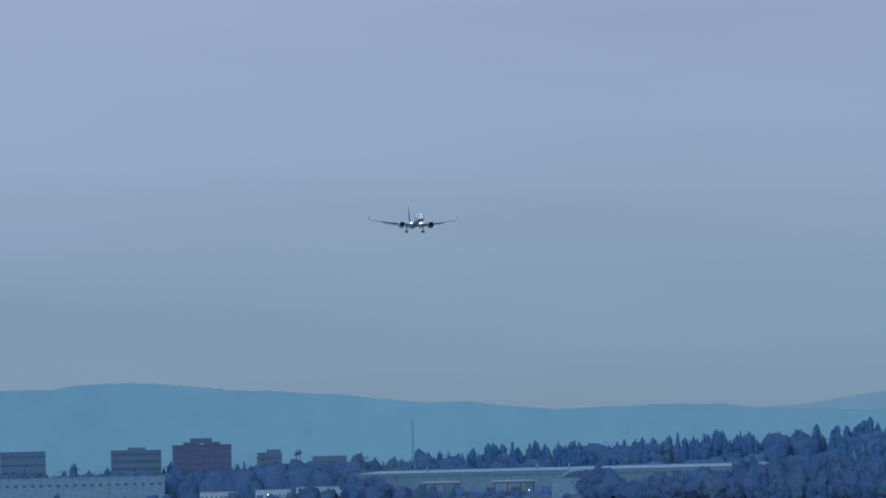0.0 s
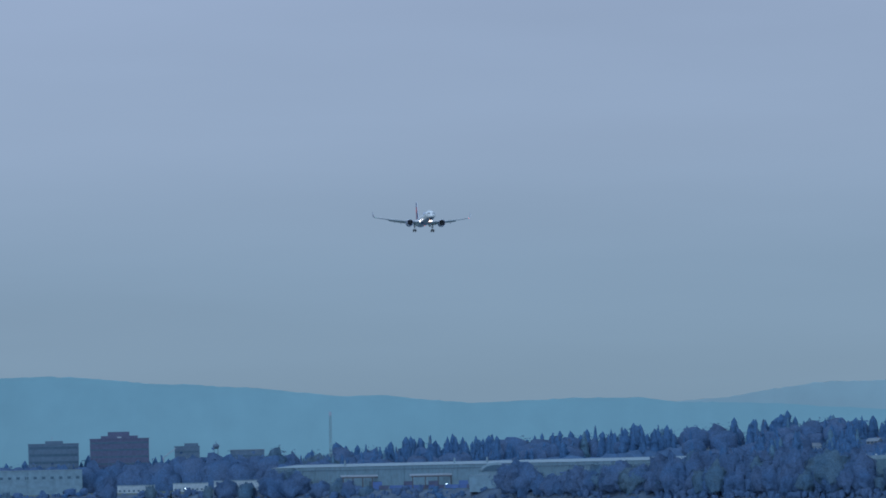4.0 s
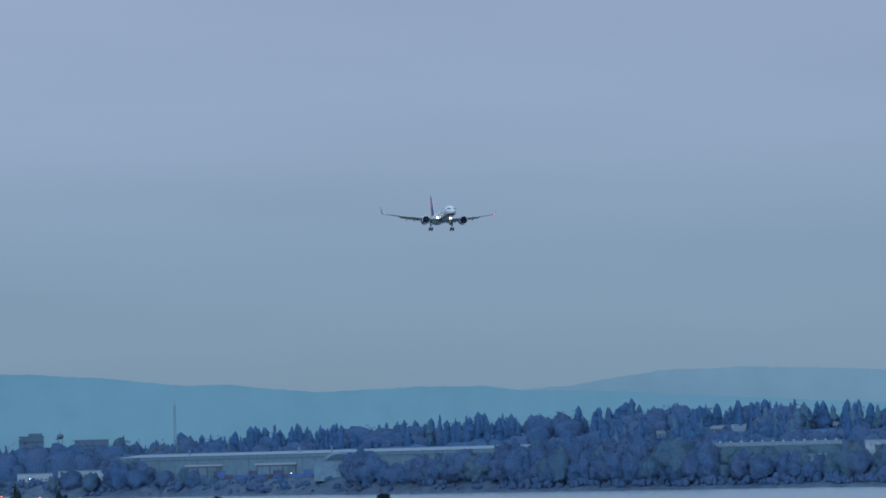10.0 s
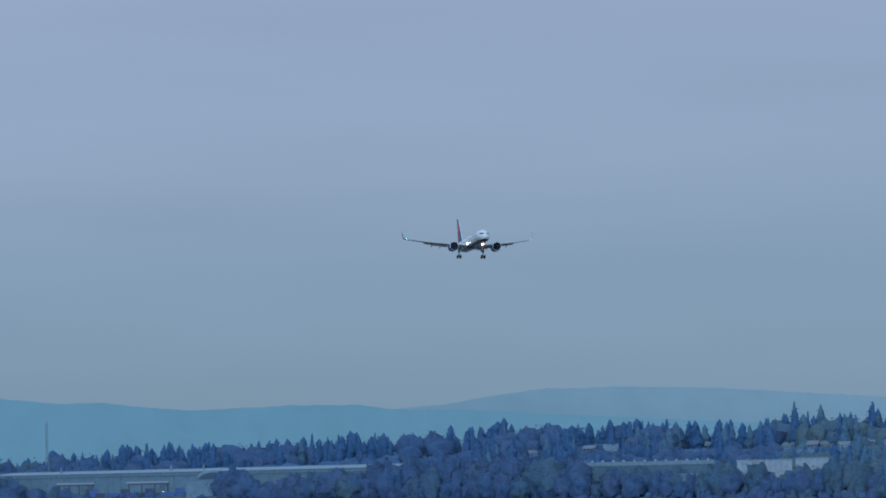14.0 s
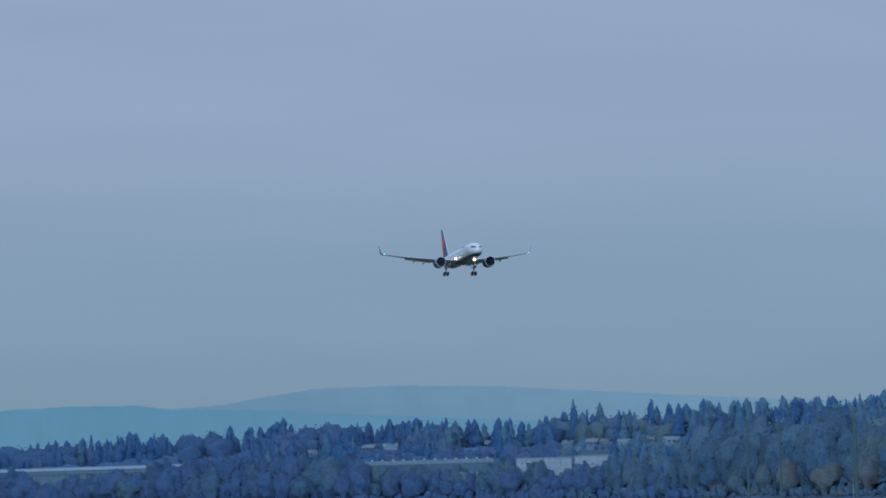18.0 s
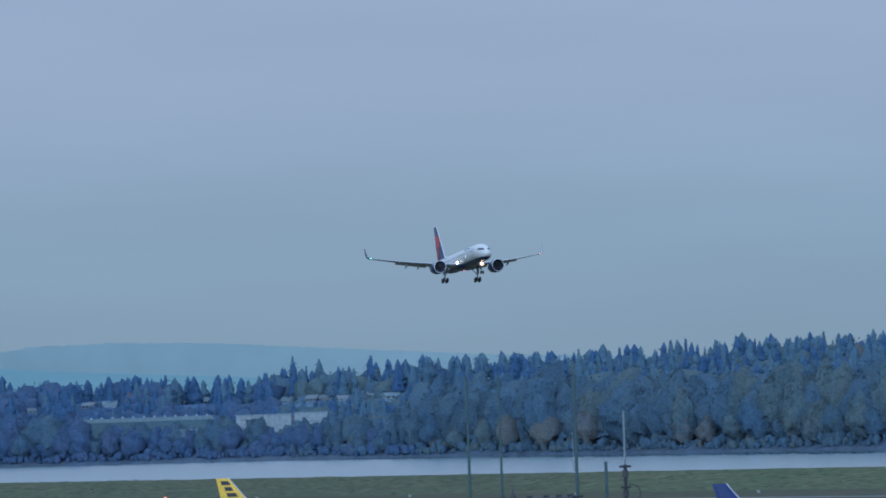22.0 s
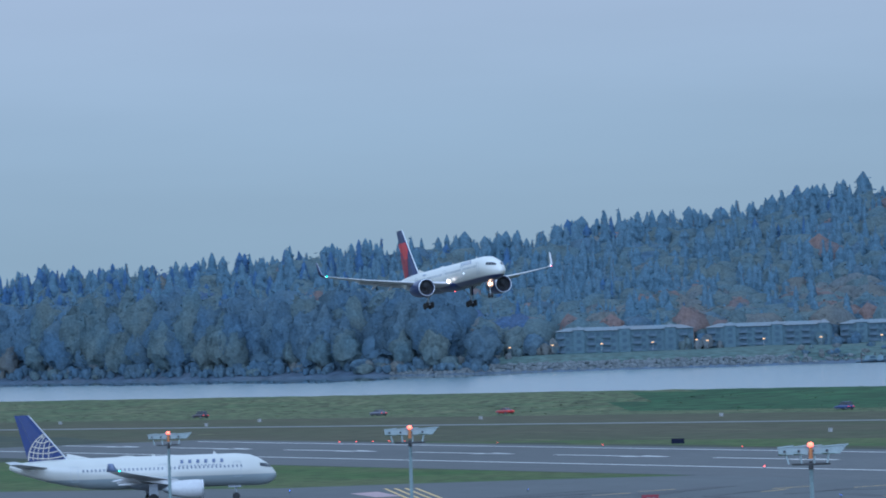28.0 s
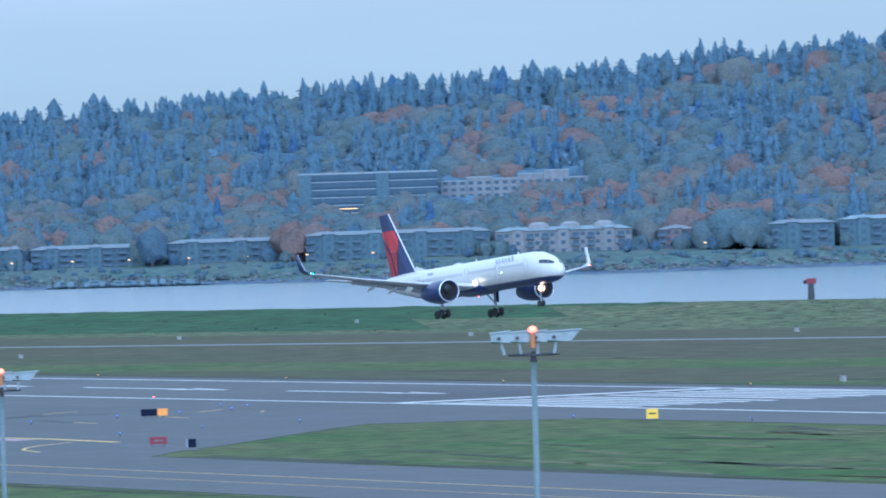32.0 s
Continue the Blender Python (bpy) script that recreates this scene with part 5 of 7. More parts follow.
def build_city():
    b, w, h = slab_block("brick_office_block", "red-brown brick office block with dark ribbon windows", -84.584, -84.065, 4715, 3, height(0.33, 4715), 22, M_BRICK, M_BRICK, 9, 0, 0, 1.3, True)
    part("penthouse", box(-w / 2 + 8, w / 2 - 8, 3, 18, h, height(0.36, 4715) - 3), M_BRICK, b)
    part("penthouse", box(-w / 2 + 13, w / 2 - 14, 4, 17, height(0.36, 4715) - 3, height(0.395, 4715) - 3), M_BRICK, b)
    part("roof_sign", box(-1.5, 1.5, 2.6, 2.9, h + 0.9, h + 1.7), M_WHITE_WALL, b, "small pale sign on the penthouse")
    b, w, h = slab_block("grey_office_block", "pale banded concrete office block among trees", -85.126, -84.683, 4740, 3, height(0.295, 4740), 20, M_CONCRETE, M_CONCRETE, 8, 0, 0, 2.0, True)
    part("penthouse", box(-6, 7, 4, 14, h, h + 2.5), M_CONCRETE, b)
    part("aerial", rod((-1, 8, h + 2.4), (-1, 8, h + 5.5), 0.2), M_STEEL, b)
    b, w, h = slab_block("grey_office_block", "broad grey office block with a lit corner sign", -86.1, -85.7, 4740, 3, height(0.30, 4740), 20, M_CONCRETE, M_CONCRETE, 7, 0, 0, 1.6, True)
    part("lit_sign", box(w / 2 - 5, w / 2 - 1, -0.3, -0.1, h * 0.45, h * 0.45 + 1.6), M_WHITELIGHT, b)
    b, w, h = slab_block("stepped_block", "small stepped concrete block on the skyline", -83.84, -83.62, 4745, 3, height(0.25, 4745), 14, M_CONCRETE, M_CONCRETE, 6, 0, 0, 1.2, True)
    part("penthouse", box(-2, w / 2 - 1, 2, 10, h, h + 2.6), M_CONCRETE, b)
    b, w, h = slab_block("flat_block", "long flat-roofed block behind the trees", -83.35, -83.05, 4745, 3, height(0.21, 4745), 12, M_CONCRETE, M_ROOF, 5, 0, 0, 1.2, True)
    # lattice radio mast
    m, w = facing(-82.48, -82.45, 4730, 3)
    t = thing("radio_mast", m, "slender steel lattice radio mast above the trees", "mast")
    top = height(0.534, 4730) - 3
    for sx, sy in ((-1, -1), (1, -1), (0, 1)):
        part("mast_leg", rod((sx * 1.2, sy * 1.0, -2), (sx * 0.7, sy * 0.6, top), 0.16, 0.13, 6), M_MASTGREY, t)
    bm = bmesh.new()
    n = 24
    for i in range(n):
        z0, z1 = top * i / n, top * (i + 1) / n
        bm_rod(bm, (-1.1, -0.9, z0), (1.1, -0.9, z1), 0.08, None, 4)
        bm_rod(bm, (1.1, -0.9, z0), (0, 0.9, z1), 0.08, None, 4)
        bm_rod(bm, (0, 0.9, z0), (-1.1, -0.9, z1), 0.08, None, 4)
    part("bracing", bm, M_MASTGREY, t)
    part("aerial_cluster", box(-1.0, 1.0, -0.9, 0.9, top - 3, top), M_STEEL, t)
    # water tower on the skyline
    m, w = facing(-83.50, -83.45, 4745, 3)
    t = thing("water_tower", m, "small domed water tower on the skyline", "tower")
    hh = height(0.25, 4745) - 3
    part("tank", ball((0, 0, hh), 2.6, (1, 1, 0.8)), M_CONCRETE, t, "", True)
    for i in range(4):
        a = 0.8 + i * 1.57
        part("leg", rod((2.3 * math.cos(a), 2.3 * math.sin(a), -2), (1.9 * math.cos(a), 1.9 * math.sin(a), hh), 0.25), M_CONCRETE, t)
    part("finial", rod((0, 0, hh + 1.6), (0, 0, hh + 4), 0.3, 0.1), M_CONCRETE, t)
    # construction crane
    m, w = facing(-83.98, -83.9, 4690, 3)
    t = thing("crane", m, "small pale crane with a raised jib", "crane")
    part("mast", rod((0, 0, -2), (0, 0, height(0.16, 4690) - 3), 0.5), M_STEEL, t)
    part("jib", rod((-1, 0, height(0.15, 4690) - 3), (9, 0, height(0.24, 4690) - 3), 0.3), M_STEEL, t)

    # long white shed with a row of windows under the eaves
    b, w, h = slab_block("quayside_shed", "long pale shed with a row of high windows", -86.6, -84.66, 4665, 2.5, height(0.065, 4665), 14, M_SHED, M_PALEROOF, 0, 0, 0, 0)
    me = mesh_of("window", box(-1.2, 1.2, -0.12, 0.05, 0, 1.8), M_GLASS_FAR)
    for i in range(26):
        piece("window", me, b, pose(-w / 2 + w * (i + 0.5) / 26, 0, h - 6.0))
    for i in range(9):
        part("pilaster", box(-w / 2 + w * i / 8 - 0.3, -w / 2 + w * i / 8 + 0.3, -0.35, 0, -2, h), M_SHED, b)
    # low sheds between the trees
    for a0, a1, d, top in ((-84.35, -84.02, 4625, -0.085), (-83.86, -83.55, 4620, -0.075), (-83.5, -83.02, 4600, -0.06)):
        b, w, h = slab_block("low_shed", "low white shed behind quayside trees", a0, a1, d, 8.6, height(top, d), 10, M_WHITE_WALL, M_PALEROOF, 1, 8, 1.4, 1.3)

    # the long works hall
    left, right = at(-82.99, hall_d(-82.99), 8.5), at(-79.39, hall_d(-79.39), 8.5)
    run = right - left
    m = Matrix.Translation((left + right) / 2) @ Matrix.Rotation(math.atan2(run.y, run.x), 4, "Z")
    w = run.length
    hall = thing("works_hall", m, "very long pale clad works hall by the river", "hall")
    h = height(0.047, 4300) - 8.5
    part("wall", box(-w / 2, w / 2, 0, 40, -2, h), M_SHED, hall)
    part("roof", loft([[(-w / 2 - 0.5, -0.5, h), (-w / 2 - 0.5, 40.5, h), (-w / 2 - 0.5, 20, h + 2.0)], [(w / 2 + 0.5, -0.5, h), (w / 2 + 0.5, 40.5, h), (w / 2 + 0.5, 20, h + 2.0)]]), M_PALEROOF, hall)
    for i in range(30):
        x = -w / 2 + w * (i + 0.5) / 30
        part("cladding_rib", box(x - 0.18, x + 0.18, -0.3, 0.02, -2, h), M_SHED, hall)
    for x0, x1, zt in ((-w * 0.42, -w * 0.39, 6.5), (-w * 0.24, -w * 0.21, 6), (0.18 * w, 0.2 * w, 7), (0.27 * w, 0.30 * w, 6), (0.40 * w, 0.43 * w, 6)):
        part("hall_door", box(x0, x1, -0.25, 0.05, -0.5, zt), M_CONCRETE, hall)
    part("plinth", box(-w / 2, w / 2, -0.4, 0.0, -2, 1.2), M_ROOF, hall)
    part("eaves_band", box(-w / 2, w / 2, -0.45, -0.31, h - 2.6, h - 2.2), M_CONCRETE, hall)
    for x in (-0.33 * w, -0.05 * w, 0.03 * w):
        part("roof_stack", rod((x, 8, h), (x, 8, h + 4.5), 0.7, 0.6, 8), M_PALEROOF, hall)
    # vaulted bay and lean-to in front
    m2, w2 = facing(-81.16, -80.86, hall_d(-81) - 24, 8.5)
    b = thing("vaulted_bay", m2, "barrel-vaulted pale bay beside the works hall", "hall")
    hb = height(-0.02, hall_d(-81) - 24) - 8.5
    part("wall", box(-w2 / 2, w2 / 2, 0, 16, -2, hb), M_SHED, b)
    part("vault", loft([[(w2 / 2 * math.cos(t), y, hb + 5.6 * math.sin(t)) for t in np.linspace(0, math.pi, 15)] for y in (-0.3, 16.3)]), M_PALEROOF, b, "", True)
    part("arch_window", loft([[(w2 * 0.42 * math.cos(t), y, hb + 4.2 * math.sin(t)) for t in np.linspace(0, math.pi, 11)] for y in (-0.42, -0.31)]), M_GLASS_FAR, b)
    b, w2, h2 = slab_block("lean_to_hall", "plain pale hall in front of the works", -81.25, -80.62, hall_d(-80.9) - 46, 8.5, height(-0.055, hall_d(-80.9) - 46), 14, M_SHED, M_PALEROOF, 0, 0, 0, 0)
    b, w2, h2 = slab_block("lean_to_hall", "low blue-roofed hall in front of the works", -80.45, -80.1, hall_d(-80.3) - 40, 8.5, height(-0.05, hall_d(-80.3) - 40), 14, M_GREYWALL, M_BLUEBOX, 1, 6, 2.0, 2.5)
    b, w2, h2 = slab_block("lean_to_hall", "pale hall in front of the works", -79.95, -79.45, hall_d(-79.7) - 36, 8.5, height(-0.04, hall_d(-79.7) - 36), 14, M_WHITE_WALL, M_PALEROOF, 1, 7, 2.0, 2.5)
    # pipe racks on the quay
    for a0, a1 in ((-82.36, -82.02), (-81.75, -81.30)):
        m3, w3 = facing(a0, a1, hall_d((a0 + a1) / 2) - 30, 8.6)
        r = thing("pipe_rack", m3, "dark steel pipe rack on the quay", "rack", "pipe racks on the quay")
        for i in range(5):
            part("post", box(-w3 / 2 + w3 * i / 4 - 0.35, -w3 / 2 + w3 * i / 4 + 0.35, 0, 0.7, -1, 8.2), M_DARKMETAL, r)
        part("beam", box(-w3 / 2 - 1, w3 / 2 + 1, -0.1, 0.8, 8.2, 9.0), M_DARKMETAL, r)
        for k in range(3):
            part("pipe", rod((-w3 / 2 - 2, 0.2 + 0.2 * k, 9.2 + 0.4 * k), (w3 / 2 + 2, 0.2 + 0.2 * k, 9.2 + 0.4 * k), 0.25), M_STEEL, r)
    # containers, tanks and craft on the quay
    rng = random.Random(4)
    me = mesh_of("container", box(-3.0, 3.0, -1.2, 1.2, 0, 2.6), M_BLUEBOX)
    me2 = mesh_of("container", box(-3.0, 3.0, -1.2, 1.2, 0, 2.6), M_BRICK)
    for i in range(22):
        a = -82.05 + 1.35 * i / 22 + rng.uniform(-0.02, 0.02)
        d = hall_d(a) - 40 + rng.uniform(-5, 4)
        ob = new("shipping_container", rng.choice((me, me, me2)))
        ob.matrix_basis = Matrix.Translation(at(a, d, 8.9 + (2.6 if i % 4 == 0 else 0))) @ Matrix.Rotation(radians(-a + rng.uniform(-20, 20)), 4, "Z")
        if i % 4 == 0:
            o2 = new("shipping_container", me)
            o2.matrix_basis = Matrix.Translation(at(a, d, 8.9)) @ Matrix.Rotation(radians(-a), 4, "Z")
            tagged(o2, "dark blue steel shipping container on the quay", "container", "containers on the quay")
        tagged(ob, "steel shipping container standing on the quay", "container", "containers on the quay")
    for a, el, s in ((-82.05, -0.16, 1.0), (-81.8, -0.175, 1.4), (-81.45, -0.15, 0.8), (-83.75, -0.14, 1.2), (-84.05, -0.155, 1.4), (-83.1, -0.11, 0.9), (-82.75, -0.15, 0.8)):
        lamp_post(a, hall_d(a) - 36 if a > -82.9 else 4590, el, M_WHITELIGHT, "white yard lamp on a thin pole", 0.32 * s)


def lamp_post(az, d, el, glass, label, r=0.45):
    g = land(az, d) if d > shore(az) + 30 else 2.6
    z = max(height(el, d), g + 3)
    p = at(az, d, g - 0.4)
    t = thing("street_lamp", Matrix.Translation(p) @ Matrix.Rotation(-radians(az), 4, "Z"), label, "street lamp", "lamps along the far bank")
    part("post", rod((0, 0, 0), (0, 0, z - p.z), 0.14, 0.09, 6), M_STEEL, t)
    part("lamp_head", box(-0.5, 0.5, -0.35, 0.25, z - p.z, z - p.z + 0.25), M_STEEL, t)
    part("lamp_glass", ball((0, -0.35, z - p.z - 0.1), r, (1.5, 0.6, 0.55), 1), glass, t)


build_city()


def build_midtown():
    """Sheds and a white cold store behind the river trees."""
    b, w, h = slab_block("long_warehouse", "long dark warehouse with a pale roof edge", -77.9, -76.6, 3935, 3, height(0.015, 3935), 40, M_GREYWALL, M_PALEROOF, 0, 0, 0, 0, parapet=2.4)
    for i in range(14):
        part("roof_vent", box(-w / 2 + w * (i + 0.5) / 14 - 0.6, -w / 2 + w * (i + 0.5) / 14 + 0.6, 6, 8, h + 2.4, h + 3.4), M_WHITE_WALL, b)
    b, w, h = slab_block("cold_store", "tall windowless white cold store", -76.395, -75.911, 3860, 3, height(0.036, 3860), 30, M_WHITE_WALL, M_WHITE_WALL, 0, 0, 0, 0, parapet=0.4)
    for i in range(9):
        part("panel_joint", box(-w / 2 + w * (i + 1) / 10 - 0.05, -w / 2 + w * (i + 1) / 10 + 0.05, -0.05, 0.01, 0, h), M_CONCRETE, b)
    slab_block("low_warehouse", "low white warehouse beside the cold store", -75.88, -75.58, 3960, 3, height(0.045, 3960), 20, M_WHITE_WALL, M_PALEROOF, 0, 0, 0, 0)
    for a0, a1, d, top in ((-76.9, -76.62, 3775, -0.075), (-76.6, -76.40, 3770, -0.085), (-75.62, -75.44, 3790, -0.01), (-75.36, -75.2, 3740, -0.07)):
        slab_block("low_shed", "low white shed glimpsed between river trees", a0, a1, d, 3, height(top, d), 12, M_SHED, M_PALEROOF, 1, 3, 2.2, 1.6)


build_midtown()


def house(az, d, w, depth, h, rot, wall_mat, roof_mat, label):
    g = land(az, d)
    m = Matrix.Translation(at(az, d, g)) @ Matrix.Rotation(radians(-az + rot), 4, "Z")
    b = thing("house", m, label, "house", "houses on the slope")
    part("wall", box(-w / 2, w / 2, 0, depth, -4, h), wall_mat, b)
    r = part("roof", loft([[(-w / 2 - 0.5, -0.6, h), (-w / 2 - 0.5, depth + 0.6, h), (-w / 2 - 0.5, depth / 2, h + depth * 0.32)], [(w / 2 + 0.5, -0.6, h), (w / 2 + 0.5, depth + 0.6, h), (w / 2 + 0.5, depth / 2, h + depth * 0.32)]]), roof_mat, b)
    part("chimney", box(w * 0.2, w * 0.2 + 0.9, depth * 0.55, depth * 0.55 + 0.9, h, h + depth * 0.32 + 1.2), M_BRICK, r)
    for i in range(3):
        for f in range(2 if h > 5 else 1):
            part("window", box(-w / 2 + w * (i + 0.5) / 3 - 0.8, -w / 2 + w * (i + 0.5) / 3 + 0.8, -0.08, 0.05, 0.9 + 2.8 * f, 2.3 + 2.8 * f), M_GLASS_FAR, b)
    return b


HOUSES = []


def pick_houses():
    """Houses among the trees: azimuth and the elevation at which the slope carries them."""
    rng = random.Random(8)
    for az, el in ((-75.95, 0.14), (-75.73, 0.135), (-75.6, 0.145), (-75.43, 0.14), (-75.2, 0.15), (-75.0, 0.135), (-74.66, 0.165), (-74.55, 0.18), (-79.15, 0.165), (-78.9, 0.17), (-77.7, 0.145), (-77.5, 0.15), (-76.86, 0.175), (-76.7, 0.17), (-76.3, 0.15),
                   (-72.65, 0.35), (-72.26, 0.40), (-59.7, 0.98), (-59.52, 1.0), (-59.28, 0.99), (-58.83, 1.02), (-58.65, 1.03), (-58.09, 1.07), (-60.33, 0.92), (-57.49, 0.23), (-57.87, 0.09), (-63.94, 0.25), (-58.3, 0.06), (-57.6, 0.13), (-80.2, 0.13), (-78.2, 0.12)):
        s, r = shore(az), ridge(az)
        best = min(np.arange(s + 100, r, 4), key=lambda d: abs(height(el, d) - land(az, d) - 3))
        HOUSES.append((az, float(best), rng.uniform(7, 11), rng.uniform(7, 9), rng.choice((4.0, 4.8, 5.2)), rng.uniform(-35, 35), rng.random()))


pick_houses()
for az, d, w, dp, h, rot, k in HOUSES:
    house(az, d, w, dp, h, rot, M_WHITE_WALL if k < 0.6 else M_CREAM, M_PALEROOF if k < 0.25 else M_ROOF, "white two-storey house with a pitched roof among the trees" if k < 0.6 else "cream house with a dark pitched roof among the trees")


def apartments(az0, az1, d, top, bottom, wall_mat, label, gables=3, roof_mat=None):
    """A three-storey riverside block with balconies, bays and hipped roof pieces."""
    z0, z1 = height(bottom, d), height(top, d)
    m, w = facing(az0, az1, d, z0)
    b = thing("apartment_block", m, label, "apartments", "riverside apartment blocks")
    h = z1 - z0 - 1.6
    part("wall", box(-w / 2, w / 2, 0, 14, -6, h), wall_mat, b)
    roof_mat = roof_mat or M_ROOF
    part("roof", loft([[(-w / 2 - 0.8, -0.9, h), (-w / 2 - 0.8, 14.9, h), (w / 2 + 0.8, 14.9, h), (w / 2 + 0.8, -0.9, h)], [(-w / 2 + 5, 6, h + 1.6), (-w / 2 + 5, 8, h + 1.6), (w / 2 - 5, 8, h + 1.6), (w / 2 - 5, 6, h + 1.6)]]), roof_mat, b)
    n = max(int(w / 6.2), 3)
    step = h / 3
    wm = mesh_of("window", box(-0.9, 0.9, -0.12, 0.05, 0, 1.5), M_GLASS_FAR)
    dm = mesh_of("balcony", bm_box(bm_box(box(-1.7, 1.7, -1.5, 0, -0.12, 0.08), -1.7, 1.7, -1.5, -1.42, 0.08, 1.0), -1.7, -1.62, -1.5, 0, 0.08, 1.0), M_CONCRETE)
    pm = mesh_of("balcony_opening", box(-1.4, 1.4, -0.1, 0.05, 0.1, 2.2), M_GLASS_FAR)
    for i in range(n):
        x = -w / 2 + w * (i + 0.5) / n
        bay = i % 3 == 1
        if bay:
            part("bay", box(x - 2.4, x + 2.4, -1.2, 0, -6, h + 0.5), wall_mat, b)
            part("bay_roof", loft([[(x - 2.8, -1.6, h + 0.5), (x - 2.8, 6, h + 0.5), (x + 2.8, 6, h + 0.5), (x + 2.8, -1.6, h + 0.5)], [(x - 0.5, 1.5, h + 2.0), (x - 0.5, 4, h + 2.0), (x + 0.5, 4, h + 2.0), (x + 0.5, 1.5, h + 2.0)]]), roof_mat, b)
        for f in range(3):
            if bay:
                piece("window", wm, b, pose(x, -1.2, step * f + 0.8))
            else:
                piece("balcony_opening", pm, b, pose(x - 1.2, 0, step * f))
                piece("balcony", dm, b, pose(x - 1.2, 0, step * f))
                piece("window", wm, b, pose(x + 1.7, 0, step * f + 0.8))
    return b, w, h


def build_riverside():
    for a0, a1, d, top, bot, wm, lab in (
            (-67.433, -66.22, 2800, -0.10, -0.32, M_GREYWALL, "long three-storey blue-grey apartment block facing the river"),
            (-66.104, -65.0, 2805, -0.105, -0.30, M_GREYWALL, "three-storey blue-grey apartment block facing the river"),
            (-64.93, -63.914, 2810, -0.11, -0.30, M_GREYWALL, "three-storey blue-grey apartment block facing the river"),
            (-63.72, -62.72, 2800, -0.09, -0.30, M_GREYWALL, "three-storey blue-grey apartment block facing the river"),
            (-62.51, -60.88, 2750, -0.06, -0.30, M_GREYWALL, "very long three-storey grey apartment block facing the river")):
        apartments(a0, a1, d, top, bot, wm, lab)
    b, w, h = apartments(-60.837, -59.633, 2745, -0.075, -0.32, M_CREAM, "cream apartment block with three roof pavilions facing the river", roof_mat=M_PALEROOF)
    for x in (-w * 0.18, w * 0.05, w * 0.30):
        part("roof_pavilion", loft([[(x - 4.5, 2, h + 0.4), (x + 4.5, 2, h + 0.4), (x + 4.5, 11, h + 0.4), (x - 4.5, 11, h + 0.4)], [(x - 4, 2.5, h + 2.6), (x + 4, 2.5, h + 2.6), (x + 4, 10, h + 2.6), (x - 4, 10, h + 2.6)], [(x - 2, 5, h + 3.6), (x + 2, 5, h + 3.6), (x + 2, 8, h + 3.6), (x - 2, 8, h + 3.6)]]), M_CREAM, b)
    apartments(-59.40, -59.08, 2740, -0.10, -0.31, M_TAN, "small tan apartment block beside the shore trees")
    apartments(-58.43, -57.85, 2700, -0.08, -0.31, M_GREYWALL, "grey three-storey riverside block")
    apartments(-57.8, -57.1, 2700, -0.06, -0.31, M_GREYWALL, "grey three-storey riverside block with a pale roof", roof_mat=M_PALEROOF)
    # glass office on the slope
    b, w, h = slab_block("glass_office", "dark glass office block with white roof edge on the slope", -62.554, -61.334, 3050, height(0.10, 3050), height(0.445, 3050), 24, M_OFFICE, M_WHITE_WALL, 5, 0, 0, 2.4, True, ledges=0.25, ledge_mat=M_WHITE_WALL)
    part("stair_tower", box(-w / 2, -w / 2 + 6, -1.2, 0, -6, h), M_GREYWALL, b)
    part("stair_tower", box(w * 0.06, w * 0.06 + 6, -1.2, 0, -6, h), M_GREYWALL, b)
    part("lit_window", box(-w * 0.30, w * -0.08, -0.3, -0.1, h * 0.10, h * 0.10 + 0.35), M_SODIUM, b, "row of lit ground-floor windows")
    # pale terraced flats
    z0 = height(0.13, 3070)
    m, w = facing(-61.3, -59.94, 3070, z0)
    b = thing("terraced_flats", m, "pale cream terraced flats stepping along the slope", "apartments")
    n = 6
    for i in range(n):
        x0, x1 = -w / 2 + w * i / n, -w / 2 + w * (i + 1) / n
        hh = (11.5, 13.2, 12.3, 14.0, 15.5, 12.0)[i]
        s = part("flat_section", box(x0 + 0.1, x1 - 0.1, (0, 1.2, 0.2, 1.0, -0.6, 0.8)[i], 14, -6, hh), M_CREAM, b)
        part("flat_roof", box(x0, x1, (0, 1.2, 0.2, 1.0, -0.6, 0.8)[i] - 0.3, 14.2, hh, hh + 0.5), M_WHITE_WALL, s)
        for f in range(4):
            for k in range(3):
                xx = x0 + (x1 - x0) * (k + 0.5) / 3
                part("window", box(xx - 1.1, xx + 1.1, (0, 1.2, 0.2, 1.0, -0.6, 0.8)[i] - 0.1, 1.3, 1.0 + 3.0 * f, 2.5 + 3.0 * f), M_GLASS_FAR, s)
    slab_block("hillside_block", "long low pinkish block among hillside trees", -64.09, -63.84, 3120, height(0.22, 3120), height(0.31, 3120), 14, M_TAN, M_ROOF, 1, 4, 1.6, 1.2)
    # marina
    rng = random.Random(3)
    hull = loft([[(-5, 0, 0.2), (-5, 1.4, 0.9), (-5, 0, 1.0), (-5, -1.4, 0.9)], [(0, 0, -0.3), (0, 1.7, 1.0), (0, 0, 1.1), (0, -1.7, 1.0)], [(5.5, 0, 0.9), (5.5, 0.06, 1.4), (5.5, 0, 1.45), (5.5, -0.06, 1.4)]])
    hm = mesh_of("hull", hull, M_CONCRETE, True)
    cm = mesh_of("cabin", loft([[(-3.2, -1.2, 1.0), (2.2, -1.0, 1.0), (2.2, 1.0, 1.0), (-3.2, 1.2, 1.0)], [(-2.8, -1.0, 2.6), (1.0, -0.8, 2.6), (1.0, 0.8, 2.6), (-2.8, 1.0, 2.6)]]), M_SHED)
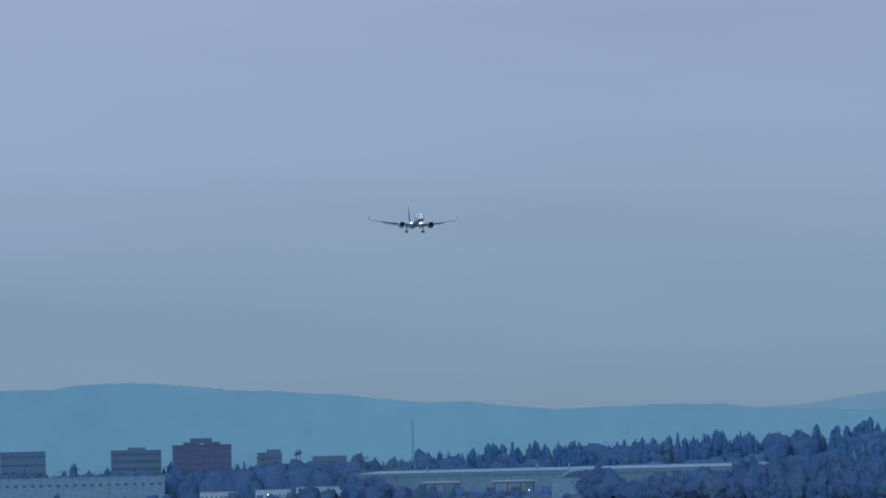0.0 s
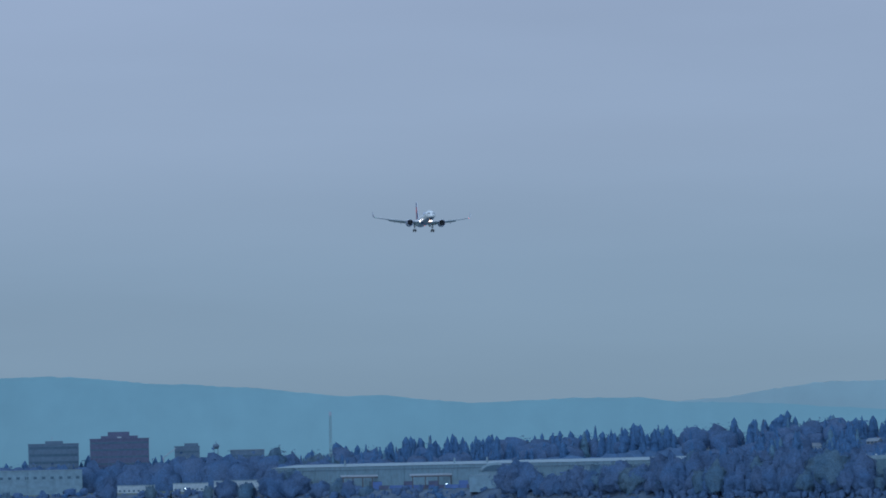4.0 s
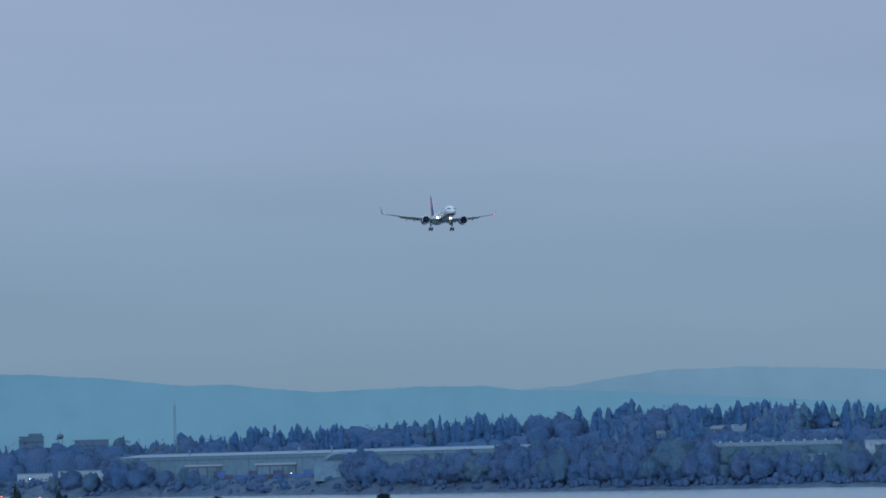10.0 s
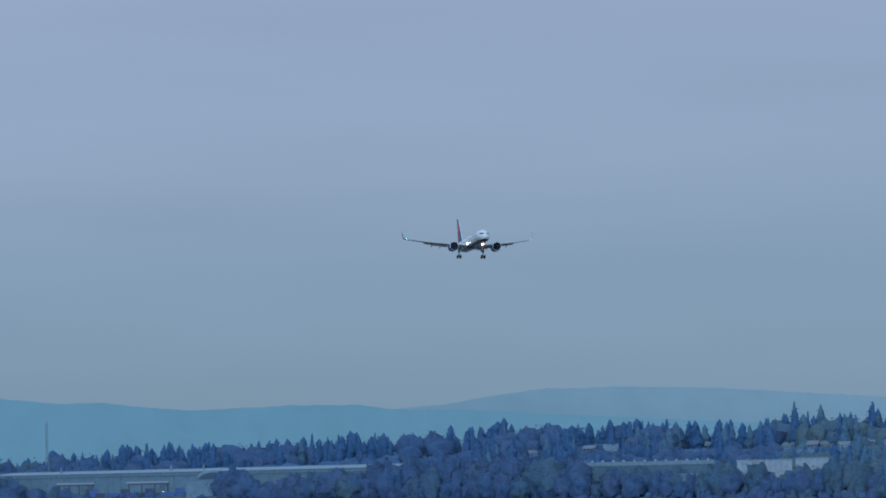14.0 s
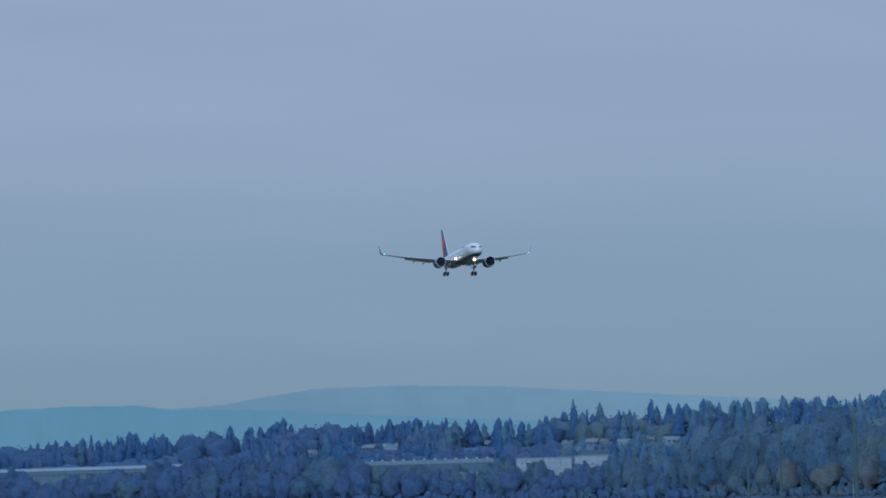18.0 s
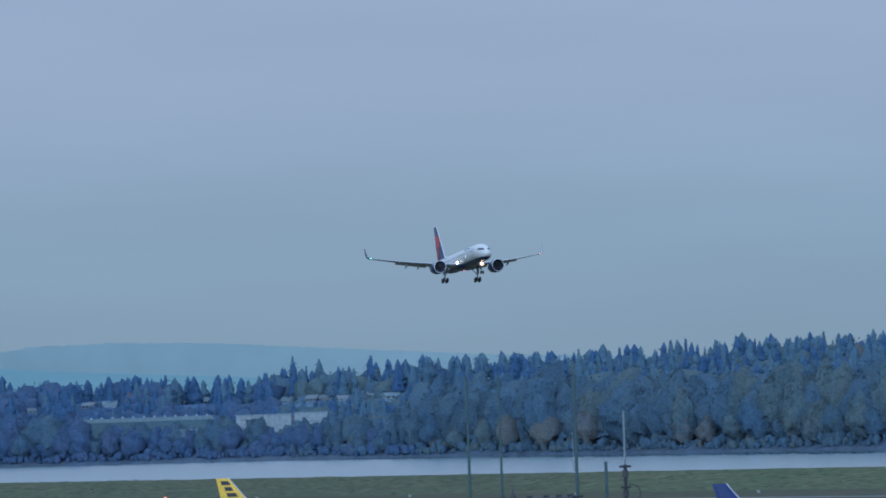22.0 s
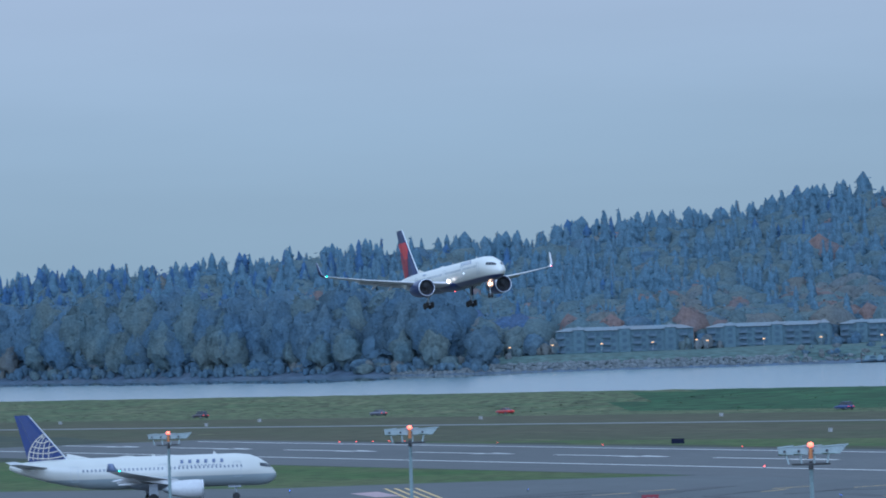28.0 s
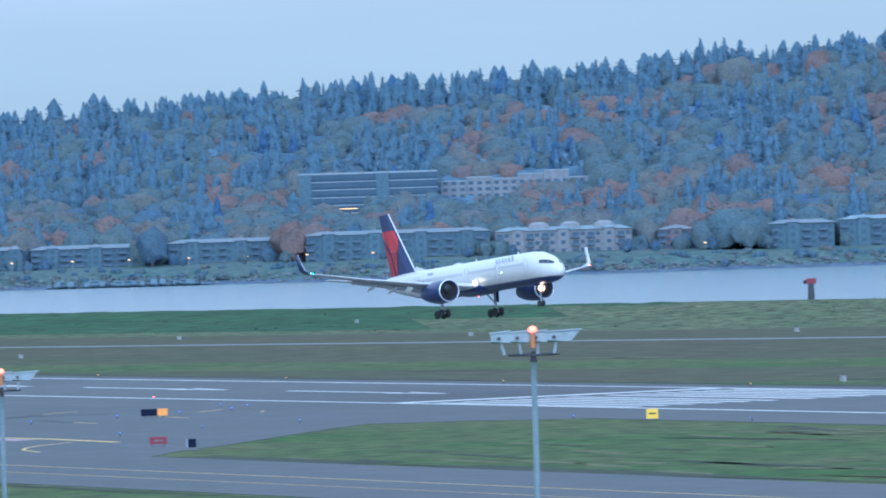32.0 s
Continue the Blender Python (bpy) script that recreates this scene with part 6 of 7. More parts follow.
    gm = mesh_of("cabin_window", bm_box(box(-2.2, 0.6, -1.16, -1.0, 1.7, 2.2), -2.2, 0.6, 1.0, 1.16, 1.7, 2.2), M_GLASS_FAR)
    for i in range(13):
        a = -64.66 + 1.17 * i / 12
        d = shore(a) - 14 - (i % 3) * 6
        t = thing("motor_boat", Matrix.Translation(at(a, d, WATER)) @ Matrix.Rotation(radians(-a + rng.uniform(20, 160)), 4, "Z") @ Matrix.Scale(rng.uniform(0.8, 1.25), 4), "white cabin cruiser moored at the marina", "boat", "boats at the marina")
        piece("hull", hm, t, Matrix.Identity(4))
        c = piece("cabin", cm, t, Matrix.Identity(4))
        piece("cabin_window", gm, c, Matrix.Identity(4))
    bm = bmesh.new()
    for i in range(20):
        a0, a1 = -64.8 + 1.45 * i / 20, -64.8 + 1.45 * (i + 1) / 20
        p, q = at(a0, shore(a0) - 8, WATER), at(a1, shore(a1) - 8, WATER)
        bm_rod(bm, p + Vector((0, 0, 0.3)), q + Vector((0, 0, 0.3)), 0.7, None, 4)
    solid("floating_dock", bm, M_CONCRETE, "low floating dock along the marina", "dock")
    for i in range(12):
        a = -64.75 + 1.3 * i / 11
        p = at(a, shore(a) - 9.5, WATER - 2)
        tagged(new("mooring_pile", mesh_of("mooring_pile", rod((0, 0, 0), (0, 0, 6), 0.3, 0.28), M_DARKMETAL)), "dark timber mooring pile", "pile", "mooring piles at the marina").location = p
    for a, el in ((-68.205, -0.247), (-67.842, -0.254), (-67.463, -0.251), (-67.03, -0.261), (-66.582, -0.265), (-66.193, -0.238), (-66.1, -0.261), (-65.602, -0.268), (-65.099, -0.265), (-64.565, -0.263), (-64.067, -0.261), (-63.544, -0.259), (-63.031, -0.252), (-62.5, -0.262), (-61.918, -0.27), (-58.988, -0.262)):
        lamp_post(a, shore(a) + 70, el, M_SODIUM, "amber street lamp on the riverside road")


build_riverside()


def build_riprap():
    """A pale rock bank along part of the far shore."""
    rng = np.random.default_rng(2)
    phi = (1 + 5 ** 0.5) / 2
    iv = np.array([(-1, phi, 0), (1, phi, 0), (-1, -phi, 0), (1, -phi, 0), (0, -1, phi), (0, 1, phi), (0, -1, -phi), (0, 1, -phi), (phi, 0, -1), (phi, 0, 1), (-phi, 0, -1), (-phi, 0, 1)]) / 1.9
    jf = np.array([(0, 11, 5), (0, 5, 1), (0, 1, 7), (0, 7, 10), (0, 10, 11), (1, 5, 9), (5, 11, 4), (11, 10, 2), (10, 7, 6), (7, 1, 8), (3, 9, 4), (3, 4, 2), (3, 2, 6), (3, 6, 8), (3, 8, 9), (4, 9, 5), (2, 4, 11), (6, 2, 10), (8, 6, 7), (9, 8, 1)])
    vs, fs = [], []
    for i in range(1500):
        a = rng.uniform(-68.9, -65.3) if i < 1200 else rng.uniform(-65.3, -57.2)
        k = rng.random()
        p = at(a, shore(a) + 3 + 17 * k, WATER + 0.1 + 3.4 * k)
        s = rng.uniform(0.5, 1.5)
        vs.append(np.array(p) + iv * s * rng.uniform(0.7, 1.2, (12, 1)) * (1, 1, 0.7))
        fs.append(jf + 12 * i)
    me = tri_mesh("riprap", np.concatenate(vs), np.concatenate(fs), np.zeros(1500 * 20, int), [M_ROCK])
    tagged(new("riprap", me), "pale grey boulders along the far shore", "rocks", kind="stuff")


build_riprap()


# ---- trees along the far shore, each a thing of its own ----
M_NEARFIR = leaf_mat("near_fir_needles", (0.018, 0.027, 0.030))
M_SCRUB = leaf_mat("levee_scrub_leaves", (0.034, 0.052, 0.032))
M_STRAW = leaf_mat("straw_grass", (0.115, 0.115, 0.060), (0.085, 0.108, 0.050))
M_TUFT = leaf_mat("rank_grass", (0.040, 0.066, 0.030), (0.050, 0.074, 0.034))


def tree_meshes():
    out = {}
    for kind, protos in (("fir", FIRS), ("broad", BROADS)):
        for i, (wood, crown) in enumerate(protos):
            tm = tri_mesh("trunk", wood[0], wood[1], np.zeros(len(wood[1]), int), [M_BARK])
            for leaf in range(8):
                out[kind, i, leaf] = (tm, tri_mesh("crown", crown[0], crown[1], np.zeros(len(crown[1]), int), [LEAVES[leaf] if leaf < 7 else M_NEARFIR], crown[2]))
    return out


TREES = tree_meshes()


def tree(kind, i, leaf, p, h, girth, label, group, turn):
    t = thing("fir_tree" if kind == "fir" else "broadleaf_tree", Matrix.LocRotScale(p, Euler((0, 0, turn)), (h * girth, h * girth, h)), label, "tree", group)
    tm, cm = TREES[kind, i, leaf]
    piece("trunk", tm, t, Matrix.Identity(4))
    piece("crown", cm, t, Matrix.Identity(4))
    return t


WORDS = {0: "dark green fir", 1: "pale haze-blue fir", 2: "olive-green broadleaf tree", 3: "rust-coloured autumn tree", 4: "ochre autumn tree", 5: "dull green broadleaf tree", 6: "broadleaf tree in haze-blue leaf colour"}


def build_shore_trees():
    rng = random.Random(21)

    def grove(a0, a1, n, el_lo, el_hi, off0, off1, mix, where):
        for i in range(n):
            a = a0 + (a1 - a0) * (i + rng.uniform(0.1, 0.9)) / n
            d = shore(a) + rng.uniform(off0, off1)
            g = 2.4 if d < shore(a) + 40 else land(a, d)
            top = height(rng.uniform(el_lo, el_hi), d)
            h = max(top - g, 5)
            leaf = rng.choice(mix)
            # haze-blue leaf colour replaces olive and ochre in the west
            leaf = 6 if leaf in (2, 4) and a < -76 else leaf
            girth = rng.uniform(0.85, 1.15) * (1.0 if h < 20 else 0.85)
            if leaf < 2:
                tree("fir", rng.randrange(5), leaf, at(a, d, g - 0.3), h, girth, f"{WORDS[leaf]} {where}", "trees on the far shore", rng.uniform(0, 6))
            else:
                tree("broad", rng.randrange(6), leaf, at(a, d, g - 0.3), h, girth, f"{WORDS[leaf]} {where}", "trees on the far shore", rng.uniform(0, 6))

    w = "standing on the far river bank"
    def city_belt(a0, a1, n, lo, hi):
        for i in range(n):
            a = a0 + (a1 - a0) * (i + rng.random()) / n
            d = rng.uniform(4686, 4704)
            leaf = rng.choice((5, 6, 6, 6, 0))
            h = height(rng.uniform(lo, hi), d) - 3
            tree("fir" if leaf < 2 else "broad", rng.randrange(5), leaf, at(a, d, 2.8), h, rng.uniform(0.9, 1.2), f"{WORDS[leaf]} in the belt before the office blocks", "trees before the office blocks", rng.uniform(0, 6))

    city_belt(-86.3, -84.62, 11, 0.07, 0.13)
    city_belt(-84.62, -84.05, 6, 0.05, 0.13)
    city_belt(-84.05, -82.5, 8, 0.08, 0.20)
    grove(-86.3, -83.0, 8, -0.14, -0.05, 15, 24, (6, 6, 6, 5), w)
    for a, el in ((-82.95, 0.02), (-82.85, 0.03), (-82.78, 0.0), (-82.7, -0.09), (-82.55, -0.08), (-82.4, -0.06), (-82.3, -0.08), (-82.15, -0.13), (-80.88, 0.04), (-80.8, 0.045), (-80.74, 0.02), (-80.62, -0.07), (-80.5, -0.06), (-80.38, -0.05), (-80.28, 0.0), (-80.2, -0.03), (-80.1, -0.01), (-80.0, 0.0), (-79.9, 0.035), (-79.8, 0.0), (-79.7, 0.0), (-79.6, -0.01), (-79.5, -0.02), (-83.4, -0.05), (-83.2, -0.08)):
        d = shore(a) + rng.uniform(24, 40)
        leaf = rng.choice((5, 6, 6, 6))
        tree("broad", rng.randrange(6), leaf, at(a, d, 2.2), height(el, d) - 2.2, 1.25, f"{WORDS[leaf]} {w}", "trees on the far shore", rng.uniform(0, 6))
    grove(-79.6, -77.75, 34, 0.03, 0.12, 18, 80, (6, 6, 6, 5), w)
    grove(-79.6, -77.75, 26, -0.08, 0.03, 14, 30, (6, 6, 6, 5), w)
    grove(-77.7, -74.9, 26, -0.16, -0.04, 14, 40, (5, 6, 6, 2, 5, 6, 4), w)
    grove(-77.7, -74.9, 10, -0.05, 0.02, 30, 60, (5, 5, 0), w)
    grove(-77.9, -76.45, 14, -0.10, -0.01, 34, 60, (5, 5, 5, 2), w)
    for a, el in ((-75.55, 0.03), (-75.5, 0.02), (-74.95, 0.05), (-74.85, 0.08), (-74.8, 0.06)):
        d = shore(a) + 30
        tree("broad", 0, 5, at(a, d, 2.2), height(el, d) - 2.2, 0.9, f"{WORDS[5]} {w}", "trees on the far shore", rng.uniform(0, 6))
    grove(-74.75, -68.3, 32, 0.20, 0.34, 40, 70, (5, 5, 5, 5, 2), w)
    grove(-74.75, -68.3, 60, 0.02, 0.22, 22, 60, (5, 5, 5, 2, 5, 5), w)
    grove(-74.75, -68.0, 20, -0.16, -0.02, 16, 26, (5, 2, 2, 2, 4), w)
    grove(-63.8, -57.2, 14, -0.31, -0.23, 50, 66, (5, 2, 5, 2), w)
    # shrubs on the crest of the levee
    for a, h, g in ((-82.24, 4.4, 1.9), (-82.13, 5.0, 2.0), (-82.05, 3.6, 1.6), (-80.63, 5.6, 1.3), (-80.52, 3.4, 1.6), (-81.4, 2.6, 1.5), (-83.05, 4.0, 1.8)):
        tree("broad", rng.randrange(6), 7, at(a, levee(a) - 2, CREST - 0.6), h, g, "dark shrub standing on the crest of the levee", "shrubs on the levee", rng.uniform(0, 6))
    # near firs by the airfield
    for a, el, d in ((-84.12, -0.17, 900), (-83.9, -0.135, 900), (-83.86, -0.2, 880), (-83.5, -0.21, 900), (-83.45, -0.25, 910), (-82.93, -0.31, 860), (-84.3, -0.22, 900)):
        tree("fir", rng.randrange(5), 7, at(a, d, -0.1), height(el, d), 1.1, "dark fir standing on the airfield's edge", "firs by the airfield", rng.uniform(0, 6))


build_shore_trees()


def build_ridge_firs():
    """The tall firs that stand out on the skyline."""
    rng = random.Random(31)
    east = ((-58.954, 1.552), (-58.847, 1.522), (-58.745, 1.552), (-58.635, 1.531), (-58.251, 1.468), (-57.846, 1.515), (-57.718, 1.551), (-57.341, 1.589), (-59.368, 1.438), (-59.682, 1.397), (-60.076, 1.383), (-60.963, 1.337),
            (-63.543, 1.206), (-63.207, 1.222), (-63.089, 1.219), (-62.025, 1.32), (-61.623, 1.274), (-61.488, 1.27), (-61.321, 1.248), (-63.981, 1.179), (-63.797, 1.15), (-64.505, 1.071), (-64.873, 1.122))
    west = ((-64.858, 1.138), (-65.037, 1.107), (-65.255, 1.101), (-65.408, 1.062), (-64.637, 1.026), (-65.933, 0.936), (-66.237, 0.899), (-66.59, 0.911), (-66.674, 0.92), (-66.976, 0.937), (-67.18, 0.877), (-65.646, 0.97), (-65.527, 0.999),
            (-67.436, 0.784), (-71.303, 0.609), (-71.852, 0.56), (-72.138, 0.562), (-71.651, 0.546), (-71.062, 0.588), (-70.962, 0.584), (-70.162, 0.659), (-69.9, 0.634), (-69.664, 0.649), (-69.038, 0.747), (-69.207, 0.719))
    for az, el in east + west:
        for k in range(3):
            a = az + (0, -0.06, 0.055)[k] + rng.uniform(-0.012, 0.012)
            d = ridge(a) + rng.uniform(-20, 6)
            g = land(a, d)
            h = (height(el, d) - g) * (1.0, 0.86, 0.80)[k]
            tree("fir", rng.randrange(5), int(rng.random() < haze_share(a)), at(a, d, g - 0.4), h, rng.uniform(1.15, 1.65), "tall dark fir on the ridge against the sky", "firs on the ridge", rng.uniform(0, 6))


build_ridge_firs()


def build_levee_tufts():
    """Tufts of dark and straw-coloured grass on the levee's slope, and low scrub along its crest."""
    rng = np.random.default_rng(9)
    vs, fs, ms, k = [], [], [], 0
    for i in range(1400):
        a = rng.uniform(-80, -56.5) if i > 110 else rng.uniform(-86, -77)
        c = levee(a)
        if i < 110:
            d, s, slot = c + rng.uniform(-6, 4), rng.uniform(0.2, 0.6), 0
        else:
            d, s, slot = c * rng.uniform(0.89, 1.0), rng.uniform(0.15, 0.4), 1 if rng.random() < 0.6 else 2
        z = float(np.interp(d / c, (0.885, 0.905, 0.95, 0.985, 1.0), (0.0, 0.25, 1.3, CREST - 0.2, CREST)))
        for j in range(9):
            p = np.array(at(a, d, z)) + rng.normal(size=3) * (s * 1.2, s * 1.8, 0) + (0, 0, rng.uniform(0, s * 0.5))
            e = rng.normal(size=3) * s * 0.45
            f = rng.normal(size=3) * s * 0.35
            e[2], f[2] = 0.3 * e[2], 0.3 * f[2]
            vs.append(np.array([p - e, p - f, p + e, p + f]))
            fs.append(np.array([(0, 1, 2), (0, 2, 3)] if np.cross(e, f)[2] > 0 else [(2, 1, 0), (3, 2, 0)]) + k)
            ms += [slot, slot]
            k += 4
    tagged(new("levee_scrub", tri_mesh("levee_scrub", np.concatenate(vs), np.concatenate(fs), np.array(ms), [M_SCRUB, M_STRAW, M_TUFT], np.tile((0.0, 0.0, 1.0), (k, 1)))), "dark scrub and straw-coloured tufts dotted over the levee", "scrub", kind="stuff")


build_levee_tufts()


# ---- the airfield ----
def line_y(c, x):
    return 0.262 * x + c


def build_roads():
    """The riverside drive at the levee's foot and the pale perimeter road."""
    for name, c, w, m, label, x0 in (("riverside_drive", 886, 9, M_ROAD, "two-lane asphalt road along the foot of the levee", -2800), ("perimeter_road", 806, 6, M_PERIMETER, "narrow pale perimeter road on the airfield", -2600)):
        n = 40
        xs = [x0 + (1200 - x0) * i / n for i in range(n + 1)]
        bm = bmesh.new()
        rows = []
        for x in xs:
            y = line_y(c, x)
            z = 0.06
            rows.append([bm.verts.new((x, y - w / 2, z)), bm.verts.new((x, y + w / 2, z)), bm.verts.new((x, y + w / 2, z - 0.4)), bm.verts.new((x, y - w / 2, z - 0.4))])
        for r0, r1 in zip(rows, rows[1:]):
            for i in range(4):
                bm.faces.new((r0[i], r0[(i + 1) % 4], r1[(i + 1) % 4], r1[i]))
        bmesh.ops.recalc_face_normals(bm, faces=bm.faces[:])
        solid(name, bm, m, label, "road", "structure")


build_roads()


def flood_mast(x, y, top, yaw, w=3.5, group="floodlight masts on the airfield"):
    t = thing("floodlight_mast", Matrix.Translation((x, y, -0.1)) @ Matrix.Rotation(yaw, 4, "Z"), "grey steel floodlight mast with a lit orange beacon", "light mast", group)
    s = w / 3.5
    zt = top - 0.85 * s
    part("pole", rod((0, 0, 0), (0, 0, zt - 0.35 * s), 0.19, 0.11, 12), M_MASTGREY, t, "", True)
    part("pole_head", rod((0, 0, zt - 0.5 * s), (0, 0, zt - 0.05), 0.16, 0.1, 10), M_DARKMETAL, t)
    bm = bmesh.new()
    n = 20
    for i in range(n):
        a0, a1 = 6.283 * i / n, 6.283 * (i + 1) / n
        bm_rod(bm, (1.05 * s * math.cos(a0), 0.8 * s * math.sin(a0), zt - 0.2 * s), (1.05 * s * math.cos(a1), 0.8 * s * math.sin(a1), zt - 0.2 * s), 0.05, None, 6)
    for a in (0, 1.57, 3.14, 4.71):
        bm_rod(bm, (0, 0, zt - 0.2 * s), (1.05 * s * math.cos(a), 0.8 * s * math.sin(a), zt - 0.2 * s), 0.04, None, 6)
    part("ring_frame", bm, M_DARKMETAL, t, "dark ring frame under the lamps")
    for i in range(4):
        x0 = (-1.35 + 0.78 * i) * s
        part("bracket", rod((x0 * 0.9, -0.35 * s, zt - 0.18 * s), (x0 * 1.02, -0.32 * s, zt + 0.42 * s), 0.06, 0.055, 6), M_LAMPBOX, t)
        b = part("floodlight", loft([[(x0 - 0.42 * s, -0.55 * s, zt + 0.40 * s), (x0 + (0.40 if i < 3 else 0.62) * s, -0.55 * s, zt + 0.33 * s), (x0 + (0.40 if i < 3 else 0.62) * s, 0.5 * s, zt + 0.33 * s), (x0 - 0.42 * s, 0.5 * s, zt + 0.30 * s)],
                                     [(x0 - 0.45 * s, -0.6 * s, zt + 0.72 * s), (x0 + (0.36 if i < 3 else 1.0) * s, -0.6 * s, zt + 0.78 * s), (x0 + (0.36 if i < 3 else 1.0) * s, 0.55 * s, zt + 0.78 * s), (x0 - 0.45 * s, 0.55 * s, zt + 0.72 * s)]]), M_LAMPBOX, t)
        part("fixing_bolt", box(x0 - 0.16, x0 - 0.02, -0.66 * s, -0.56 * s, zt + 0.46 * s, zt + 0.6 * s), M_DARKMETAL, b)
        part("lamp_visor", loft([[(x0 - 0.48 * s, -0.64 * s, zt + 0.73 * s), (x0 + (0.40 if i < 3 else 1.06) * s, -0.64 * s, zt + 0.80 * s), (x0 + (0.40 if i < 3 else 1.06) * s, 0.6 * s, zt + 0.80 * s), (x0 - 0.48 * s, 0.6 * s, zt + 0.73 * s)],
                                 [(x0 - 0.48 * s, -0.64 * s, zt + 0.77 * s), (x0 + (0.42 if i < 3 else 1.1) * s, -0.64 * s, zt + 0.85 * s), (x0 + (0.42 if i < 3 else 1.1) * s, 0.6 * s, zt + 0.85 * s), (x0 - 0.48 * s, 0.6 * s, zt + 0.77 * s)]]), M_WHITE_WALL, b)
    part("beacon_post", rod((0, -0.7 * s, zt + 0.1 * s), (0, -0.7 * s, zt + 0.75 * s), 0.12, 0.1, 8), M_BEACON_BODY, t, "orange beacon post")
    part("beacon", ball((0, -0.7 * s, zt + 0.88 * s), 0.16, (1.1, 1, 0.9)), M_BEACON, t, "glowing orange beacon", True)
    return t


M_BEACON_BODY = mat("orange_painted_metal", (0.45, 0.18, 0.06), 0.6, other=(0.4, 0.15, 0.05), scale=3.0)


def build_masts():
    for x, y, top in ((-543.3, 188.4, 12.15), (-431.2, 167.7, 13.75), (-326.3, 150.6, 13.75), (-240.0, 135.6, 16.55)):
        flood_mast(x, y, top, math.atan2(y, x) - math.pi / 2)
    for az, el in ((-84.002, -0.268), (-83.67, -0.286), (-83.313, -0.304), (-82.916, -0.328), (-81.973, -0.40), (-81.386, -0.439), (-80.729, -0.434), (-79.958, -0.472), (-79.097, -0.516), (-77.039, -0.677), (-74.706, -0.81)):
        d = 7.57 / math.tan(radians(-el))
        p = at(az, d)
        flood_mast(p.x, p.y, 13.75, math.atan2(p.y, p.x) - math.pi / 2)


build_masts()


def build_aerials():
    """Tall aerial poles and a cross beam between the standpoint and the airfield."""
    d = 300
    labels = "thin weathered green aerial pole"
    for az, el, r in ((-74.356, 0.33, 0.075), (-74.072, 0.318, 0.065), (-73.41, 0.318, 0.085)):
        p = at(az, d, -0.1)
        top = height(el, d)
        t = thing("aerial_pole", Matrix.Translation(p) @ Matrix.Rotation(-radians(az), 4, "Z"), labels, "pole", "aerial poles")
        part("pole", rod((0, 0, 0), (0, 0, 16.9), r * 1.5, r * 1.2, 10), M_RUST, t, "rusty lower pole")
        part("upper_pole", rod((0, 0, 16.9), (0, 0, top), r, r * 0.8, 10), M_GREENPOLE, t)
        for z in (15.7, 16.4, 17.0, 17.15):
            part("clamp", rod((0, 0, z), (0, 0, z + 0.09), r * 3.2, None, 10), M_RUST, t)
        for z, x in ((16.2, 0.22), (15.6, -0.2)):
            part("junction_box", box(x - 0.1, x + 0.1, -0.15, 0.1, z, z + 0.32), M_DARKMETAL, t)
        bm = bmesh.new()
        pts = [(0.1, -0.1, 17.0), (0.35, -0.12, 16.7), (0.42, -0.12, 16.1), (0.3, -0.1, 15.4), (0.08, -0.05, 15.0)]
        for a, b in zip(pts, pts[1:]):
            bm_rod(bm, a, b, 0.022, None, 5)
        part("cable_loop", bm, M_DARKMETAL, t)
        if el > 0.31 and az > -73.6:
            part("whip_aerial", rod((-0.14, 0, 18.4), (-0.14, 0, 20.2), 0.02), M_STEEL, t)
            part("bracket", box(-0.16, 0.02, -0.03, 0.03, 18.9, 19.0), M_STEEL, t)
    a, b = at(-74.36, d, 17.0), at(-73.40, d, 17.05)
    beam = thing("aerial_beam", Matrix.Identity(4), "dark horizontal beam with pipes joining the aerial poles", "beam")
    part("beam", rod(a, b, 0.10, None, 8), M_DARKMETAL, beam)
    part("pipe", rod(a - Vector((0, 0, 0.22)), b - Vector((0, 0, 0.2)), 0.05, None, 8), M_RUST, beam)
    for k in (0.08, 0.2, 0.3, 0.55, 0.7, 0.82, 0.92):
        p = a.lerp(b, k)
        part("clip", box(p.x - 0.07, p.x + 0.07, p.y - 0.12, p.y + 0.12, p.z - 0.3, p.z + 0.16), M_RUST, beam)
    p = at(-73.978, d, -0.1)
    t = thing("beam_post", Matrix.Translation(p), "stout black post under the aerial beam", "post")
    part("post", rod((0, 0, 0), (0, 0, 17.3), 0.16, 0.15, 10), M_DARKMETAL, t)
    part("cap", rod((0, 0, 17.3), (0, 0, 17.7), 0.09, 0.02, 8), M_DARKMETAL, t)
    part("collar", rod((0, 0, 16.7), (0, 0, 16.95), 0.24, None, 10), M_DARKMETAL, t)
    part("brace", rod((0, 0, 15.8), (0.9, 0.25, 16.9), 0.05), M_DARKMETAL, t)
    p = at(-73.152, d, -0.1)
    t = thing("aerial_pole", Matrix.Translation(p), "short pale steel pole with a base flange", "pole", "aerial poles")
    part("pole", rod((0, 0, 0), (0, 0, height(-0.462, d)), 0.085, 0.075, 10), M_GREENPOLE, t)
    part("flange", rod((0, 0, 15.8), (0, 0, 15.95), 0.22, None, 10), M_RUST, t)
    p = at(-72.983, d, -0.1)
    t = thing("aerial_pole", Matrix.Translation(p) @ Matrix.Rotation(radians(73), 4, "Z"), "rusty mast with a pale whip aerial and cable loop", "pole", "aerial poles")
    part("pole", rod((0, 0, 0), (0, 0, 18.6), 0.10, 0.08, 10), M_RUST, t)
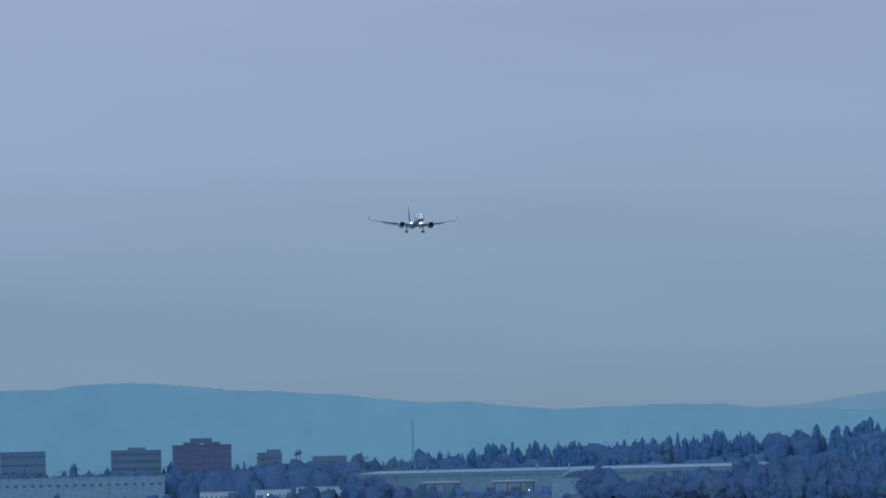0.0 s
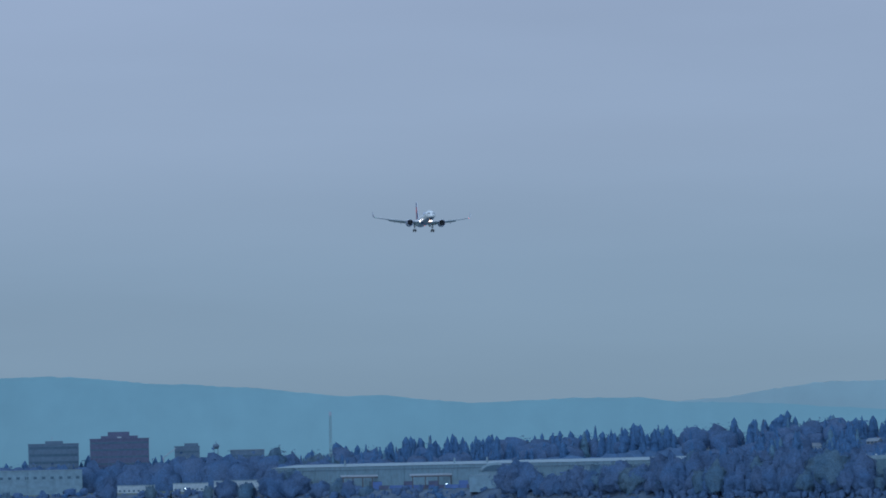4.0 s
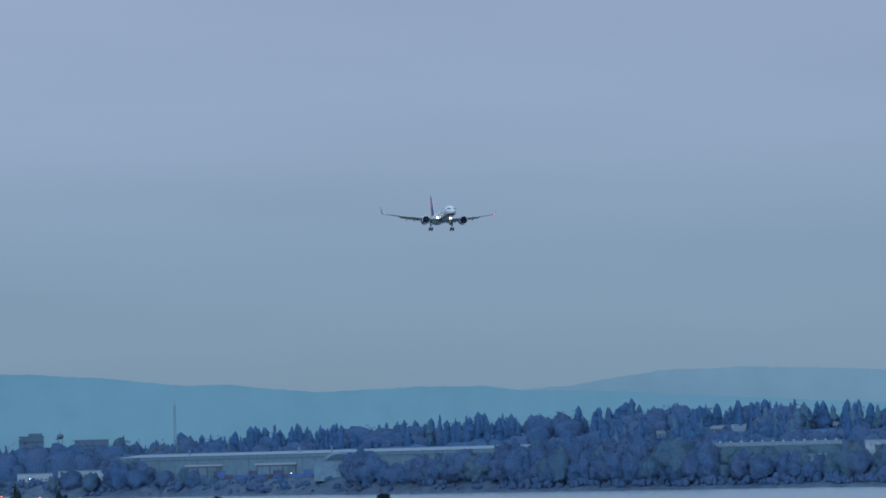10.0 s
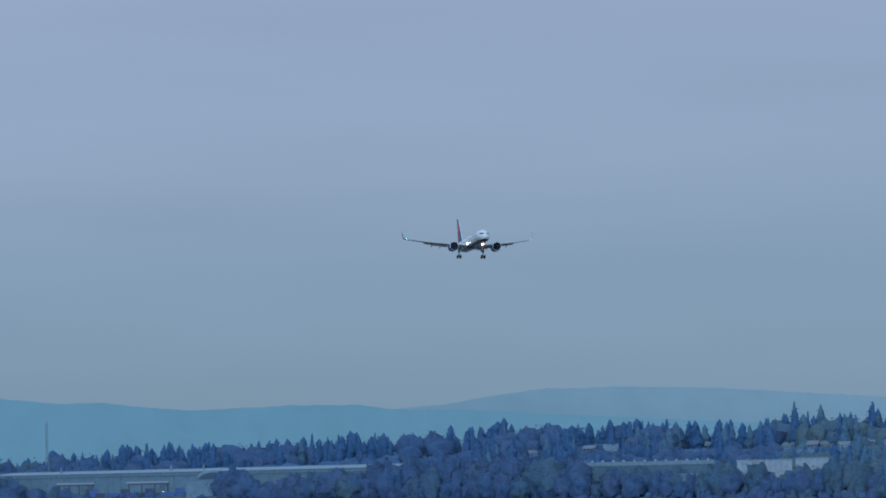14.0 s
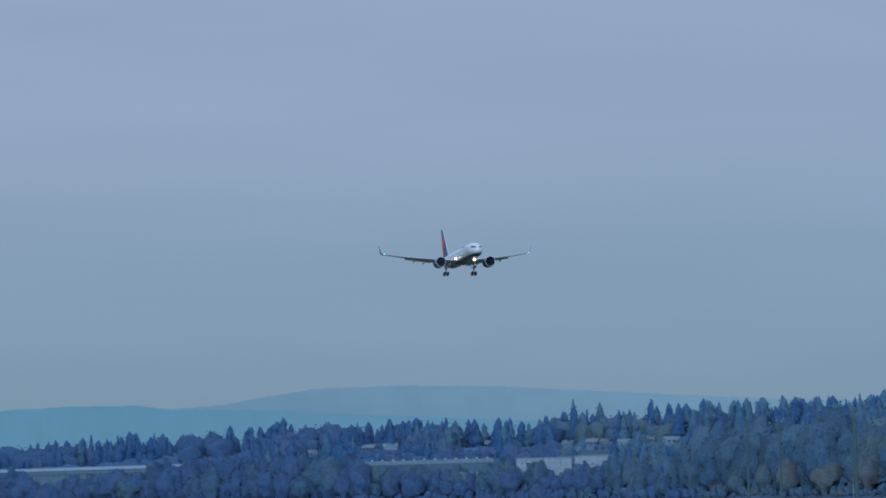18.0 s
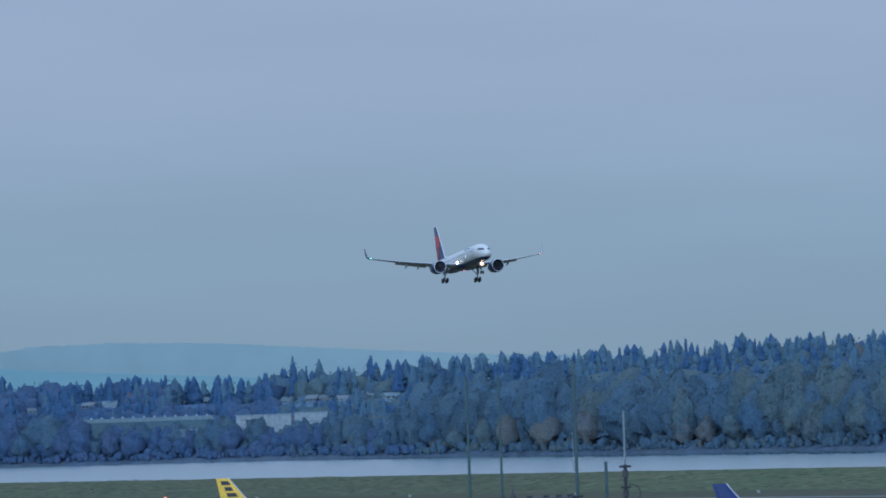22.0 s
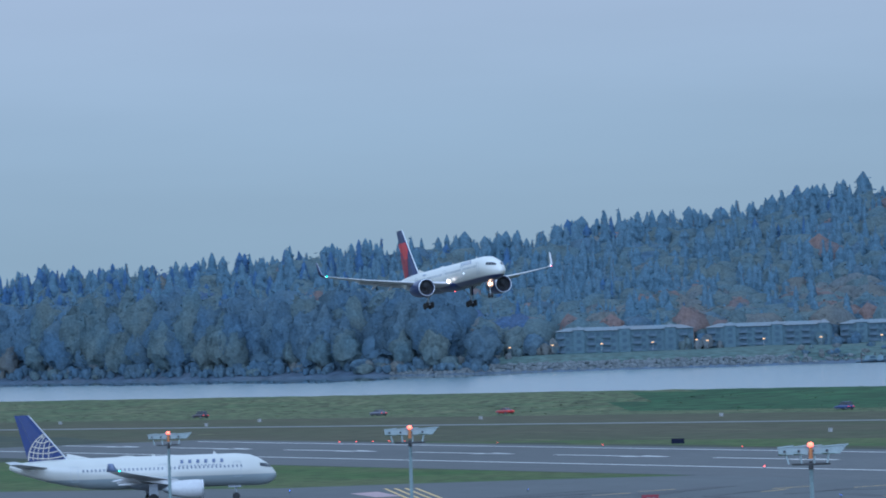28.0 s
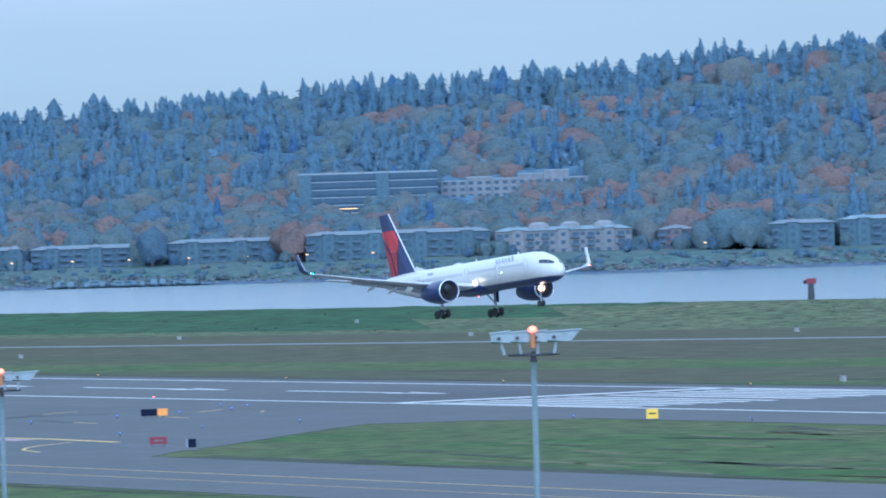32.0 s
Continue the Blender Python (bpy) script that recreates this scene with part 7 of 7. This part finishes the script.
    part("upper_pole", rod((0, 0, 18.6), (0, 0, height(-0.02, d)), 0.055, 0.045, 8), M_STEEL, t, "pale whip aerial")
    for z, r in ((18.45, 0.28), (17.5, 0.24), (16.6, 0.2)):
        part("flange", rod((0, 0, z), (0, 0, z + 0.1), r, None, 10), M_RUST, t)
    for z in (18.0, 17.1, 16.2):
        part("insulator", rod((0, 0, z), (0, 0, z + 0.34), 0.15, 0.13, 10), M_DARKMETAL, t)
    bm = bmesh.new()
    for i in range(12):
        a0, a1 = -1.5 + 3.3 * i / 12, -1.5 + 3.3 * (i + 1) / 12
        bm_rod(bm, (0.25 + 0.42 * math.cos(a0), 0, 17.25 + 0.42 * math.sin(a0)), (0.25 + 0.42 * math.cos(a1), 0, 17.25 + 0.42 * math.sin(a1)), 0.028, None, 5)
    part("cable_loop", bm, M_DARKMETAL, t)
    part("junction_box", box(-0.36, -0.1, -0.15, 0.15, 15.9, 16.5), M_DARKMETAL, t)


build_aerials()


def guidance_sign(x, y, w, h, face, label, group="airfield signs", second=None, side=1):
    yaw = math.atan2(y, x) - math.pi / 2
    t = thing("guidance_sign", Matrix.Translation((x, y, 0.03)) @ Matrix.Rotation(yaw, 4, "Z"), label, "sign", group)
    for k in (-0.35, 0.35):
        part("leg", box(w * k - 0.05, w * k + 0.05, -0.05, 0.05, 0, 0.3), M_DARKMETAL, t)
    split = w * 0.62 if second else w
    part("panel", box(-w / 2, -w / 2 + split, -0.12, 0.12, 0.22, 0.22 + h), face, t)
    if second:
        part("panel", box(-w / 2 + split + 0.01, w / 2, -0.13, 0.13, 0.22, 0.22 + h), second, t, "orange-yellow sign panel")
    if face is M_SIGNRED:
        part("legend_bar", box(-w * 0.22, w * 0.05, -0.15, -0.12, 0.22 + h * 0.35, 0.22 + h * 0.6), M_PERIMETER, t)
        part("legend_bar", box(w * 0.12, w * 0.28, -0.15, -0.12, 0.22 + h * 0.35, 0.22 + h * 0.6), M_PERIMETER, t)
    if face is M_SIGNYELLOW:
        part("legend_bar", box(-w * 0.3, w * 0.3, -0.15, -0.12, 0.22 + h * 0.45, 0.22 + h * 0.6), M_BLACK, t)
    return t


M_SIGNRED = mat("red_sign_face", (0.19, 0.011, 0.022), 0.5, other=(0.15, 0.010, 0.02), scale=1.0)
M_SIGNORANGE = mat("amber_sign_face", (0.70, 0.27, 0.03), 0.5, emit=(1.0, 0.4, 0.04), strength=0.08)
M_SIGNYELLOW = mat("yellow_sign_face", (0.70, 0.45, 0.02), 0.5, emit=(1.0, 0.6, 0.03), strength=0.08)
M_SIGNBLACK = mat("black_sign_face", (0.010, 0.013, 0.030), 0.9, other=(0.014, 0.017, 0.034), scale=1.0, spec=0.1)


def build_airfield():
    guidance_sign(-659.6, 323.3, 3.0, 0.78, M_SIGNBLACK, "black and amber taxiway sign beside the link", second=M_SIGNORANGE)
    guidance_sign(-571.6, 280.5, 1.7, 0.72, M_SIGNRED, "red runway sign beside the taxiway")
    guidance_sign(-666.6, 287.8, 1.9, 0.75, M_SIGNRED, "red runway sign beside the taxiway")
    guidance_sign(-575.2, 338.8, 1.2, 1.0, M_SIGNYELLOW, "small square yellow sign beside the runway")
    guidance_sign(-955.6, 417.7, 2.1, 0.8, M_SIGNBLACK, "black sign back beyond the runway")
    part("top_cap", box(-2.65, 2.65, -0.16, 0.16, 0.78, 0.84), M_WHITE_LINE, guidance_sign(-507.6, 214.9, 5.2, 0.55, M_SIGNRED, "long red sign with a white top edge beside the taxiway"))
    # equipment cabinet on a pale pad
    pad = solid("equipment_pad", slab([(-585, 281.5), (-579, 284.5), (-556, 277.6), (-562, 274.6)], 0.0, 0.05), M_ROAD, "pale concrete pad on the grass", "pad", "structure")
    t = thing("equipment_cabinet", Matrix.Translation((-564.7, 280.7, 0.05)) @ Matrix.Rotation(radians(64), 4, "Z"), "dark equipment cabinet with pale side on a concrete pad", "cabinet")
    part("body", box(-0.35, 0.45, -0.35, 0.35, 0, 0.8), M_SIGNBLACK, t)
    part("side_panel", box(-0.5, -0.35, -0.32, 0.32, 0, 0.75), M_STEEL, t)
    # low lamps
    rng = random.Random(6)

    def low_lamp(x, y, glass, label, group, h=0.35, r=0.042):
        t = thing("airfield_lamp", Matrix.Translation((x, y, 0.04)), label, "lamp", group)
        part("stem", rod((0, 0, 0), (0, 0, h), 0.05, None, 6), M_DARKMETAL, t)
        part("lamp_glass", ball((0, 0, h + r * 0.6), r, (1, 1, 0.9), 1), glass, t)

    for x, y in ((-660.5, 319.1), (-666.2, 329.8), (-654.9, 305.8), (-603.7, 291.9), (-686.4, 345.2), (-669.7, 338.2), (-679.5, 345.2), (-618.6, 320.5), (-613.8, 306.4), (-730.7, 299.3), (-698.4, 268.7), (-684.6, 268.5), (-672.5, 269.3), (-663.5, 272.1), (-652.8, 276.7), (-770.0, 283.0), (-735, 263), (-720, 264), (-590, 338), (-560, 341.5), (-530, 341.5)):
        low_lamp(x, y, M_BLUELIGHT, "small blue taxiway edge lamp", "blue taxiway lamps")
    for x in (-1053, -1010, -964.7, -910, -851.6, -792, -731, -670, -610, -549):
        low_lamp(x, 408.5, M_REDLIGHT if x < -900 else M_SODIUM, "small runway edge lamp", "runway edge lamps", 0.35, 0.06)
    for i in range(4):
        low_lamp(-1070 + 2.5 * i, 402.8 + 2.2 * i, M_REDLIGHT, "small red lamp in a row beside the runway end", "runway end lamps", 0.4, 0.09)
    for x in (-790, -730):
        low_lamp(x, 357.8, M_REDLIGHT, "small red runway edge lamp", "runway edge lamps", 0.3, 0.10)
    low_lamp(-655.5, 288.3, M_BEACON, "amber guard lamp on the taxiway", "guard lamps", 0.25, 0.17)
    for a, el in ((-74.95, -0.79),):
        d = 20 / math.tan(radians(-el))
        p = at(a, d)
        low_lamp(p.x, p.y, M_REDLIGHT, "red approach lamp on a thin stem", "approach lamps", 1.0, 0.16)
    # pale boxes along the foot of the levee
    for i in range(13):
        x = -1677 + 79.2 * i
        y = line_y(850, x)
        me = MESH_CACHE.setdefault("post", mesh_of("marker_box", bm_box(box(-0.32, 0.32, -0.25, 0.25, 0, 0.6), -0.36, 0.36, -0.29, 0.29, 0.6, 0.68), mat("pale_marker_concrete", (0.34, 0.34, 0.33), 0.8, other=(0.27, 0.27, 0.26), scale=0.8)))
        ob = tagged(new("marker_box", me), "pale concrete marker box at the foot of the levee", "marker box", "marker boxes along the levee")
        ob.matrix_basis = Matrix.Translation((x + rng.uniform(-1, 1), y, 0)) @ Matrix.Rotation(0.3, 4, "Z")
    for x, y in ((-676, 425.5), (-1010, 470), (-1330, 470), (-860, 640), (-1170, 620)):
        ob = tagged(new("marker_box", MESH_CACHE["post"]), "pale concrete marker box on the airfield grass", "marker box", "marker boxes on the grass")
        ob.matrix_basis = Matrix.Translation((x, y, 0.0 if y < 600 else CREST * 0.35))
    # day mark on the levee
    p = at(-58.07, levee(-58.07), CREST - 0.3)
    t = thing("day_mark", Matrix.Translation(p) @ Matrix.Rotation(radians(58), 4, "Z"), "dark pile on the levee with a red board on top", "marker")
    part("pile", rod((0, 0, 0), (0, 0, 3.6), 0.75, 0.6, 10), M_DARKMETAL, t)
    part("red_board", box(-0.9, 1.1, -0.5, 0.5, 3.5, 4.6), M_SIGNRED, t)
    part("side_board", box(-1.5, -0.9, -0.4, 0.4, 3.5, 4.2), M_SIGNBLACK, t)
    # marking lines of the link
    z = 0.048
    marking("lead_line", strip([(-640, 283.6), (-623, 284.4), (-604, 285.0), (-588, 283.9)], 0.9), z, M_YELLOW_LINE, link, "broad yellow hold line")
    marking("lead_line", strip([(-593.8, 281.7), (-589, 276), (-584.3, 272.2), (-579, 269.3), (-571, 267.4)], 0.35), z, M_YELLOW_LINE, link)
    marking("lead_line", strip([(-639.7, 282.0), (-631, 275.5), (-623.5, 269.6), (-620, 267.3)], 0.35), z, M_YELLOW_LINE, link)
    marking("lead_line", strip([(-620, 267), (-612, 260.5), (-604, 255.6), (-595.3, 252.2), (-585, 251.2)], 0.35), 0.053, M_YELLOW_LINE, taxi)
    for x0, y0, x1, y1 in ((-691.6, 324.7, -694.7, 330.3), (-661.7, 324.8, -652.9, 324.2), (-655.9, 311.4, -648.3, 310.6), (-671.3, 334.6, -676.0, 340.0), (-661.9, 338.0, -665.0, 340.0), (-712, 306, -715, 312), (-690, 312, -696, 318), (-705, 297, -708, 303), (-680, 296, -672, 295), (-700, 318, -704, 325)):
        marking("dash", strip([(x0, y0), (x1, y1)], 0.3), z, M_YELLOW_LINE, link)
    marking("holding_panel", [[(-757, 286.2), (-760, 291), (-737, 285.2), (-736.5, 281.8)]], z, M_PINK_LINE, link, "faded pink surface-painted sign")
    marking("holding_panel", [[(-652, 281.5), (-652, 283), (-632, 283.3), (-632, 281.0)]], z, M_PINK_LINE, link, "faded pink surface-painted sign")
    marking("holding_panel", [[(-628, 281.0), (-628, 283), (-606, 283.4), (-606, 281.0)]], z, M_PINK_LINE, link, "faded pink surface-painted sign")
    for k in range(4):
        marking("hold_line", strip([(-773 + 1.3 * k, 297.0 + 0.9 * k), (-716 + 1.3 * k, 278.6 + 0.9 * k)], 0.35), z, M_YELLOW_LINE, link)
    for p, q, w in (((-683.6, 302.6), (-695.8, 314.9), 1.6), ((-683.6, 302.6), (-652.8, 298.3), 2.2), ((-677.6, 309.9), (-688.6, 322.6), 1.3), ((-669.8, 313.7), (-655.7, 311.0), 2.0), ((-683.8, 315.9), (-680.8, 328.7), 1.0),
                    ((-691.9, 297.7), (-702.4, 306.6), 1.8), ((-678.6, 294.1), (-682.2, 299.1), 1.6), ((-654.4, 276.5), (-646.5, 282.8), 3.0), ((-700.9, 292.7), (-705.5, 296.0), 2.0), ((-708.6, 277.6), (-712.6, 287.1), 1.6), ((-712.6, 287.1), (-725.5, 305.4), 1.4)):
        mid = ((p[0] + q[0]) / 2 + rng.uniform(-0.6, 0.6), (p[1] + q[1]) / 2 + rng.uniform(-0.6, 0.6))
        marking("tar_joint", strip([p, mid, q], w), z + 0.001, M_TAR, link)
    marking("tar_joint", strip([(-704.5, 271.9), (-707.5, 279.0), (-708.8, 285.0), (-709.8, 291.0), (-712.0, 297.0), (-715.3, 302.2)], 4.6), z + 0.002, M_TAR, link, "broad dark tar seal across the link")
    marking("tar_joint", strip([(-699.4, 299.6), (-703.5, 304.8), (-707.7, 309.6), (-718.0, 319.7)], 3.4), z + 0.003, M_TAR, link, "dark tar seal across the link")
    # dark strips painted for the shade along the turf's raised edges
    for x0, x1, y, w in ((-540, 300, 269.5, 4.0), (-1500, -850, 269.5, 4.0), (-1100, 300, RWY + 33.5, 6.0), (-1100, 300, 231.0, 2.4)):
        n = int((x1 - x0) / 5)
        lo, hi = [], []
        for i in range(n + 1):
            x = x0 + (x1 - x0) * i / n
            k = max(0.25 + 1.3 * noise.noise((x * 0.045, y, 0.0)), 0.04) * w
            lo.append((x, y - k))
            hi.append((x, y + k * 0.6))
        bm = bmesh.new()
        a, b = [bm.verts.new((px, py, 0.03)) for px, py in lo], [bm.verts.new((px, py, 0.05)) for px, py in hi]
        for i in range(n):
            bm.faces.new((a[i], a[i + 1], b[i + 1], b[i]))
        solid("soil_edge", bm, M_SOIL_SHADE, "dark strip standing for the shade along the turf's raised edge", "soil", "structure")
    for x in range(-1100, 900, 60):
        marking("tar_joint", strip([(x, RWY + 27.5), (x + 47, RWY + 27.7)], 0.7), 0.053, M_TAR, runway)


MESH_CACHE = {}
build_airfield()


def build_turf_patches():
    """Worn and withered patches in the turf, long and thin."""
    rng = np.random.default_rng(14)
    for name, m, label, n in (("worn_turf", M_SOIL_SHADE, "thin dark worn patches in the airfield turf", 110), ("withered_turf", M_DRYPATCH, "pale withered patches in the airfield turf", 260)):
        vs, fs, k = [], [], 0
        while k < n * 10:
            if rng.random() < 0.45:
                x, y = rng.uniform(-545, -150), rng.uniform(271, RWY - 46)
            else:
                x, y = rng.uniform(-1250, -150), rng.uniform(RWY + 36, 640)
                if y > 0.262 * x + 785:
                    continue
            if x < -540 and y < RWY - 40 or y > RWY - 44 and y < RWY + 34:
                continue
            l, w, tilt = rng.uniform(3, 14), rng.uniform(0.4, 1.8), rng.uniform(-0.25, 0.25)
            t = np.linspace(0, 2 * math.pi, 11)[:-1]
            e = rng.uniform(0.55, 1.2, 10)
            px, py = l * np.cos(t) * e, w * np.sin(t) * e
            vs.append(np.stack([x + px, y + py + px * tilt, np.full(10, 0.025 if m is M_SOIL_SHADE else 0.021)], 1))
            fs += [(k, k + i, k + i + 1) for i in range(1, 9)]
            k += 10
        me = tri_mesh(name, np.concatenate(vs), np.array(fs), np.zeros(len(fs), int), [m])
        tagged(new(name, me), label, "turf", kind="stuff")


def build_dark_turf():
    """Dark ground west of the taxiway."""
    rng = random.Random(12)
    az = [-79.0 + 0.2 * i for i in range(45)]
    near = [(at(a, 1090 + 25 * noise.noise((a * 2, 1, 0)) + rng.uniform(-6, 6))) for a in az]
    far = [(at(a, 1560 + 40 * noise.noise((a * 2, 7, 0)) + rng.uniform(-8, 8) - max(0, a + 74.0) * 115)) for a in az]
    bm = bmesh.new()
    lo, hi = [bm.verts.new((p.x, p.y, 0.022)) for p in near], [bm.verts.new((p.x, p.y, 0.022)) for p in far]
    for i in range(len(az) - 1):
        bm.faces.new((lo[i], hi[i], hi[i + 1], lo[i + 1]))
    bmesh.ops.recalc_face_normals(bm, faces=bm.faces[:])
    solid("dark_turf", bm, M_DARKGROUND, "dark ground with thin grass beside the airfield", "turf", "structure")


M_DARKGROUND = mat("dark_ground", (0.034, 0.047, 0.030), 0.95, other=(0.056, 0.058, 0.035), scale=0.03, amount=0.7, fine=0.4, spec=0.2)
build_dark_turf()
M_DRYPATCH = mat("withered_grass", (0.13, 0.115, 0.055), 0.95, other=(0.085, 0.10, 0.04), scale=0.1, amount=0.7, fine=0.3, spec=0.2)
build_turf_patches()


M_TAIL = mat("tail_light_glass", (0.5, 0.03, 0.02), 0.3, emit=(1.0, 0.08, 0.05), strength=0.6)


def car(label, paint, suv):
    t = thing("car", pose(-1400, 520, 0.07), label, "car", "cars on the riverside drive")
    top = 1.72 if suv else 1.42
    sec = [(-2.25, 0.62, 0.85), (-2.2, 0.40, 0.98), (-1.5, 0.32, 1.02), (1.0, 0.32, 0.98), (1.9, 0.36, 0.86), (2.25, 0.45, 0.66)]
    body = part("body", loft([[(x, -0.86, z0), (x, 0.86, z0), (x, 0.90, (z0 + z1) / 2), (x, 0.80, z1), (x, -0.80, z1), (x, -0.90, (z0 + z1) / 2)] for x, z0, z1 in sec]), paint, t, "", True)
    part("cabin", loft([[(-2.0 if suv else -1.7, -0.74, 0.97), (1.0, -0.74, 0.97), (1.0, 0.74, 0.97), (-2.0 if suv else -1.7, 0.74, 0.97)], [(-1.75 if suv else -1.0, -0.6, top), (0.25, -0.6, top), (0.25, 0.6, top), (-1.75 if suv else -1.0, 0.6, top)]]), M_GLASS_DARK, body)
    part("roof_panel", box(-1.7 if suv else -0.95, 0.2, -0.6, 0.6, top, top + 0.05), paint, body)
    for x in (-1.4, 1.4):
        for y in (-0.82, 0.82):
            w = part("wheel", rod((x, y - 0.1, 0.33), (x, y + 0.1, 0.33), 0.33, None, 14), M_TYRE, t)
            part("rim", rod((x, y - 0.11, 0.33), (x, y + 0.11, 0.33), 0.19, None, 10), M_STEEL, w)
    for y in (-0.62, 0.62):
        part("headlight", box(2.1, 2.24, y - 0.15, y + 0.15, 0.55, 0.70), M_WHITE_LINE, body)
        part("tail_light", box(-2.27, -2.18, y - 0.15, y + 0.15, 0.65, 0.82), M_TAIL, body, "lit red tail light")
    return t


M_CARRED = mat("red_car_paint", (0.32, 0.03, 0.03), 0.3, other=(0.28, 0.03, 0.03), scale=0.8)
M_CARDARK = mat("dark_car_paint", (0.035, 0.03, 0.04), 0.3, other=(0.045, 0.035, 0.045), scale=0.8)
M_CARBLUE = mat("blue_car_paint", (0.03, 0.05, 0.14), 0.3, other=(0.035, 0.055, 0.15), scale=0.8)
M_CARGREY = mat("grey_car_paint", (0.09, 0.09, 0.12), 0.3, other=(0.11, 0.11, 0.14), scale=0.8)
CARS = [(car("dark car driving along the riverside road", M_CARDARK, True), -1559), (car("grey car driving along the riverside road", M_CARGREY, False), -1484),
        (car("red car driving along the riverside road", M_CARRED, False), -1434), (car("dark blue van-like car driving along the riverside road", M_CARBLUE, True), -1312)]


CLEARINGS = [(-83.1, -79.3, 4000, 4620), (-86.4, -83.0, 4300, 4690), (-77.9, -75.9, 3500, 4010), (-67.5, -63.9, 2600, 2826), (-63.8, -62.65, 2600, 2816),
             (-62.6, -59.55, 2600, 2768), (-62.6, -61.3, 3046, 3078), (-61.35, -59.9, 3066, 3088), (-64.6, -63.4, 3116, 3138), (-59.45, -59.0, 2600, 2758), (-58.5, -57.0, 2600, 2718)]
# lines of sight kept open: azimuths, distances, elevation of the highest treetop
OUTLOOKS = [(-62.6, -62.2, 2760, 3046, 0.20), (-62.2, -61.9, 2760, 3046, 0.10), (-61.9, -61.3, 2760, 3046, 0.26), (-61.35, -60.6, 2760, 3066, 0.22), (-60.6, -59.9, 2760, 3066, 0.34), (-64.6, -63.4, 2800, 3116, 0.38)]
CLEARINGS += [(az - 0.11, az + 0.11, d - 36, d + 4) for az, d, *_ in HOUSES]
OUTLOOKS += [(az - 0.11, az + 0.11, shore(az) + 95, d, math.degrees(math.atan((land(az, d) + 3.6 - EYE) / d))) for az, d, *_ in HOUSES if az < -74]
build_woods()


# ---- what moves ----
def motions():
    rows = []
    for t, x, z, bank, crab in ((0, -2869, 131.3, -1.3, -0.4), (3, -2661, 121.3, -1.3, -0.4), (6, -2455, 111.5, -1.3, -0.4), (9, -2253, 101.8, -1.3, -0.5), (13, -1981, 88.95, -1.3, -0.6), (16, -1775, 78.6, -1.0, -1.0),
                                (19, -1567.6, 65.95, 0.0, -1.6), (20, -1501, 60.5, 0.6, -1.6), (21, -1434, 55.2, 0.2, -1.6), (22, -1366.5, 50.2, 0.0, -1.7), (23, -1299.2, 45.1, -0.3, -1.7), (24, -1232.3, 40.4, -0.4, -1.7),
                                (25, -1165.4, 35.9, 0.0, -1.7), (27.5, -997.4, 25.7, 0.8, -1.7), (28, -963.6, 23.95, 0.9, -1.7), (29, -896, 20.2, -0.9, -1.7), (30, -828.1, 16.5, -0.8, -1.6), (30.5, -794.5, 14.76, -0.6, -1.6),
                                (31, -760.8, 13.1, 0.6, -1.5), (31.5, -726.6, 11.57, 0.6, -1.5), (32, -692.3, 10.1, -0.3, -1.5)):
        rows.append((t, pose(x, RWY, z, bank, -4.0, crab)))
    walk(jet, rows)
    turn = 180 + math.degrees(math.atan(0.262))
    for car_ob, x28 in CARS:
        path = []
        for t in (0, 8, 16, 24, 32):
            x = x28 * 0.926 - 24.0 * (t - 28)
            path.append((t, pose(x, line_y(887, x), 0.07, 0, 0, turn)))
        walk(car_ob, path)


motions()
